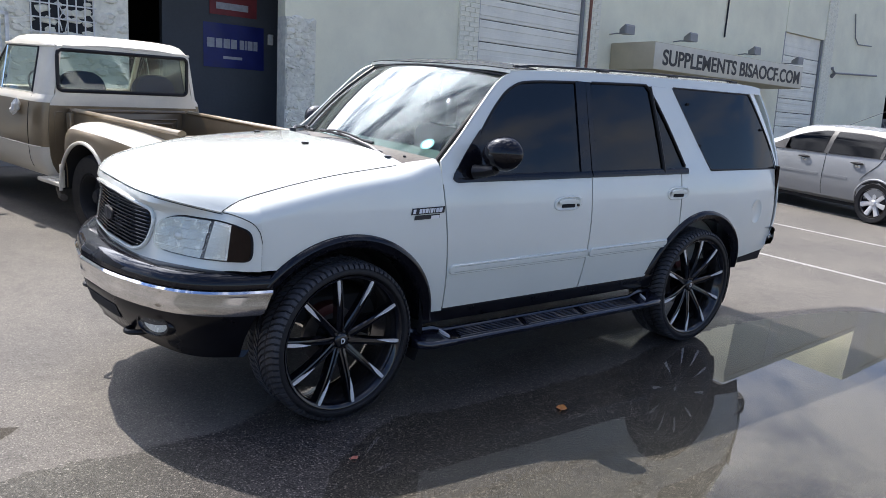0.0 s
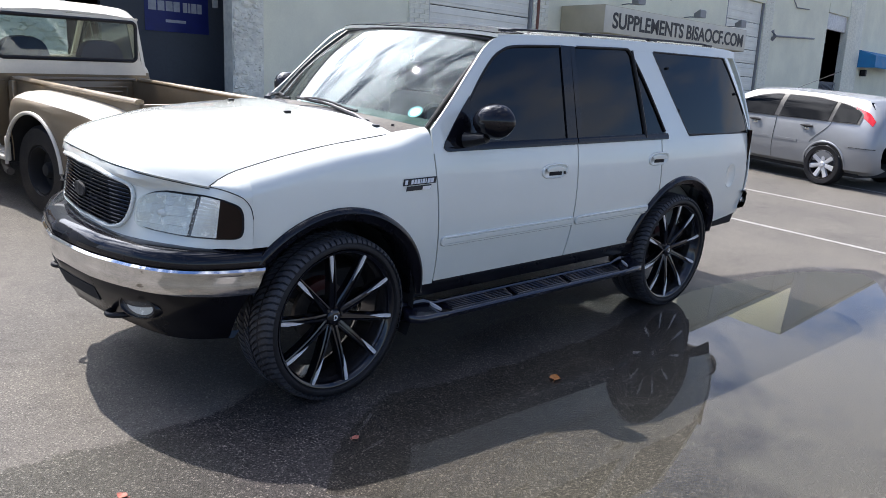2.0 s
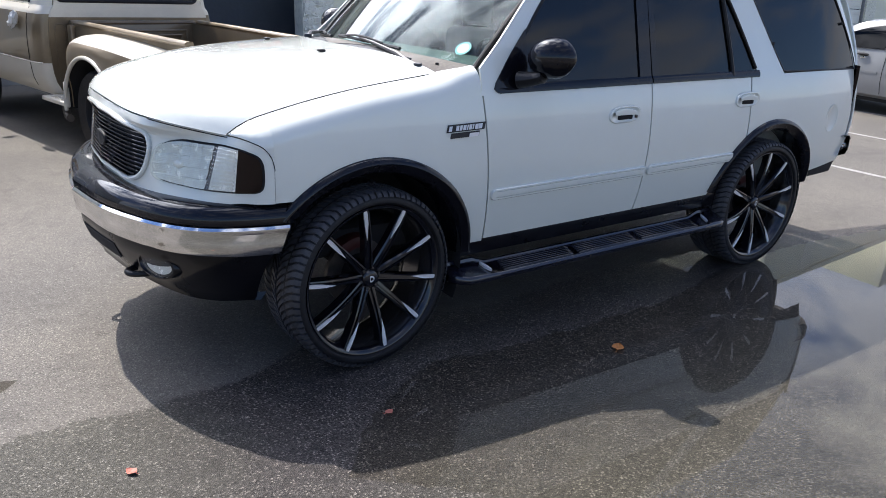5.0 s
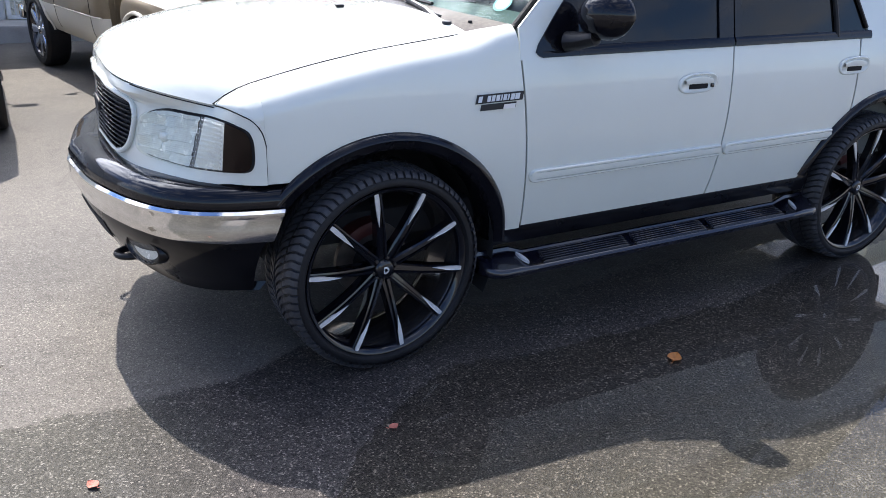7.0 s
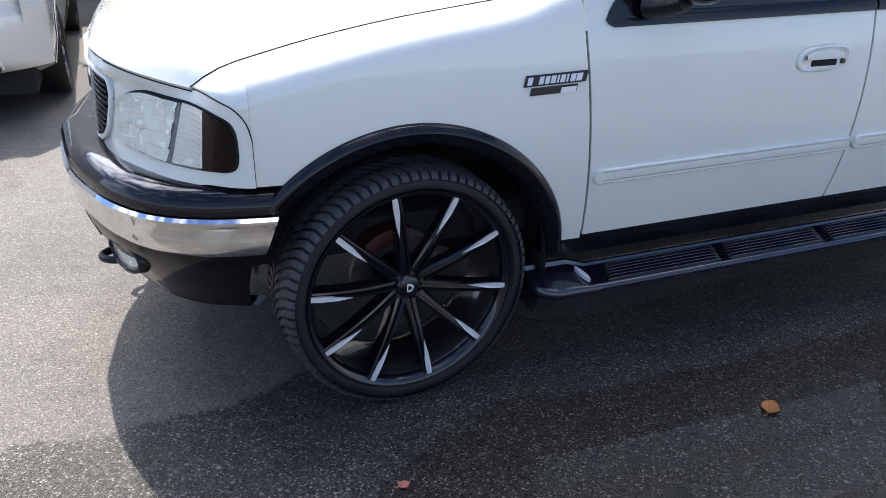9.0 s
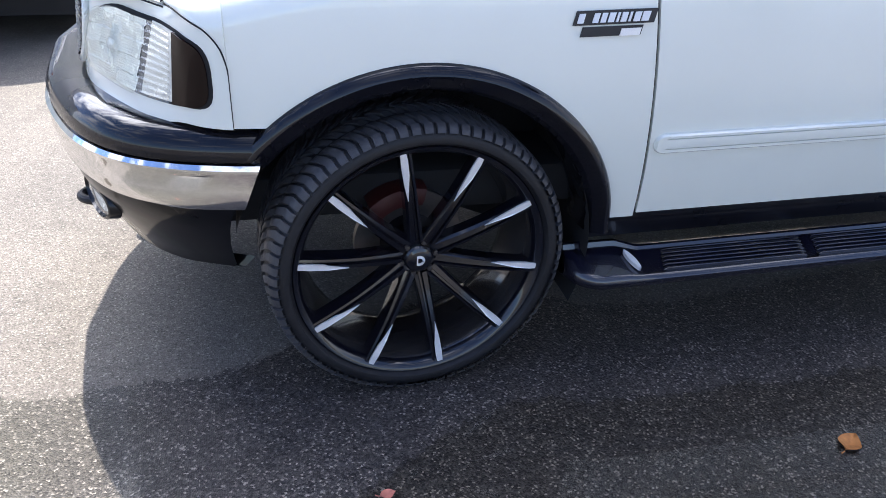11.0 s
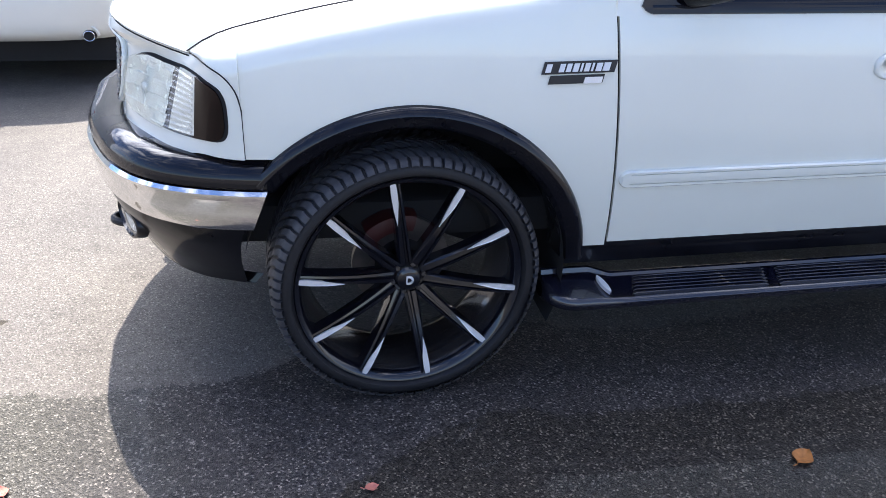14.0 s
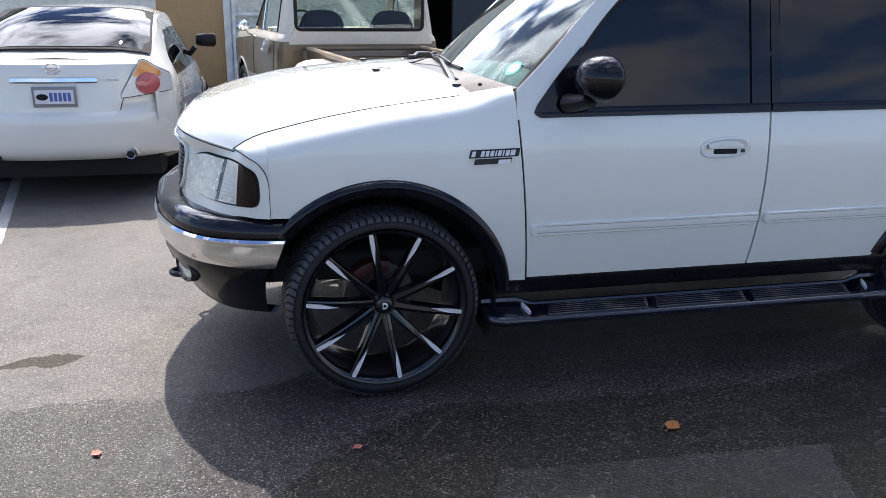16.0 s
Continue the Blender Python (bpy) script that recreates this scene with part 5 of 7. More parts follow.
    # no opening: a black sheet on the dam gives the intake its shade
    part("air_slot", thick(sheet(span(0.56, 1.30, 14), lambda u: 0.515, lambda u: 0.588, 2, lambda u, v: Vector((lerp(bump_x(u) + 0.022, low_x(min(u, 2 * MID - u)), (0.645 - v) / 0.215) - 0.020, u, v))), 0.004), GAP, bumper, "air intake drawn as a black sheet")


def hood_x(s, t):
    xf = -0.909 + 0.289 * abs(s) ** 4.2
    xr = 0.24 + 0.16 * abs(s) ** 2
    return lerp(xf, xr, t)


hood_crest = curve([(-0.909, 1.181), (-0.875, 1.225), (-0.806, 1.264), (-0.656, 1.311), (-0.403, 1.366), (0.0, 1.408), (0.24, 1.424)])


def hood_z(t, s):
    return lerp(hood_crest(lerp(-0.909, 0.24, t)), hood_line(lerp(-0.62, 0.40, t)), abs(s) ** 4.4)


def hood_point(t, s):
    return Vector((hood_x(s, t), MID + s * (MID - 0.118), hood_z(t, s)))


def build_top(suv):
    half = MID - 0.118
    rows = []
    for t in [0, 0.01, 0.025, 0.05, 0.08] + span(0.12, 1.0, 22):
        rows.append([hood_point(t, s) for s in span(-1, 1, 44)])
    hood = part("hood", thick(loft(rows), 0.02), SUV_WHITE, suv, "glossy white hood")
    rim = [hood_point(0.0, s) + Vector((0.004, 0, -0.010)) for s in span(-1, 1, 44)]
    part("hood_gap", tube(rim, 0.0022, 6), GAP, suv)
    for sgn in (-1, 1):
        line = [Vector((hood_x(1, t), MID + sgn * (half + 0.002), hood_line(hood_x(1, t)) + 0.003)) for t in span(0, 1, 24)]
        part("hood_gap", tube(line, 0.0022, 6), GAP, suv)
        nz = box(-0.018, 0.018, -0.013, 0.013, 0.0, 0.012, 0.004)
        s = sgn * 0.34 / half
        part("washer_nozzle", nz, BLACK_PLASTIC, hood).location = (0.035, MID + sgn * 0.34, hood_z(0.82, s) - 0.001)
    # cowl
    rows = [[Vector((lerp(hood_x(s, 1.0) - 0.01, 0.40 + 0.20 * s * s, k), MID + s * (half + 0.03), lerp(hood_z(1.0, s) - 0.02, 1.382 + 0.045 * (1 - s * s), k))) for s in span(-1, 1, 24)] for k in span(0, 1, 4)]
    part("cowl", thick(loft(rows), 0.01), COWL, suv, "dusty grey plastic cowl below the windshield")

    # dark mesh insert let into the cowl, with pressed slots
    def cowl_at(s, k):
        return Vector((lerp(hood_x(s, 1.0) - 0.01, 0.40 + 0.20 * s * s, k), MID + s * (half + 0.03), lerp(hood_z(1.0, s) - 0.02, 1.382 + 0.045 * (1 - s * s), k) + 0.004))
    for s0, s1 in ((-0.72, 0.02), (0.14, 0.80)):
        mesh_rows = [[cowl_at(s, lerp(0.08, 0.62 * math.sin(math.pi * min(1.0, max(0.06, (s - s0) / (s1 - s0)))) ** 0.5 + 0.10, k / 4)) for k in range(5)] for s in span(s0, s1, 24)]
        insert = part("cowl_insert", thick(loft(mesh_rows), 0.004), BLACK_PLASTIC, suv, "dark mesh cowl insert")
        part("insert_rim", tube([r[0] for r in mesh_rows] + [r[-1] for r in reversed(mesh_rows)], 0.004, 6, closed=True), WIPER, insert)
    part("bolt", spun([(0.0, 0.006), (0.008, 0.004), (0.009, -0.004)], 10, "z"), GAP, suv).location = cowl_at(-0.86, 0.55)

    # windshield
    def ws(s, k):
        x = lerp(0.40 + 0.20 * s * s, 1.03 + 0.10 * s * s, k)
        y = MID + s * (lerp(0.825, 0.74, k) + 0.022 * math.sin(k * math.pi))
        z = lerp(1.372 + 0.045 * (1 - s * s), 1.872 + 0.036 * (1 - s * s), k)
        bow = 0.03 * math.sin(k * math.pi)
        return Vector((x - bow * 0.6, y, z + bow * 0.5))
    shield = part("windshield", thick(loft([[ws(s, k) for s in span(-1, 1, 24)] for k in span(0, 1, 14)]), 0.005), WINDSHIELD, suv, "clear raked windshield reflecting the clouds")
    shield.visible_shadow = False
    for sgn in (-1, 1):
        part("windshield_trim", tube([ws(sgn * 1.005, k) for k in span(0, 1, 12)], 0.014 if sgn < 0 else 0.018, 8), BLACK_PLASTIC, suv)
    part("windshield_trim", tube([ws(s, 1.0) for s in span(-1, 1, 20)], 0.009, 8), BLACK_PLASTIC, suv)
    n = 22
    across = (ws(-0.84, 0.16) - ws(-0.90, 0.16)).normalized()
    upward = (ws(-0.87, 0.22) - ws(-0.87, 0.10)).normalized()
    face = across.cross(upward).normalized()
    face = face if face.x < 0 else -face
    for name, r0, r1, mat in (("sticker", 1.0, 0.74, TEAL), ("sticker_centre", 0.74, 0.02, PALE_TEAL)):
        disc = [[ws(-0.875, 0.125) + face * 0.008 + (across * math.cos(2 * math.pi * k / n) + upward * math.sin(2 * math.pi * k / n)) * (0.040 * r) for k in range(n)] for r in (r0, r1)]
        part(name, loft(disc, close=True), mat, shield, "round teal parking sticker")
    # wipers
    for base, s0, s1, end in (((0.353, 0.215, 1.360), -0.49, 0.26, -0.08), ((0.325, 1.36, 1.405), 0.40, 0.97, 0.72)):
        p0 = Vector(base)
        p2 = ws(end, 0.025) + Vector((-0.02, 0, 0.022))
        arm = part("wiper", tube([p0, p0.lerp(p2, 0.3) + Vector((-0.01, 0, 0.024)), p0.lerp(p2, 0.7) + Vector((-0.006, 0, 0.014)), p2], [0.016, 0.014, 0.010, 0.006], 8), WIPER, suv, "black windshield wiper")
        part("wiper_blade", tube([ws(lerp(s0, s1, q), lerp(0.015, 0.03, q)) + Vector((-0.012, 0, 0.012)) for q in span(0.0, 1.0, 8)], 0.009, 6), WIPER, arm)
        part("blade_bow", tube([ws(lerp(s0, s1, q), lerp(0.015, 0.03, q)) + Vector((-0.022, 0, 0.022 + 0.012 * math.sin(math.pi * (q - 0.2) / 0.6))) for q in span(0.2, 0.8, 6)], 0.006, 6), WIPER, arm)
        part("wiper_base", spun([(0.0, 0.03), (0.02, 0.028), (0.026, 0.0), (0.026, -0.03)], 12, "z"), WIPER, arm).location = p0

    # roof: crowned, the front strip black
    def roof(u, s):
        e = roof_edge(u)
        w = MID - side_y(u, e)
        return Vector((u, MID + s * w, e + 0.045 * (1 - abs(s) ** 2.4) * smoothstep(0.85, 1.25, u) + 0.0))
    def front_line(s):
        return 1.025 + 0.10 * s * s
    rows = [[roof(lerp(front_line(s), 3.80, t), s) for s in span(-1, 1, 28)] for t in span(0, 1, 30)]
    part("roof", thick(loft(rows), 0.02), SUV_WHITE, suv, "white roof panel")
    rows = [[roof(lerp(front_line(s), 1.36, t), s * 0.975) + Vector((0, 0, 0.005)) for s in span(-1, 1, 24)] for t in span(0, 1, 6)]
    part("roof_front", thick(loft(rows), 0.004), SUV_BLACK, suv, "glossy black front of the roof")
    for sgn in (-1, 1):
        path = [roof(x, sgn * 0.86) + Vector((0, 0, 0.016 * math.sin(min(1.0, (x - 1.25) / 0.14, (3.62 - x) / 0.14) * math.pi / 2) - 0.004)) for x in span(1.25, 3.62, 40)]
        rack = part("roof_rack", tube(path, 0.010, 8, flat=0.8), BLACK_PLASTIC, suv, "black roof rack rail")
        for x in (1.30, 2.05, 2.80, 3.56):
            p = roof(x, sgn * 0.86)
            part("rack_foot", box(p.x - 0.05, p.x + 0.05, p.y - 0.016, p.y + 0.016, p.z - 0.006, p.z + 0.012, 0.004), BLACK_PLASTIC, rack)
    # tail
    rows = []
    for z in span(0.66, 1.93, 24):
        x = curve([(0.64, 3.96), (0.9, 4.05), (1.35, 4.055), (1.7, 3.96), (1.94, 3.82)])(z)
        w = MID - side_y(3.95, z) - 0.012
        rows.append([Vector((x + 0.03 * (1 - abs(s) ** 4), MID + s * w, z)) for s in span(-1, 1, 16)])
    gate = part("liftgate", thick(loft(rows), 0.015), SUV_WHITE, suv, "white rear liftgate")
    rows = [[r[k] + Vector((0.012, 0, 0)) for k in range(2, 15)] for r in rows[14:22]]
    part("rear_window", loft(rows), TINT, gate, "dark tinted rear window")
    path = []
    for t in span(0, 1, 30):
        a = lerp(-1, 1, t)
        path.append(Vector((4.13 - 0.13 * abs(a) ** 12 + 0.02, MID + a * 0.965, 0.0)))
    rows = [[Vector((p.x + o, MID + (p.y - MID) * (1 + o * 0.10), z)) for o, z in ((-0.12, 0.83), (-0.01, 0.83), (0.012, 0.80), (0.014, 0.74), (-0.01, 0.70), (-0.14, 0.69))] for p in path]
    rb = part("rear_bumper", loft(rows), CHROME, suv, "chrome rear bumper with a black top pad")
    rows = [[Vector((p.x + o, MID + (p.y - MID) * (1 + o * 0.10), z)) for o, z in ((-0.12, 0.838), (-0.005, 0.838), (0.018, 0.815), (0.016, 0.80))] for p in path]
    part("bumper_pad", loft(rows), BLACK_PLASTIC, rb)
    # underside and drive line
    part("underbody", box(-0.56, 3.40, 0.16, 1.70, 0.50, 0.64, 0.03), GAP, suv, "dark underbody")
    part("firewall", box(-0.40, 0.62, 0.42, 1.44, 0.55, 1.10, 0.03), GAP, suv)
    for x in (0.0, AXLE):
        part("axle", tube([(x, 0.1, 0.43), (x, 0.6, 0.43), (x, 1.26, 0.43), (x, 1.76, 0.43)], 0.045, 10), GAP, suv)
    # cabin
    part("cabin_floor", box(0.62, 3.85, 0.10, 1.76, 0.60, 0.75), CABIN, suv)
    part("load_cover", box(2.75, 3.85, 0.12, 1.74, 0.75, 1.22, 0.03), CABIN, suv)
    part("dashboard", box(0.60, 0.98, 0.14, 1.72, 1.00, 1.385, 0.07, 3), DASH_GREY, suv, "grey dashboard")
    wheel = [(0.0, 0.19 * math.cos(a), 0.19 * math.sin(a)) for a in span(0, 2 * math.pi, 28)[:-1]]
    sw = part("steering_wheel", tube(wheel, 0.016, 8, closed=True), GAP, suv, "black steering wheel")
    sw.matrix_local = pose(1.10, 0.50, 1.30, 0, -28, 0)
    part("steering_hub", box(-0.03, 0.03, -0.05, 0.05, -0.17, 0.05, 0.02), GAP, sw)
    seat = part("seat", box(1.45, 1.62, 0.26, 0.76, 0.75, 1.48, 0.06, 3), CABIN, suv, "grey bucket seat")
    part("headrest", box(1.50, 1.60, 0.38, 0.64, 1.50, 1.70, 0.04, 3), CABIN, seat)
    part("seat_cushion", box(1.05, 1.55, 0.26, 0.76, 0.75, 0.95, 0.06, 3), CABIN, seat)
    seat = part("seat", box(1.45, 1.62, 1.10, 1.60, 0.75, 1.48, 0.06, 3), CABIN, suv, "grey bucket seat")
    part("headrest", box(1.50, 1.60, 1.22, 1.48, 1.50, 1.70, 0.04, 3), CABIN, seat)
    part("seat_cushion", box(1.05, 1.55, 1.10, 1.60, 0.75, 0.95, 0.06, 3), CABIN, seat)
    part("rear_bench", box(2.35, 2.55, 0.20, 1.66, 0.75, 1.50, 0.06, 3), CABIN, suv, "grey rear bench seat")


def build_wheel(suv, turn):
    """A large dished gloss black alloy wheel with ten blades and bright machined tips, in a thin tyre."""
    o = -0.040
    wheel = part("wheel", spun([(0.345, o + 0.275), (0.345, o + 0.262), (0.328, o + 0.25), (0.312, o + 0.20), (0.318, o + 0.10), (0.334, o + 0.045), (0.342, o + 0.030), (0.352, o + 0.012), (0.364, o + 0.006), (0.367, o + 0.010), (0.364, o + 0.022)], 72),
                 BARREL, suv, "large gloss black wheel in a thin tyre", angle=50)
    part("rim_lip", spun([(0.367, o + 0.016), (0.369, o + 0.004), (0.365, o - 0.002), (0.357, o), (0.346, o + 0.012), (0.340, o + 0.03)], 72), GLOSS_BLACK, wheel, angle=60)
    # tyre carcass: low sidewall with a rim guard
    part("tyre", spun([(0.363, o + 0.024), (0.369, o + 0.002), (0.378, o - 0.012), (0.388, o - 0.014), (0.400, o - 0.010), (0.414, o - 0.002), (0.4250, o + 0.014), (0.4290, o + 0.038), (0.4310, o + 0.09), (0.4315, o + 0.145),
                       (0.4310, o + 0.20), (0.4290, o + 0.25), (0.4250, o + 0.274), (0.414, o + 0.29), (0.39, o + 0.30), (0.360, o + 0.285)], 96), RUBBER, wheel, "low-profile tyre")
    # tread blocks: swept arrows on both sides of the middle
    bm = bmesh.new()
    count = 78
    for i in range(count):
        for side in (-1, 1):
            rows = []
            for k in range(8):
                t = k / 7
                y = o + 0.145 + side * lerp(0.006, 0.134, t)
                a0 = 2 * math.pi * (i + (0.5 if side > 0 else 0.0)) / count + 0.21 * t ** 0.7
                r = 0.4325 - (0.004 * smoothstep(0.62, 0.9, t) + 0.011 * smoothstep(0.85, 1.0, t))
                w = 2 * math.pi / count * lerp(0.66, 0.78, t)
                if abs(t - 0.43) < 0.08:
                    r -= 0.010
                rows.append([((r + dr) * math.sin(a0 + w * q), y, (r + dr) * math.cos(a0 + w * q)) for q, dr in ((0.0, -0.006), (0.06, 0.006), (0.94, 0.006), (1.0, -0.006))])
            merge(bm, loft(rows))
            # the shoulder blocks run down on the outer sidewall
            if side < 0:
                rows = []
                for r, y in ((0.4265, o + 0.014), (0.421, o + 0.002), (0.413, o - 0.006), (0.404, o - 0.010)):
                    a0 = 2 * math.pi * i / count + 0.21
                    w = 2 * math.pi / count * 0.76
                    rows.append([((r + dr) * math.sin(a0 + w * q), y - dr * 1.2, (r + dr) * math.cos(a0 + w * q)) for q, dr in ((0.0, -0.004), (0.05, 0.0045), (0.95, 0.0045), (1.0, -0.004))])
                merge(bm, loft(rows))
    part("tread", bm, LIT_TREAD, wheel, "directional tread blocks")

    # blades, dished from the hub out to the lip
    def face(r):
        t = (r - 0.05) / 0.31
        return lerp(0.010, -0.034, t) - 0.012 * math.sin(math.pi * t)
    for i in range(10):
        m = Matrix.Rotation(radians(turn + 36 * i), 4, "Y")
        rows = []
        for k in range(10):
            t = k / 9
            r = lerp(0.05, 0.359, t)
            w = lerp(0.019, 0.0165, t) * (1 + 0.30 * (1 - t) ** 3)
            y0 = face(r)
            rows.append([Vector((-w, y0 + 0.050, r)), Vector((-w, y0 + 0.010, r)), Vector((-w * 0.70, y0 + 0.001, r)), Vector((-w * 0.10, y0 - 0.001, r)), Vector((w * 0.08, y0 + 0.008, r)), Vector((w * 0.34, y0 + 0.007, r)),
                         Vector((w * 0.48, y0 - 0.001, r)), Vector((w * 0.85, y0 + 0.001, r)), Vector((w, y0 + 0.012, r)), Vector((w, y0 + 0.050, r))])
        bm = loft(rows)
        bm.transform(m)
        spoke = part("spoke", bm, GLOSS_BLACK, wheel, angle=25)
        tip = bmesh.new()
        pts = [(0.357, -0.0155), (0.357, 0.0005), (0.335, 0.0025), (0.290, 0.0010), (0.210, -0.0115), (0.262, -0.0165), (0.32, -0.0178)]
        f = tip.faces.new([tip.verts.new((x, face(r) + 0.003, r)) for r, x in pts])
        ex = bmesh.ops.extrude_face_region(tip, geom=[f])
        for v in ex["geom"]:
            if isinstance(v, bmesh.types.BMVert):
                v.co.y -= 0.006
        tip.transform(m)
        part("bright_tip", tip, MACHINED, spoke, "machined silver blade tip", smooth=False)
    hub = part("hub", spun([(0.0, 0.024), (0.050, 0.020), (0.066, 0.014), (0.074, 0.022), (0.080, 0.045), (0.080, 0.075), (0.09, 0.12)], 40), GLOSS_BLACK, wheel, angle=40)
    cap = part("cap", spun([(0.0, -0.002), (0.026, -0.002), (0.030, 0.0), (0.037, 0.003), (0.042, 0.010), (0.042, 0.036)], 32), GLOSS_BLACK, wheel, angle=30)
    mark = [(0.017 * r * (math.cos(q) if math.cos(q) > -0.45 else -0.45) - 0.002, 0.016 * r * math.sin(q)) for r in (1.0, 0.55) for q in span(0, 2 * math.pi, 25)[:-1]]
    part("cap_mark", thick(loft([[(x, -0.004, z) for x, z in mark[:24]], [(x, -0.005, z) for x, z in mark[24:]]], close=True), 0.002), MACHINED, cap, "plain bright mark")
    for i in range(6):
        q = 2 * math.pi * i / 6 + 0.3
        part("lug_nut", spun([(0.0, 0.012), (0.008, 0.013), (0.0095, 0.024), (0.0095, 0.05)], 8), DISC, hub).location = (0.052 * math.sin(q), -0.004, 0.052 * math.cos(q))
    part("brake_disc", spun([(0.05, 0.125), (0.165, 0.125), (0.165, 0.15), (0.05, 0.15)], 48), DISC, wheel, angle=30)
    rows = []
    for q in span(-0.75, 0.25, 10):
        rows.append([(r * math.sin(q), yy, r * math.cos(q)) for r, yy in ((0.125, 0.115), (0.128, 0.098), (0.15, 0.092), (0.180, 0.098), (0.185, 0.115), (0.185, 0.17), (0.125, 0.17))])
    part("brake_caliper", loft(rows, close=True, caps=True), CALIPER, wheel, "dull red brake caliper")
    return wheel


def build_suv():
    suv = root("sport_utility_vehicle", "glossy white sport utility vehicle with black trim and large black wheels", "car", SLOPE.copy())
    build_front(suv)
    build_top(suv)
    build_side(suv, False)
    build_side(suv, True)
    first = build_wheel(suv, -9.2)
    first.matrix_local = pose(0.0, 0.0, 0.43, 0, 0, 4.5)
    for x, y, rz, ry in ((AXLE, 0.0, 0, 14.0), (0.0, 2 * MID, 180, 30.0), (AXLE, 2 * MID, 180, 50.0)):
        copy_thing(first, Matrix.Translation((x, y, 0.43)) @ pose(0, 0, 0, 0, ry, rz))
    return suv


build_suv()


# ---- other parked cars ----
CREAM_PAINT = material("cream_paint", (0.64, 0.595, 0.50), 0.35, coat=0.5, stain=0.06, stain_scale=3, grain=0.03, scale=60)
GOLD_PAINT = material("gold_paint", (0.20, 0.152, 0.095), 0.36, metal=0.45, coat=0.4, stain=0.16, stain_scale=3, grain=0.05, scale=90)
PEARL = material("pearl_white_paint", (0.76, 0.75, 0.68), 0.2, coat=1.0, stain=0.02, stain_scale=2)
SILVER = material("silver_paint", (0.30, 0.31, 0.32), 0.38, metal=0.4, coat=0.5, stain=0.03, stain_scale=3)
RED_LENS = material("red_lens", (0.55, 0.015, 0.02), 0.12, coat=0.7)
AMBER_LENS = material("amber_lens", (0.75, 0.28, 0.06), 0.12, coat=0.7)
PINK_LENS = material("round_red_lens", (0.50, 0.10, 0.10), 0.15, coat=0.7, grain=0.2, scale=60)
CLEAR_WHITE = material("pale_lens", (0.62, 0.63, 0.62), 0.12, coat=0.6, grain=0.1, scale=50)
CAR_GLASS = film("car_glass", (0.86, 0.91, 0.89), 0.0, 1.5, haze=0.008)
ALLOY = material("silver_alloy", (0.62, 0.63, 0.65), 0.35, metal=0.4, stain=0.06, stain_scale=8)
DARK_GLASS = film("dark_car_glass", (0.03, 0.035, 0.04), 0.0, 1.22)
SEAT_BLUE = material("seat_blue", (0.03, 0.045, 0.09), 0.8)
RAG = material("white_rag", (0.72, 0.72, 0.70), 0.9)
PLATE_BLUE = material("plate_blue", (0.08, 0.13, 0.40), 0.5)


def parked(x, y, heading):
    """A place on the lot: X to the car's right, Y ahead; heading in degrees from the x axis."""
    return SLOPE @ Matrix.Translation((x, y, 0)) @ Matrix.Rotation(radians(heading - 90), 4, "Z")


def shell(stations):
    """Half rings (x, z) along y, from sill to crown; gives the smooth ring at any y."""
    n = len(stations[0][1])
    fx = [curve([(y, r[k][0]) for y, r in stations]) for k in range(n)]
    fz = [curve([(y, r[k][1]) for y, r in stations]) for k in range(n)]
    return lambda y: [(fx[k](y), fz[k](y)) for k in range(n)]


def shell_skin(ring_at, ys, cx=0.0):
    rows = []
    for y in ys:
        half = ring_at(y)
        rows.append([Vector((cx - x, y, z)) for x, z in half] + [Vector((cx + x, y, z)) for x, z in reversed(half[:-1])])
    return loft(rows)


def shell_side(ring_at, y, z):
    r = ring_at(y)
    for (x0, z0), (x1, z1) in zip(r, r[1:]):
        if z0 <= z <= z1 and z1 > z0:
            return lerp(x0, x1, (z - z0) / (z1 - z0))
    return r[-1][0] if z > r[-1][1] else r[0][0]


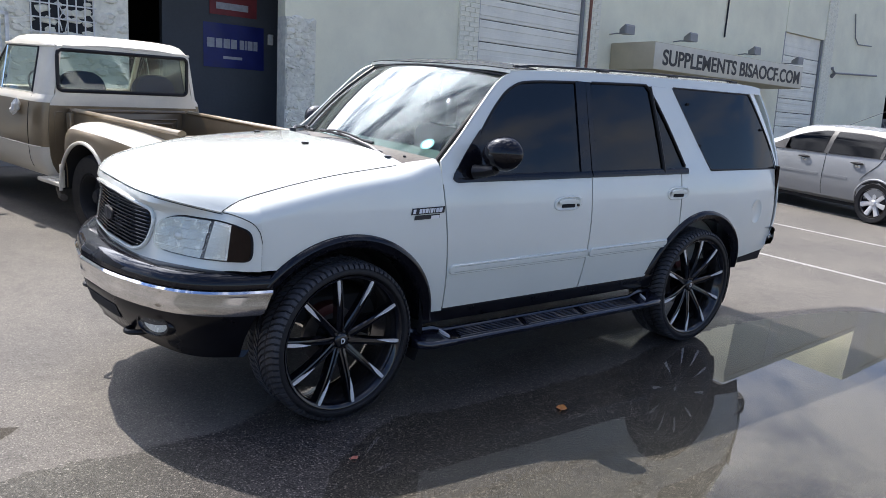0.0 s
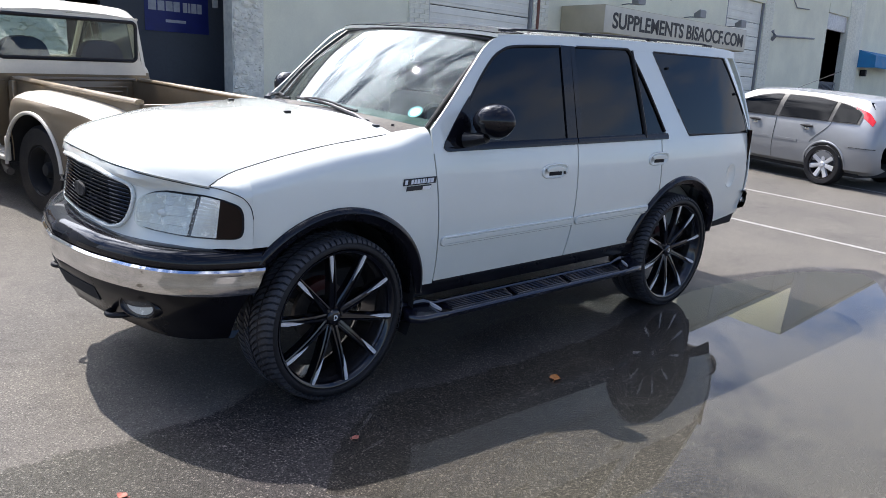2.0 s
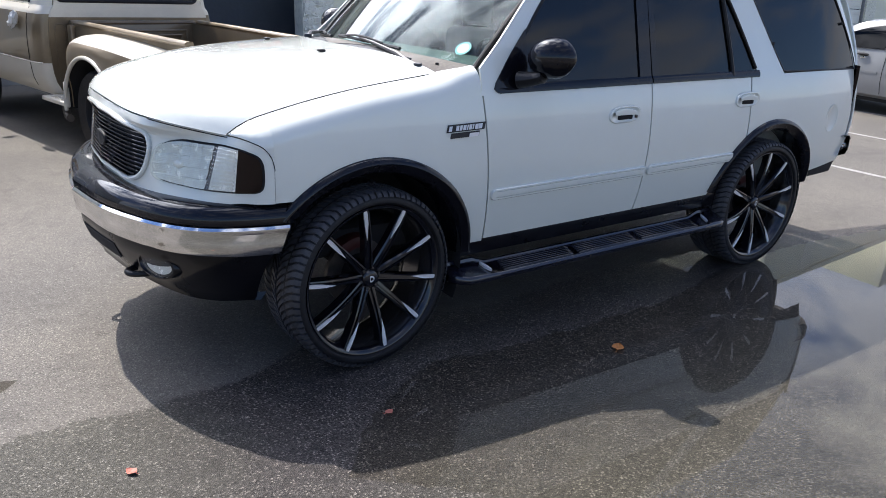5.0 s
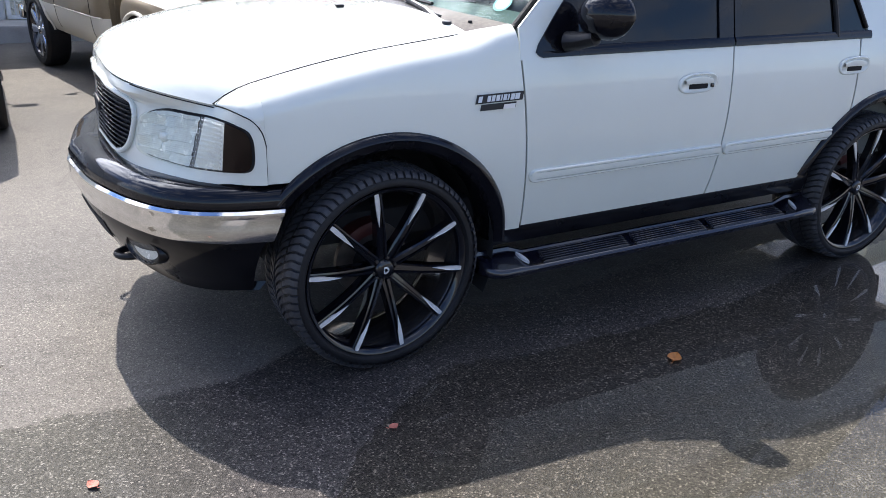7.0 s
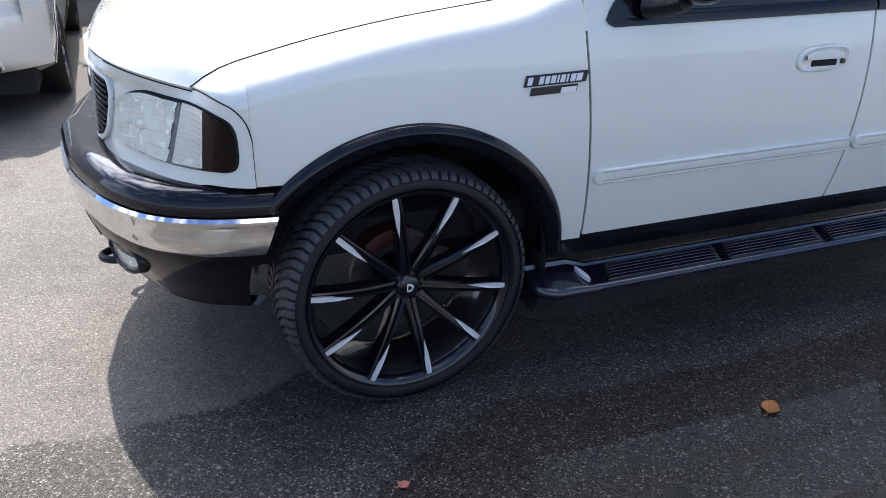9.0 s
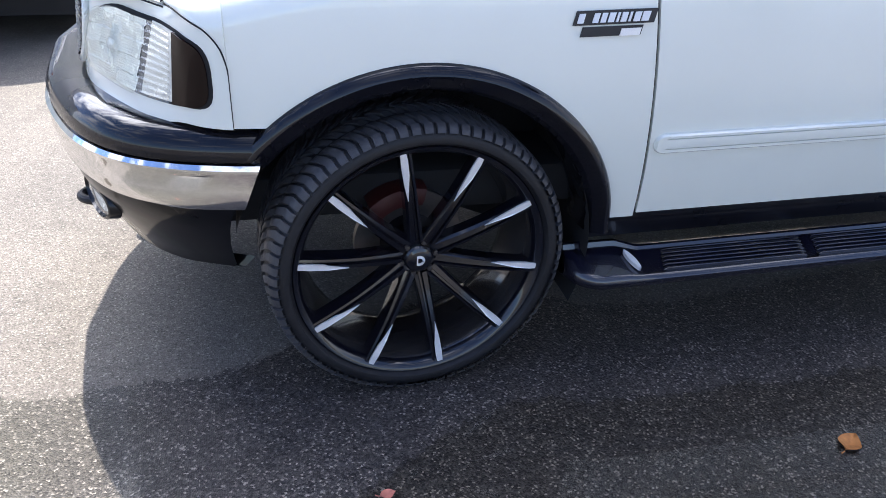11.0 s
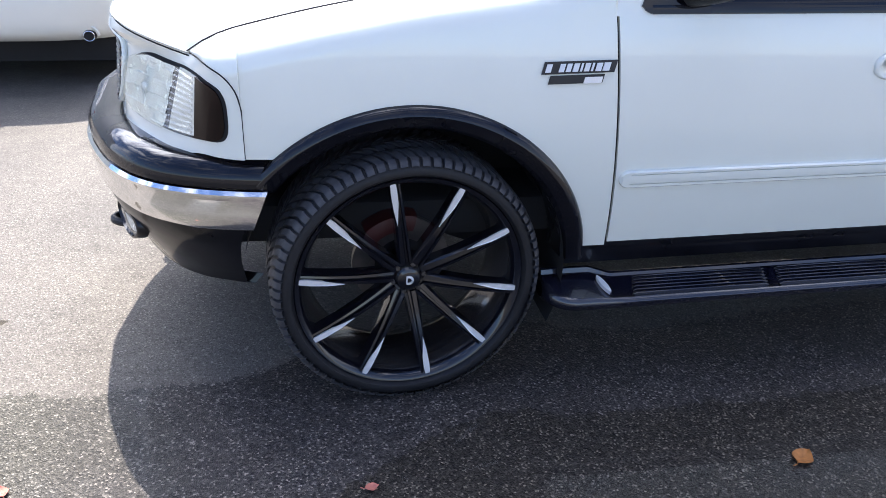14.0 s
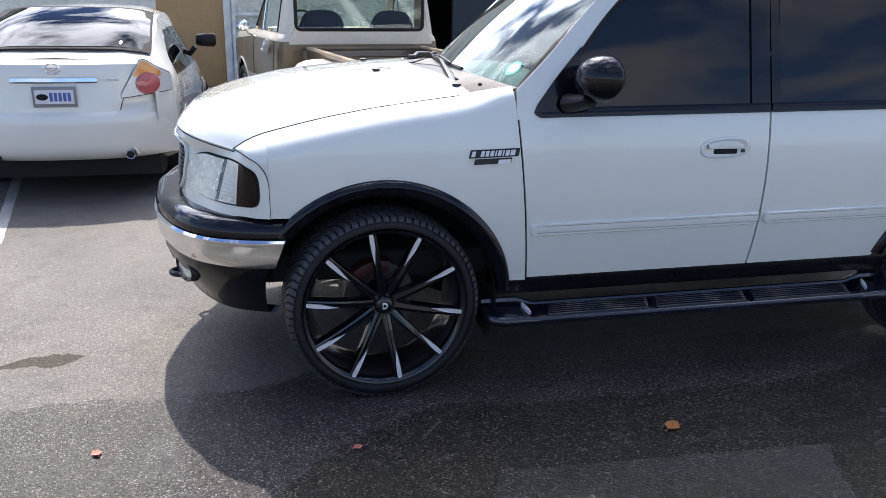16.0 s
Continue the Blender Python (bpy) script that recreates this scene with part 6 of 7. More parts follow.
def road_wheel(parent, x, y, r, width, rim_r, rim_mat, spokes, out):
    """A tyre and a spoked rim; out is -1 for the left side, 1 for the right."""
    w = part("wheel", spun([(rim_r, 0.02), (rim_r + 0.01, 0.0), (r * 0.93, -0.006), (r, 0.03), (r, width - 0.03), (r * 0.93, width), (rim_r, width)], 40, "x"), RUBBER, parent, "black tyre with a metal rim")
    part("rim", spun([(rim_r, 0.012), (rim_r - 0.012, 0.006), (rim_r - 0.025, 0.03), (rim_r - 0.03, 0.12), (0.05, 0.13)], 40, "x"), rim_mat if spokes == 0 else BARREL, w)
    if spokes:
        for i in range(spokes):
            rows = []
            for t in span(0, 1, 4):
                q = lerp(0.04, rim_r - 0.012, t)
                h = lerp(0.045, 0.062, t) * (rim_r / 0.21) * (1.0 if spokes < 6 else 0.66)
                rows.append([(0.05, -h, q), (0.016 + 0.012 * (1 - t), -h * 0.8, q), (0.012 + 0.012 * (1 - t), 0.0, q), (0.016 + 0.012 * (1 - t), h * 0.8, q), (0.05, h, q)])
            bm = loft(rows)
            bm.transform(Matrix.Rotation(2 * math.pi * i / spokes, 4, "X"))
            part("spoke", bm, rim_mat, w)
        part("hub_cap", spun([(0.0, 0.006), (0.03, 0.008), (0.045, 0.02), (0.05, 0.05)], 20, "x"), rim_mat, w)
    else:
        part("hub_cap", spun([(0.0, 0.03), (0.05, 0.04), (0.07, 0.07), (0.07, 0.12)], 20, "x"), rim_mat, w)
        for i in range(6):
            a = 2 * math.pi * i / 6
            part("wheel_bolt", spun([(0.0, 0.10), (0.011, 0.10), (0.011, 0.13)], 8, "x"), CHROME, w).location = (0, 0.10 * math.cos(a), 0.10 * math.sin(a))
    w.matrix_local = Matrix.Translation((x, y, r)) @ (Matrix.Identity(4) if out < 0 else Matrix.Rotation(math.pi, 4, "Z"))
    return w


def arch_disc(parent, ring_at, cx, y, r, R, out, lip_mat):
    """A lip and a flat black face just proud of the flank, painted as the shade of a wheel well."""
    rows = []
    for a in span(-100, 100, 30):
        s, c = math.sin(radians(a)), math.cos(radians(a))
        rows.append([Vector((cx + out * (shell_side(ring_at, y + q * s, max(0.24, r + q * c)) + o), y + q * s, max(0.16, r + q * c))) for q, o in ((R, 0.004), (R - 0.015, 0.010), (R - 0.03, 0.006))])
    part("arch_lip", loft(rows), lip_mat, parent)
    bm = bmesh.new()
    rim = [bm.verts.new((cx + out * (shell_side(ring_at, y + (R - 0.02) * math.sin(radians(a)), max(0.24, r + (R - 0.02) * math.cos(radians(a)))) + 0.004), y + (R - 0.02) * math.sin(radians(a)), max(0.16, r + (R - 0.02) * math.cos(radians(a))))) for a in span(-100, 100, 30)]
    bm.faces.new(rim)
    part("wheel_well", bm, GAP, parent, smooth=False)


def build_hatchback():
    car = root("hatchback", "silver five-door hatchback with dark windows, parked on the lot", "car", parked(12.44, 2.26, 78.4) @ Matrix.Scale(1.161, 4))
    at = shell([
        (-0.76, [(0.50, 0.32), (0.62, 0.36), (0.66, 0.48), (0.66, 0.58), (0.64, 0.64), (0.60, 0.66), (0.50, 0.67), (0.3, 0.68), (0, 0.68)]),
        (-0.70, [(0.62, 0.25), (0.74, 0.30), (0.80, 0.46), (0.80, 0.62), (0.76, 0.88), (0.68, 0.95), (0.62, 0.967), (0.40, 0.976), (0, 0.984)]),
        (-0.55, [(0.68, 0.22), (0.79, 0.28), (0.84, 0.45), (0.85, 0.62), (0.81, 0.917), (0.71, 1.068), (0.60, 1.169), (0.40, 1.194), (0, 1.202)]),
        (-0.36, [(0.70, 0.22), (0.81, 0.28), (0.85, 0.45), (0.86, 0.62), (0.82, 0.934), (0.71, 1.135), (0.60, 1.27), (0.40, 1.295), (0, 1.303)]),
        (0.20, [(0.70, 0.22), (0.80, 0.28), (0.85, 0.45), (0.855, 0.62), (0.83, 0.934), (0.73, 1.152), (0.61, 1.307), (0.40, 1.337), (0, 1.349)]),
        (1.0, [(0.70, 0.22), (0.80, 0.28), (0.845, 0.45), (0.85, 0.62), (0.825, 0.925), (0.72, 1.16), (0.60, 1.32), (0.40, 1.349), (0, 1.362)]),
        (1.55, [(0.70, 0.22), (0.80, 0.28), (0.845, 0.45), (0.85, 0.62), (0.82, 0.917), (0.72, 1.135), (0.60, 1.278), (0.40, 1.32), (0, 1.337)]),
        (2.05, [(0.70, 0.22), (0.80, 0.28), (0.845, 0.45), (0.85, 0.62), (0.81, 0.9), (0.74, 1.001), (0.64, 1.06), (0.40, 1.11), (0, 1.127)]),
        (2.45, [(0.68, 0.22), (0.79, 0.28), (0.84, 0.45), (0.84, 0.60), (0.79, 0.86), (0.70, 0.917), (0.62, 0.942), (0.40, 0.959), (0, 0.967)]),
        (3.15, [(0.60, 0.22), (0.72, 0.28), (0.78, 0.42), (0.77, 0.55), (0.70, 0.74), (0.62, 0.78), (0.5, 0.80), (0.3, 0.81), (0, 0.82)]),
        (3.42, [(0.40, 0.26), (0.48, 0.30), (0.52, 0.40), (0.52, 0.50), (0.46, 0.60), (0.4, 0.62), (0.3, 0.63), (0.2, 0.64), (0, 0.64)])])
    ys = span(-0.76, -0.3, 12) + span(-0.25, 3.42, 40)
    body = part("body", shell_skin(at, ys), SILVER, car, "silver body")
    place = lambda out, o: (lambda u, v: Vector((out * (shell_side(at, u, v) + o), u, v)))
    belt_z = lambda u: 0.945 - 0.012 * u
    top_z = curve([(-0.50, 1.001), (-0.34, 1.127), (0.0, 1.211), (0.5, 1.257), (1.0, 1.257), (1.35, 1.211), (1.75, 1.068), (1.98, 0.955)])
    for out in (-1, 1):
        part("window_band", thick(sheet(span(-0.44, 1.96, 40), lambda u: belt_z(u) - 0.012, lambda u: top_z(u) + 0.014, 5, place(out, 0.012)), 0.003), BLACK_PLASTIC, body)
        for a, b in ((-0.40, -0.02), (0.04, 0.88), (0.97, 1.698)):
            part("side_window", thick(sheet(span(a, b, 14), belt_z, top_z, 5, place(out, 0.017)), 0.003), DARK_GLASS, body, "dark side window")
        for u0 in (0.92, -0.02):
            line = [place(out, 0.002)(u0 + (0.0 if u0 > 0 else 0.30 - 0.30 * smoothstep(0.55, 0.95, z)), z) for z in span(0.30 if u0 > 0 else 0.60, 0.94, 12)]
            part("shut_line", tube(line, 0.004, 5), GAP, body)
        for u0 in (1.30, 0.36):
            h = part("door_handle", tube([place(out, 0.02)(u, 0.83 + 0.004) for u in span(u0 - 0.10, u0 + 0.10, 6)], [0.012, 0.02, 0.022, 0.022, 0.02, 0.014, 0.01], 8), BLACK_PLASTIC, body, "black door handle")
            part("handle_plate", box(-0.006, 0.006, -0.04, 0.04, -0.035, 0.0, 0.004), CHROME, h).location = place(out, 0.004)(u0 - 0.01, 0.81)
        for a, b in ((1.0, 1.782), (0.48, 0.9)):
            part("side_moulding", thick(sheet(span(a, b, 8), lambda u: 0.580, lambda u: 0.615, 2, place(out, 0.006)), 0.006), SILVER, body)
        part("tail_lamp", thick(sheet(span(-0.62, -0.26, 10), curve([(-0.62, 0.93), (-0.45, 1.03), (-0.26, 1.105)]), curve([(-0.62, 1.0), (-0.5, 1.10), (-0.26, 1.18)]), 5, place(out, 0.010)), 0.01), RED_LENS, body, "tall red tail lamp")
        part("bumper_line", tube([place(out, 0.002)(u, 0.60 - 0.02 * u) for u in span(-0.72, -0.36, 8)], 0.004, 5), GAP, body)
        for y in (0.0, 2.615):
            arch_disc(body, at, 0.0, y, 0.30, 0.355, out, SILVER)
            road_wheel(car, out * 0.862, y, 0.300, 0.19, 0.212, ALLOY, 7, out)
    rows = [[Vector((x * (0.62 + 0.02), lerp(-0.675, -0.42, t) - 0.012 - 0.02 * (1 - x * x), lerp(0.971, 1.253, t))) for x in span(-1, 1, 10)] for t in span(0, 1, 6)]
    part("rear_window", thick(loft(rows), 0.004), DARK_GLASS, body, "dark rear window")
    part("plate", box(-0.16, 0.16, -0.80, -0.785, 0.74, 0.89, 0.005), PLATE_BLUE, car, "dark number plate with plain bars")
    part("exhaust", tube([(0.25, -0.55, 0.24), (0.25, -0.74, 0.24)], 0.025, 10), DISC, car)
    part("aerial", tube([(0.0, 1.25, 1.355), (0.0, 0.55, 1.66)], 0.004, 5), BLACK_PLASTIC, car)
    part("underbody", box(-0.72, 0.72, -0.5, 3.2, 0.18, 0.30), GAP, car)
    return car


build_hatchback()


def build_sedan():
    """A pearl white sedan seen from behind; its origin lies under the middle of its tail."""
    car = root("sedan", "pearl white four-door sedan seen parked towards the building", "car", parked(-2.328, 3.808, 92.0) @ Matrix.Scale(1.038, 4))
    at = shell([
        (0.14, [(0.60, 0.36), (0.68, 0.38), (0.73, 0.50), (0.75, 0.70), (0.75, 0.88), (0.72, 1.00), (0.66, 1.10), (0.45, 1.165), (0, 1.175)]),
        (0.34, [(0.72, 0.33), (0.82, 0.36), (0.88, 0.50), (0.892, 0.70), (0.88, 0.88), (0.83, 1.03), (0.72, 1.14), (0.45, 1.185), (0, 1.195)]),
        (0.55, [(0.76, 0.26), (0.85, 0.30), (0.895, 0.48), (0.90, 0.70), (0.885, 0.90), (0.83, 1.05), (0.70, 1.19), (0.50, 1.235), (0, 1.25)]),
        (0.95, [(0.76, 0.24), (0.86, 0.28), (0.895, 0.48), (0.90, 0.70), (0.885, 0.92), (0.80, 1.13), (0.70, 1.36), (0.54, 1.415), (0, 1.435)]),
        (1.30, [(0.76, 0.24), (0.86, 0.28), (0.89, 0.48), (0.895, 0.70), (0.88, 0.93), (0.78, 1.20), (0.67, 1.46), (0.50, 1.52), (0, 1.54)]),
        (2.20, [(0.76, 0.24), (0.86, 0.28), (0.89, 0.48), (0.895, 0.70), (0.88, 0.93), (0.78, 1.21), (0.65, 1.50), (0.46, 1.565), (0, 1.585)]),
        (2.85, [(0.76, 0.24), (0.86, 0.28), (0.89, 0.48), (0.895, 0.70), (0.87, 0.92), (0.78, 1.13), (0.65, 1.36), (0.45, 1.42), (0, 1.44)]),
        (3.40, [(0.76, 0.24), (0.85, 0.28), (0.88, 0.48), (0.885, 0.68), (0.85, 0.88), (0.76, 0.95), (0.62, 1.0), (0.45, 1.02), (0, 1.03)]),
        (4.40, [(0.66, 0.24), (0.76, 0.28), (0.82, 0.44), (0.82, 0.58), (0.76, 0.72), (0.66, 0.76), (0.5, 0.78), (0.3, 0.79), (0, 0.80)]),
        (4.75, [(0.40, 0.28), (0.5, 0.32), (0.55, 0.42), (0.55, 0.50), (0.5, 0.60), (0.4, 0.62), (0.3, 0.63), (0.2, 0.64), (0, 0.64)])])
    ys = span(0.14, 1.3, 24) + span(1.4, 4.75, 30)
    body = part("body", shell_skin(at, ys), PEARL, car, "pearl white body")

    # tail: bumper below, boot lid above, rounding into the flanks
    def tail(x, z):
        s = abs(x) / 0.88
        wide = 0.26 * s ** 3.0 + 0.05 * s ** 2
        prof = (1 - min(1.0, s) ** 6) * curve([(0.355, 0.03), (0.40, -0.045), (0.50, -0.075), (0.62, -0.085), (0.725, -0.075), (0.735, -0.028), (0.80, -0.020), (0.95, 0.0), (1.10, 0.015), (1.15, 0.035), (1.175, 0.10)])(z)
        return Vector((x, prof + wide, z))
    lo = lambda x: 0.352 + 0.02 * abs(x / 0.88) ** 4
    part("bumper", thick(sheet(span(-0.88, 0.88, 36), lo, lambda x: 0.728, 12, tail), 0.01), PEARL, body, "pearl white rear bumper")
    edge = lambda z: lerp(0.47, 0.635, smoothstep(0.73, 1.16, z))
    rows = [[tail(s * edge(z), z) - Vector((0, 0.004, 0)) for s in span(-1, 1, 28)] for z in span(0.742, 1.168, 12)]
    part("boot_lid", thick(loft(rows), 0.01), PEARL, body, "pearl white boot lid")
    part("tail_panel", thick(sheet(span(-0.875, 0.875, 36), lambda x: 0.715, lambda x: 1.165 - 0.14 * smoothstep(0.62, 0.88, abs(x)), 8, lambda u, v: tail(u, v) + Vector((0, 0.008, 0))), 0.008), PEARL, body)
    rows = [[tail(s * (edge(z) + 0.007), z) + Vector((0, 0.002, 0)) for s in span(-1, 1, 28)] for z in span(0.733, 1.168, 12)]
    part("boot_gap", thick(loft(rows), 0.002), GAP, body)
    for out in (-1, 1):
        lo_l = lambda u: lerp(0.865, 0.905, (u - 0.50) / 0.37)
        hi_l = lambda u: curve([(0.50, 0.895), (0.58, 1.03), (0.675, 1.165), (0.78, 1.10), (0.87, 1.045)])(u)
        us = span(0.50, 0.87, 16)
        tl = lambda o: (lambda u, v: Vector((out * u, tail(u, min(v, 1.10)).y - o - 0.030, v)))
        lamp = part("tail_lamp", thick(sheet(us, lambda u: lo_l(u) - 0.006, lambda u: hi_l(u) + 0.006, 6, tl(0.006)), 0.012), GAP, body, "clear tail lamp with amber top and round red lens")
        part("pale_lens", thick(sheet(us, lo_l, hi_l, 6, tl(0.012)), 0.004), CLEAR_WHITE, lamp)
        part("amber_lens", thick(sheet(span(0.60, 0.80, 10), lambda u: 1.030, lambda u: max(1.034, hi_l(u) - 0.014), 5, tl(0.018)), 0.004), AMBER_LENS, lamp)
        rows = [[Vector((out * (0.70 + 0.078 * r * math.cos(a)), tail(0.70 + 0.078 * r * math.cos(a), 0.975 + 0.078 * r * math.sin(a)).y - o - 0.030, 0.975 + 0.078 * r * math.sin(a))) for a in span(0, 2 * math.pi, 24)[:-1]] for r, o in ((1.15, 0.014), (1.1, 0.024), (1.0, 0.026), (0.5, 0.034), (0.02, 0.036))]
        part("round_lens", loft(rows, close=True), PINK_LENS, lamp, "round red lens")
        ring = [Vector((out * (0.52 + 0.062 * math.cos(a)), tail(0.52, 0.40).y - 0.005, 0.395 + 0.062 * math.sin(a))) for a in span(0, 2 * math.pi, 24)[:-1]]
        part("exhaust_trim", tube(ring[:13], 0.009, 8), PEARL, body)
        ex = part("exhaust", tube([(out * 0.52, tail(0.52, 0.40).y - 0.02, 0.392), (out * 0.52, tail(0.52, 0.40).y + 0.12, 0.392)], 0.042, 20), GAP, body, "round exhaust tip")
        part("exhaust_ring", tube([Vector((out * 0.52 + 0.036 * math.cos(a), tail(0.52, 0.40).y - 0.024, 0.392 + 0.034 * math.sin(a))) for a in span(0, 2 * math.pi, 20)[:-1]], 0.004, 8, closed=True), CHROME, ex)
        place = lambda o: (lambda u, v: Vector((out * (shell_side(at, u, v) + o), u, v)))
        top_z = curve([(0.80, 1.06), (1.05, 1.24), (1.35, 1.36), (2.2, 1.375), (2.7, 1.25), (3.2, 0.99)])
        for a, b in ((0.88, 1.02), (1.06, 1.95), (2.03, 3.05)):
            part("side_window", thick(sheet(span(a, b, 12), lambda u: 0.985 - 0.008 * u, lambda u: max(top_z(u), 1.0), 5, place(0.005)), 0.003), DARK_GLASS, body, "dark side window")
        arm = part("wing_mirror", tube([place(0.0)(2.72, 1.04), place(0.10)(2.70, 1.12)], 0.03, 8), BLACK_PLASTIC, body, "dark wing mirror")
        rows = [[Vector((out * (shell_side(at, 2.7, 1.0) + 0.07 + 0.22 * t), 2.66 + 0.04 * math.cos(a) * q, 1.20 + 0.075 * q * (0.9 + 0.2 * t) * math.sin(a))) for a in span(0, 2 * math.pi, 14)[:-1]] for t, q in ((0, 0.7), (0.1, 0.95), (0.5, 1.0), (0.88, 0.95), (1.0, 0.6))]
        part("shell", loft(rows, close=True, caps=True), BLACK_PLASTIC, arm)
        for y in (0.98, 3.75):
            arch_disc(body, at, 0.0, y, 0.32, 0.375, out, PEARL)
            road_wheel(car, out * 0.905, y, 0.32, 0.2, 0.215, SILVER, 7, out)
    # rear window between the pillars
    glass = lambda w0, w1, y0, y1, o: [[Vector((q * lerp(w0, w1, t), y - 0.07 * (1 - q * q) * (1 - 0.5 * t), lerp(1.238, 1.548, (y - 0.50) / 0.76) + 0.022 * math.sin(math.pi * t) - 0.045 * q ** 4 + o)) for q in span(-1, 1, 22)] for t in span(0, 1, 14) for y in [lerp(y0, y1, t)]]
    part("window_band", thick(loft(glass(0.705, 0.655, 0.48, 1.29, 0.006)), 0.003), GAP, body)
    part("rear_window", thick(loft(glass(0.685, 0.635, 0.51, 1.255, 0.013)), 0.004), DARK_GLASS, body, "rear window reflecting the sky")
    # bright bar, badge, plate
    rows = [[tail(x, z) - Vector((0, o, 0)) for z, o in ((0.985, 0.004), (0.988, 0.018), (1.0, 0.026), (1.028, 0.024), (1.036, 0.004))] for x in span(-0.325, 0.325, 14)]
    part("boot_bar", loft(rows), CHROME, body, "chrome bar above the plate")
    part("badge", tube([tail(0.0, 1.10) + Vector((0.052 * math.cos(a), -0.014, 0.042 * math.sin(a))) for a in span(0, 2 * math.pi, 24)[:-1]], 0.007, 8, closed=True), CHROME, body, "plain chrome ring badge")
    part("badge_bar", box(-0.055, 0.055, tail(0, 1.1).y - 0.022, tail(0, 1.1).y - 0.012, 1.092, 1.108, 0.003, 1), CHROME, body)
    for k in range(3):
        part("model_mark", box(0.36 + 0.05 * k, 0.395 + 0.05 * k, tail(0.4, 1.0).y - 0.012, tail(0.4, 1.0).y - 0.004, 1.0, 1.022, 0.002, 1), MACHINED, body)
    y = tail(0.0, 0.88).y
    plate = part("plate", box(-0.165, 0.165, y - 0.030, y - 0.016, 0.80, 0.965, 0.006), LAMP_GREY, car, "number plate with blue plain bars")
    part("plate_field", box(-0.145, 0.145, y - 0.033, y - 0.029, 0.828, 0.938, 0.003, 1), WHITE_INK, plate)
    for k in range(5):
        part("plate_bar", box(-0.035 + 0.034 * k, -0.012 + 0.034 * k, y - 0.037, y - 0.0335, 0.848, 0.918, 0.002, 1), PLATE_BLUE, plate)
    part("plate_oval", loft([[Vector((-0.09 + 0.045 * r * math.cos(a), y - 0.036, 0.882 + 0.026 * r * math.sin(a))) for a in span(0, 2 * math.pi, 18)[:-1]] for r in (1.0, 0.02)], close=True), GAP, plate)
    part("underbody", box(-0.74, 0.74, 0.2, 4.4, 0.18, 0.36), GAP, car)
    return car


build_sedan()


def build_pickup():
    """A two-tone step-side pickup; its origin lies under its left rear wheel."""
    car = root("pickup_truck", "old two-tone cream and gold step-side pickup truck", "car", parked(-0.183, 4.536, 102.9) @ Matrix.Scale(1.108, 4))
    C = 0.86
    round_off = curve([(1.165, 0.10), (1.175, 0.065), (1.20, 0.035), (1.25, 0.012), (1.36, 0.0), (4.0, 0.0)])
    nose_in = lambda y: 0.05 * smoothstep(3.5, 4.05, y)
    flank_x = curve([(0.44, 0.82), (0.52, 0.865), (0.60, 0.89), (0.715, 0.90), (0.86, 0.905), (1.05, 0.895), (1.16, 0.875), (1.22, 0.835)])
    hood_top = curve([(2.62, 1.22), (3.2, 1.19), (3.7, 1.13), (4.05, 1.05)])
    shoulder = lambda y: 1.22 if y < 2.6 else min(1.22, hood_top(y) - 0.005)
    ys = [1.165, 1.175, 1.19, 1.21, 1.25, 1.30] + span(1.36, 4.05, 44)
    arch_z = lambda y: 0.40 + math.sqrt(max(0.0, 0.45 ** 2 - (y - 3.3) ** 2)) if abs(y - 3.3) < 0.45 else 0.0
    gold_top = lambda y: 1.145 - 0.07 * max(0.0, y - 2.6)
    cab = part("cab", box(C - 0.80, C + 0.80, 1.20, 2.7, 0.42, 0.60, 0.02), CREAM_PAINT, car, "cream cab and hood with gold flanks")
    for out in (-1, 1):
        skin = lambda u, v: Vector((C + out * (flank_x(v) - round_off(u) - nose_in(u)), u, v))
        lows = [lambda u: max(0.44, arch_z(u)), lambda u: max(0.715, arch_z(u)), gold_top]
        highs = [lambda u: max(0.715, arch_z(u) + 0.004), lambda u: max(gold_top(u), arch_z(u) + 0.006), shoulder]
        for name, lo, hi, mat, label in (("lower_flank", lows[0], highs[0], CREAM_PAINT, "cream lower flank"), ("gold_flank", lows[1], highs[1], GOLD_PAINT, "faded gold flank"), ("upper_flank", lows[2], highs[2], CREAM_PAINT, "cream belt")):
            part(name, thick(sheet(ys, lo, hi, 6, skin), 0.008), mat, cab, label)
        part("sill_crease", tube([skin(u, 0.715) + Vector((out * 0.003, 0, 0)) for u in span(1.20, 2.53, 20)], 0.008, 6), CREAM_PAINT, cab)
        for u in (1.40, 2.50):
            part("shut_line", tube([skin(u, z) + Vector((out * 0.001, 0, 0)) for z in span(0.50, 1.20, 10)], 0.0035, 5), GAP, cab)
        # rear corner of the cab and the slim windscreen pillar
        up = lambda z: lerp(0.835, 0.752, (z - 1.22) / 0.46)
        part("rear_pillar", thick(loft([[Vector((C + out * (up(z) - 0.9 * round_off(u)), u, z)) for z in span(1.22, 1.69, 8)] for u in [1.165, 1.175, 1.19, 1.21, 1.25, 1.30, 1.36, 1.43]]), 0.01), CREAM_PAINT, cab)
        part("windscreen_pillar", tube([Vector((C + out * lerp(0.80, 0.70, t), lerp(2.66, 2.24, t), lerp(1.22, 1.69, t))) for t in span(0, 1, 8)], 0.032, 8), CREAM_PAINT, cab)
        part("gutter", tube([Vector((C + out * (0.755 - 0.9 * round_off(u)), u, 1.685)) for u in span(1.18, 2.24, 12)], 0.016, 6), CREAM_PAINT, cab)
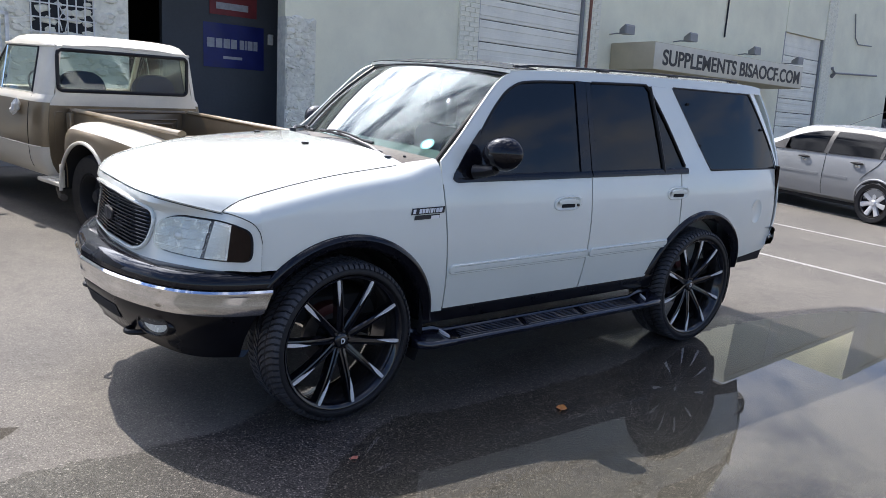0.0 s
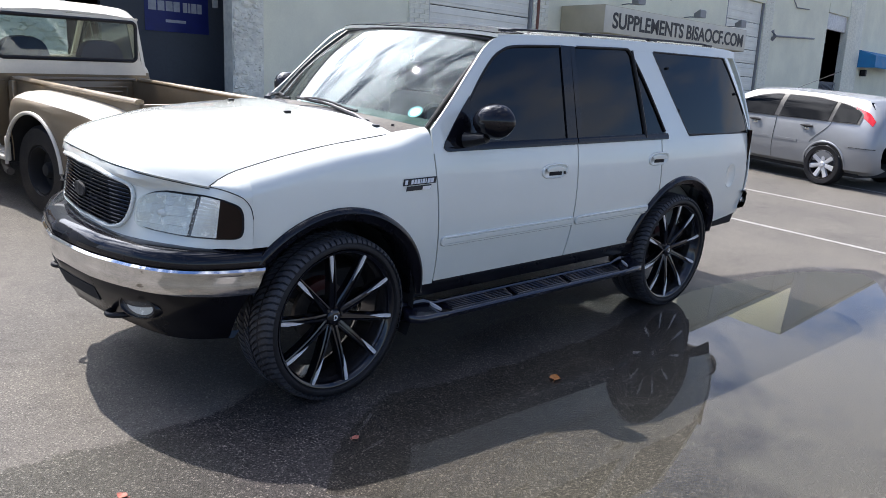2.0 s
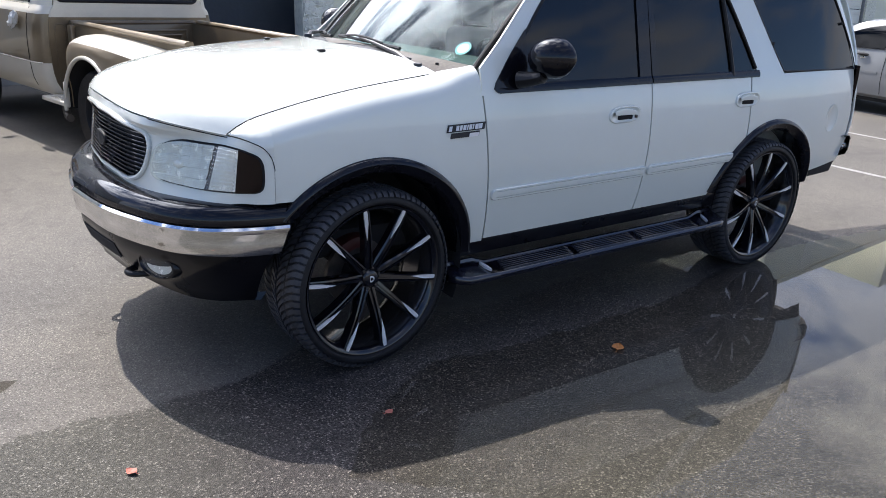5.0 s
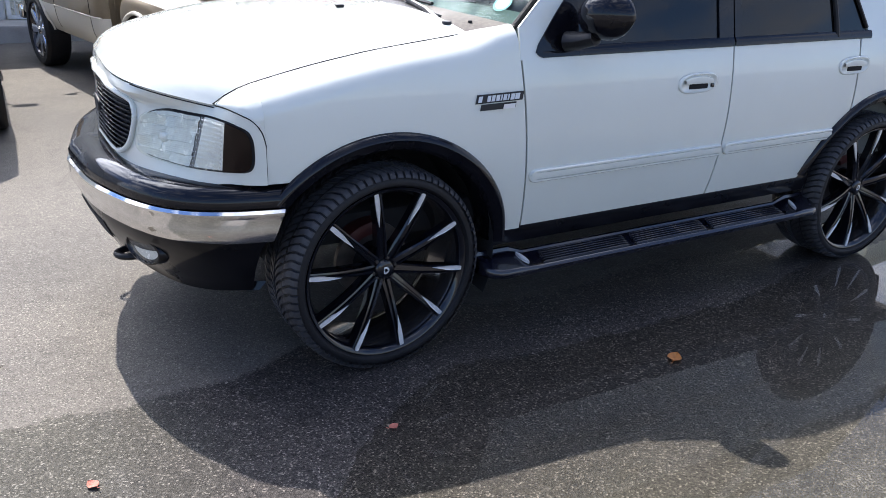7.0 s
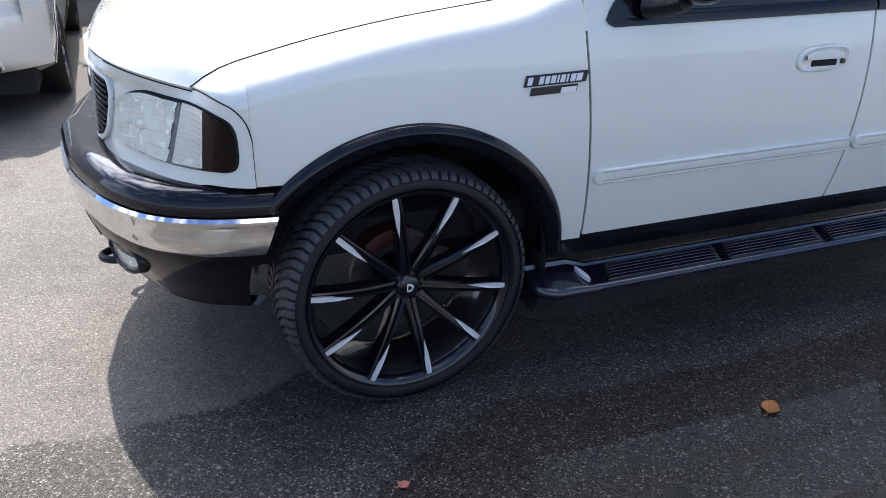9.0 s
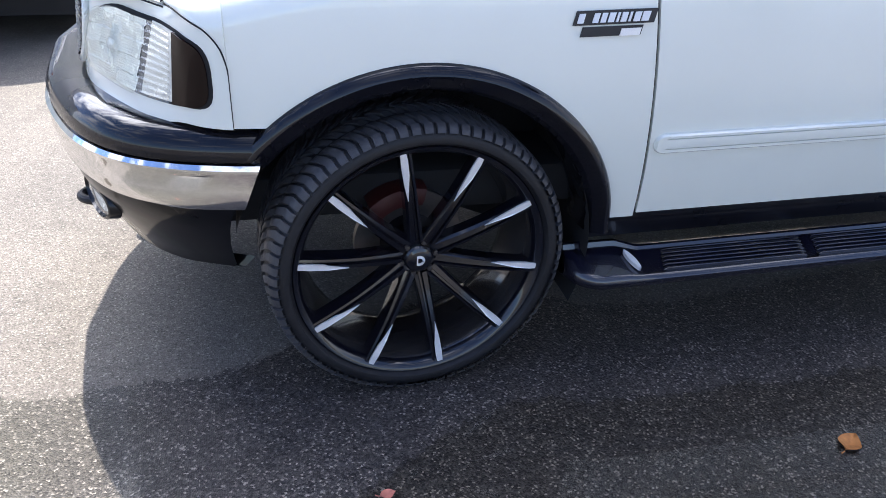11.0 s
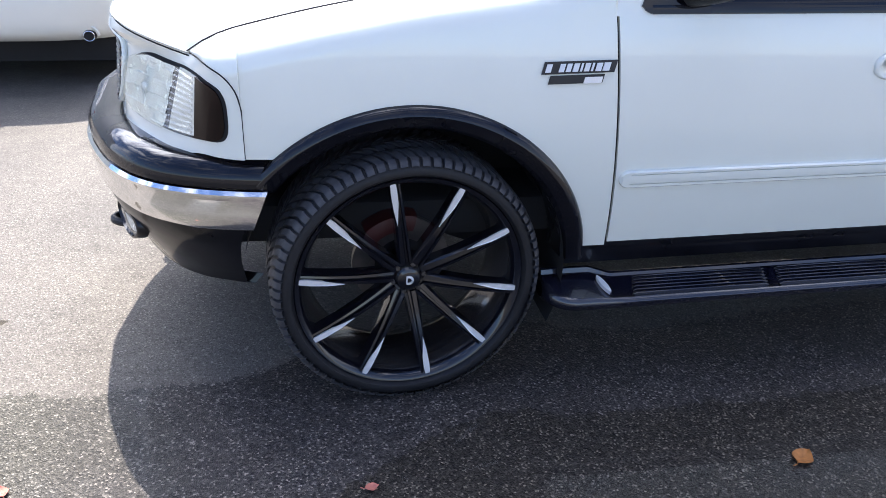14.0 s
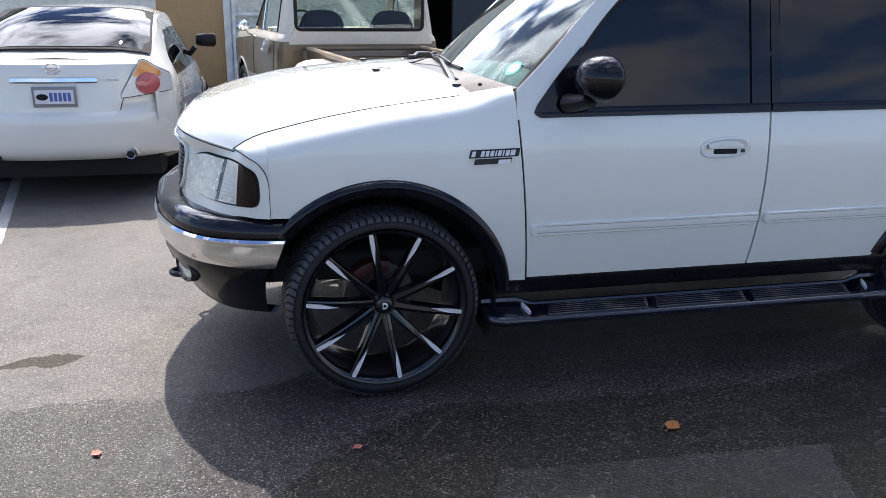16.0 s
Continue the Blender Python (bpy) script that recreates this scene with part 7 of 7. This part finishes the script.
        win = part("side_window", thick(loft([[Vector((C + out * (up(z) - 0.012), u, z)) for z in span(1.225, lerp(1.675, 1.26, smoothstep(2.18, 2.62, u)), 5)] for u in span(1.43, 2.60, 16)]), 0.004), CAR_GLASS, cab, "clear side window")
        part("window_rubber", tube([Vector((C + out * up(z), 1.435, z)) for z in span(1.23, 1.67, 5)] + [Vector((C + out * up(1.67), u, 1.67)) for u in span(1.45, 2.17, 6)] + [Vector((C + out * up(z), lerp(2.20, 2.60, k), z)) for k in span(0, 1, 6) for z in [lerp(1.67, 1.26, k)]], 0.012, 6), BLACK_PLASTIC, win)
        part("vent_post", tube([Vector((C + out * up(z), 2.20, z)) for z in span(1.23, 1.66, 4)], 0.010, 6), CHROME, win)
        part("belt_trim", tube([skin(u, 1.222) + Vector((-out * 0.012, 0, 0.004)) for u in span(1.44, 2.58, 10)], 0.008, 6), CHROME, cab)
        mir = part("wing_mirror", tube([skin(2.42, 1.14), skin(2.44, 1.16) + Vector((out * 0.09, 0, 0.02)), skin(2.44, 1.16) + Vector((out * 0.12, 0, 0.08))], 0.009, 6), CHROME, cab, "chrome door mirror")
        part("mirror_head", spun([(0.0, -0.015), (0.05, -0.01), (0.06, 0.005), (0.04, 0.02), (0.0, 0.025)], 18), CHROME, mir).location = skin(2.44, 1.16) + Vector((out * 0.13, 0, 0.10))
        part("door_handle", tube([skin(1.56, 1.05) + Vector((out * 0.01, 0, 0)), skin(1.60, 1.05) + Vector((out * 0.03, 0, 0)), skin(1.68, 1.05) + Vector((out * 0.03, 0, 0)), skin(1.72, 1.05) + Vector((out * 0.01, 0, 0))], 0.010, 6), CHROME, cab)
        lip = [Vector((C + out * (flank_x(min(1.0, max(0.46, 0.40 + 0.452 * math.cos(q)))) + 0.004), 3.3 + 0.452 * math.sin(q), 0.40 + 0.452 * math.cos(q))) for q in span(-1.5, 1.5, 26)]
        part("arch_lip", tube(lip, 0.014, 8), CREAM_PAINT, cab)
        part("wheel_well", loft([[Vector((C + out * xx, 3.3 + 0.46 * math.sin(q), 0.40 + 0.46 * math.cos(q))) for xx in (0.885, 0.55)] + [Vector((C + out * 0.55, 3.3, 0.40))] for q in span(-1.6, 1.6, 20)]), GAP, cab)
        road_wheel(car, C + out * 0.905, 3.3, 0.38, 0.24, 0.29, CHROME, 8, out)
        # step-side rear fender: long, flat on top, with a round opening
        crest = curve([(-0.98, 0.70), (-0.93, 0.86), (-0.82, 0.95), (-0.5, 0.995), (0.1, 1.025), (0.42, 1.03), (0.54, 1.005), (0.615, 0.93), (0.65, 0.80)])
        low = lambda y: max(0.40, 0.40 + math.sqrt(max(0.0, 0.47 ** 2 - (y - 0.16) ** 2))) if abs(y - 0.16) < 0.47 else 0.40
        top_rows, side_rows = [], []
        for y in [-0.98, -0.96, -0.93, -0.88] + span(-0.82, 0.54, 26) + [0.565, 0.59, 0.615, 0.632, 0.65]:
            t, lo = crest(y), low(y)
            e = 0.06 * smoothstep(0.52, 0.65, y) + 0.06 * smoothstep(-0.85, -0.98, y)
            top_rows.append([Vector((C + out * (x - e * k), y, t - d)) for x, d, k in ((0.62, 0.0, 0), (0.72, 0.002, 0), (0.80, 0.012, 0.3), (0.86, 0.034, 0.6), (0.895, 0.065, 1))])
            a0 = t - 0.065
            side_rows.append([Vector((C + out * (x - e), y, lerp(a0, min(lo, a0 - 0.01), k))) for x, k in ((0.895, 0.0), (0.914, 0.12), (0.926, 0.3), (0.93, 0.55), (0.93, 0.8), (0.928, 1.0))])
        fender = part("rear_fender", thick(loft(side_rows), 0.008), GOLD_PAINT, car, "faded gold step-side rear fender")
        part("fender_top", thick(loft(top_rows), 0.008), CREAM_PAINT, fender, "cream fender top")
        lip = [Vector((C + out * 0.935, 0.16 + 0.465 * math.sin(q), 0.40 + 0.465 * math.cos(q))) for q in span(-1.62, 1.62, 30)]
        part("fender_lip", tube(lip, 0.017, 8), CREAM_PAINT, fender)
        part("fender_skirt", box(C + (out * 0.90 if out > 0 else -0.935), C + (0.935 if out > 0 else -0.90), 0.60, 0.655, 0.40, 0.62, 0.012), CREAM_PAINT, fender)
        part("wheel_well", loft([[Vector((C + out * xx, 0.16 + 0.475 * math.sin(q), 0.40 + 0.475 * math.cos(q))) for xx in (0.915, 0.63)] + [Vector((C + out * 0.63, 0.16, 0.40))] for q in span(-1.6, 1.6, 20)]), GAP, fender)
        step = part("step", box(C + (out * 0.62 if out > 0 else -0.935), C + (0.935 if out > 0 else -0.62), 0.655, 1.15, 0.40, 0.44, 0.012), CREAM_PAINT, car, "cream side step")
        for k in range(4):
            part("step_rib", box(C + out * 0.78 - 0.12, C + out * 0.78 + 0.12, 0.72 + 0.1 * k, 0.74 + 0.1 * k, 0.438, 0.447, 0.003, 1), CREAM_PAINT, step)
        road_wheel(car, C + out * 0.875, 0.16, 0.38, 0.22, 0.21, GAP, 0, out)
        # bed side with a rolled top rail, stake pocket and a dark slot to the cab
        x0, x1 = sorted((C + out * 0.59, C + out * 0.62))
        part("bed_side", box(x0, x1, -0.92, 1.13, 0.52, 1.07, 0.006), GOLD_PAINT, car, "gold bed side")
        part("bed_rail", tube([(C + out * 0.612, y, lerp(1.055, 1.085, (y + 0.92) / 2.05)) for y in span(-0.92, 1.00, 8)], 0.040, 12, flat=0.62), GOLD_PAINT, car, "gold rolled bed rail")
        part("stake_post", box(C + out * 0.635 - 0.03, C + out * 0.635 + 0.03, 1.02, 1.10, 0.52, 1.06, 0.014), GOLD_PAINT, car)
        loop = [Vector((C + out * 0.70 + 0.05 * math.copysign(abs(math.cos(q)) ** 0.35, math.cos(q)), 1.158, 0.80 + 0.26 * math.copysign(abs(math.sin(q)) ** 0.35, math.sin(q)))) for q in span(0, 2 * math.pi, 32)[:-1]]
        part("cab_rib", tube(loop, 0.007, 6, closed=True), GOLD_PAINT, cab)
    # back wall of the cab, round the rear window
    w0, w1, z0, z1 = -0.705, 0.675, 1.265, 1.655
    wide = lambda z: (flank_x(z) if z < 1.22 else lerp(0.835, 0.752, (z - 1.22) / 0.46)) - 0.098

    def back_strip(za, zb, xa, xb, n=8):
        return thick(loft([[Vector((C + lerp(xa(z), xb(z), k / 14), 1.165, z)) for k in range(15)] for z in span(za, zb, n)]), 0.01)
    left, right = (lambda z: -wide(z)), (lambda z: wide(z))
    part("back_lower", back_strip(0.46, 1.12, left, right), GOLD_PAINT, cab, "gold lower back of the cab")
    part("back_belt", back_strip(1.12, z0, left, right), CREAM_PAINT, cab)
    part("back_left", back_strip(z0, z1, left, lambda z: w0), CREAM_PAINT, cab)
    part("back_right", back_strip(z0, z1, lambda z: w1, right), CREAM_PAINT, cab)
    part("back_upper", back_strip(z1, 1.70, left, right), CREAM_PAINT, cab)
    rows = []
    for u in [1.165, 1.18, 1.21, 1.26, 1.34] + span(1.45, 2.15, 8) + [2.20, 2.25, 2.28]:
        drop = 0.085 * smoothstep(1.34, 1.165, u) ** 1.5 + 0.06 * smoothstep(2.05, 2.28, u) ** 1.5
        k = 1 - 0.12 * smoothstep(1.30, 1.165, u)
        half = [(0.755, 1.69), (0.735, 1.73), (0.69, 1.765), (0.60, 1.788), (0.40, 1.803), (0.2, 1.808), (0.0, 1.81)]
        half = [(x * k, max(1.69, z - drop)) for x, z in half]
        rows.append([Vector((C - x, u, z)) for x, z in half] + [Vector((C + x, u, z)) for x, z in reversed(half[:-1])])
    part("roof", thick(loft(rows), 0.02), CREAM_PAINT, cab, "cream cab roof")
    ring = []
    for cx, cz, q0 in ((w1 - 0.05, z1 - 0.05, 0), (w0 + 0.05, z1 - 0.05, 90), (w0 + 0.05, z0 + 0.05, 180), (w1 - 0.05, z0 + 0.05, 270)):
        ring += [Vector((C + cx + 0.05 * math.cos(radians(q)), 1.158, cz + 0.05 * math.sin(radians(q)))) for q in span(q0, q0 + 90, 6)]
    part("window_rubber", tube(ring, 0.019, 8, closed=True), BLACK_PLASTIC, cab, "black window rubber")
    part("rear_window", box(C + w0, C + w1, 1.160, 1.165, z0, z1), CAR_GLASS, cab, "clear rear window", smooth=False)
    part("windscreen", thick(loft([[Vector((C + s * lerp(0.79, 0.69, t), lerp(2.68, 2.25, t) + 0.05 * (1 - s * s), lerp(1.23, 1.70, t))) for s in span(-1, 1, 10)] for t in span(0, 1, 6)]), 0.004), CAR_GLASS, cab, "clear windscreen")
    rows = [[Vector((C + s * (0.83 - nose_in(u)), u, hood_top(u) + 0.03 * (1 - s ** 4))) for s in span(-1, 1, 12)] for u in span(2.62, 4.05, 12)]
    part("hood", thick(loft(rows), 0.01), CREAM_PAINT, cab, "cream hood")
    part("nose", box(C - 0.80, C + 0.80, 4.0, 4.06, 0.50, 1.05, 0.02), CREAM_PAINT, cab)
    part("front_bumper", box(C - 0.86, C + 0.86, 4.08, 4.2, 0.42, 0.58, 0.03), CHROME, car)
    part("dashboard", box(C - 0.78, C + 0.78, 2.38, 2.66, 0.85, 1.25, 0.05, 3), GOLD_PAINT, cab, "gold dashboard")
    for x in (C - 0.38, C + 0.40):
        rows = []
        for t, w, h in ((0.0, 0.90, 0.0), (0.04, 0.98, 0.0), (0.5, 1.0, 0.0), (0.95, 0.96, 0.0), (1.0, 0.80, 0.0)):
            rows.append([Vector((x + 0.25 * w * math.copysign(abs(math.cos(q)) ** 0.6, math.cos(q)), 1.32 + 0.13 * t, 1.06 + 0.40 * w * math.copysign(abs(math.sin(q)) ** 0.6, math.sin(q)))) for q in span(0, 2 * math.pi, 24)[:-1]])
        part("seat", loft(rows, close=True, caps=True), SEAT_BLUE, cab, "dark blue seat back")
    wheel = part("steering_wheel", tube([Vector((0.19 * math.cos(q), 0, 0.19 * math.sin(q))) for q in span(0, 2 * math.pi, 24)[:-1]], 0.012, 6, closed=True), GAP, cab)
    wheel.matrix_local = pose(C - 0.38, 2.18, 1.28, -35, 0, 0)
    # bed
    part("bed_floor", box(C - 0.60, C + 0.60, -0.92, 1.13, 0.56, 0.60), GOLD_PAINT, car)
    head = part("bed_front", box(C - 0.60, C + 0.60, 1.10, 1.14, 0.60, 1.06, 0.006), GOLD_PAINT, car, "gold front board of the bed")
    for w, h, y in ((0.52, 0.17, 1.092), (0.46, 0.125, 1.084)):
        loop = [Vector((C + w * sx, y, 0.83 + h * sz)) for sx, sz in ((-1, -1), (1, -1), (1, 1), (-1, 1))]
        part("pressed_rib", tube([a.lerp(b, k / 6) for a, b in zip(loop, loop[1:] + loop[:1]) for k in range(6)], 0.010, 6, closed=True), GOLD_PAINT, head)
    part("front_rail", tube([(C + s * 0.62, 1.12, 1.075) for s in span(-1, 1, 6)], 0.030, 10, flat=0.7), GOLD_PAINT, head)
    part("tailgate", box(C - 0.60, C + 0.60, -0.95, -0.91, 0.52, 1.04, 0.01), GOLD_PAINT, car, "gold tailgate")
    part("rear_bumper", box(C - 0.80, C + 0.80, -1.10, -1.0, 0.40, 0.54, 0.03), CREAM_PAINT, car)
    rows = []
    for k in range(7):
        r = (0.0, 0.7, 1.0, 0.95, 1.1, 0.8, 0.0)[k]
        rows.append([Vector((-0.075 + 0.034 * r * math.cos(q) * (1 + 0.35 * math.sin(3 * q + k)), 1.55 + 0.055 * r * math.sin(q) + 0.02 * k, lerp(1.15, 0.99, k / 6) + 0.012 * math.sin(5 * q + k))) for q in span(0, 2 * math.pi, 14)[:-1]])
    part("rag", loft(rows, close=True), RAG, car, "crumpled white rag on the door handle")
    part("exhaust", tube([(0.05, 0.95, 0.34), (-0.03, 0.72, 0.31), (-0.06, 0.60, 0.31)], 0.032, 12), DISC, car)
    part("frame_rail", box(C - 0.45, C + 0.45, -0.9, 3.8, 0.36, 0.50), GAP, car)
    return car


build_pickup()


# ---- small things on the ground ----
def fallen_leaf(x, y, size, turn, mat, label):
    """A curled leaf with a midrib fold and a stalk."""
    leaf = root("fallen_leaf", label, "leaf", SLOPE @ pose(x, y, 0.008, 0, 0, turn), group="fallen leaves")
    rows = []
    for t in span(0, 1, 10):
        w = 0.42 * math.sin(math.pi * min(1.0, t * 1.02)) ** 0.8 * (1 - 0.25 * t) + 0.01
        rows.append([Vector(((t - 0.5) * size, s * w * size, size * (0.10 * abs(s) + 0.16 * (t - 0.5) ** 2 + 0.03 * math.sin(9 * t + s)))) for s in span(-1, 1, 6)])
    part("blade", thick(loft(rows), 0.0012), mat, leaf)
    part("stalk", tube([(-0.5 * size, 0, 0.03 * size), (-0.8 * size, 0.03 * size, 0.01)], 0.0016, 5), mat, leaf)
    return leaf


PINK_LEAF = material("pink_leaf", (0.42, 0.14, 0.10), 0.7, grain=0.2, scale=60)
fallen_leaf(1.180, -0.520, 0.085, 35, LEAF_ORANGE, "curled orange dry leaf on the wet asphalt")
fallen_leaf(-0.165, -0.458, 0.042, 10, PINK_LEAF, "small reddish dry leaf on the wet asphalt")
fallen_leaf(-1.188, -0.335, 0.05, 120, PINK_LEAF, "small pale reddish leaf on the damp asphalt")


# ---- painted bricks of the piers ----
def brick_mesh(length, height):
    bm = box(0.0, length, -0.018, 0.004, 0.0, height, 0.006, 1)
    bmesh.ops.recalc_face_normals(bm, faces=bm.faces)
    me = bpy.data.meshes.new("brick")
    bm.to_mesh(me)
    bm.free()
    me.materials.append(BRICK_PAINT)
    return me


def lay_bricks(pier_name, u0, u1, z0, z1, n0):
    """Running bond on the face of a pier: whole and half bricks on shared meshes."""
    pier = bpy.data.objects[pier_name]
    course, joint = 0.118, 0.012
    wide = (u1 - u0 + joint) / 2
    whole, part_brick = brick_mesh(wide - joint, course - joint), brick_mesh(wide / 2 - joint, course - joint)
    z, k = z0, 0
    while z + course < z1:
        laid = ((u0, whole), (u0 + wide, whole)) if k % 2 else ((u0, part_brick), (u0 + wide / 2, whole), (u0 + 1.5 * wide, part_brick))
        for u, me in laid:
            b = new("brick", me)
            b.parent = pier
            b.location = (u, n0 - random.uniform(0.0, 0.006), z)
        z += course
        k += 1


lay_bricks("wall_brick", 10.93, 11.59, 0.6, 6.5, -0.03)
lay_bricks("wall_brick_2", 15.79, 16.44, 0.6, 6.5, -0.03)
lay_bricks("wall_brick_3", 31.51, 32.39, 0.6, 7.0, -0.03)
lay_bricks("wall_brick_4", 42.01, 43.2, 0.6, 6.0, -0.03)
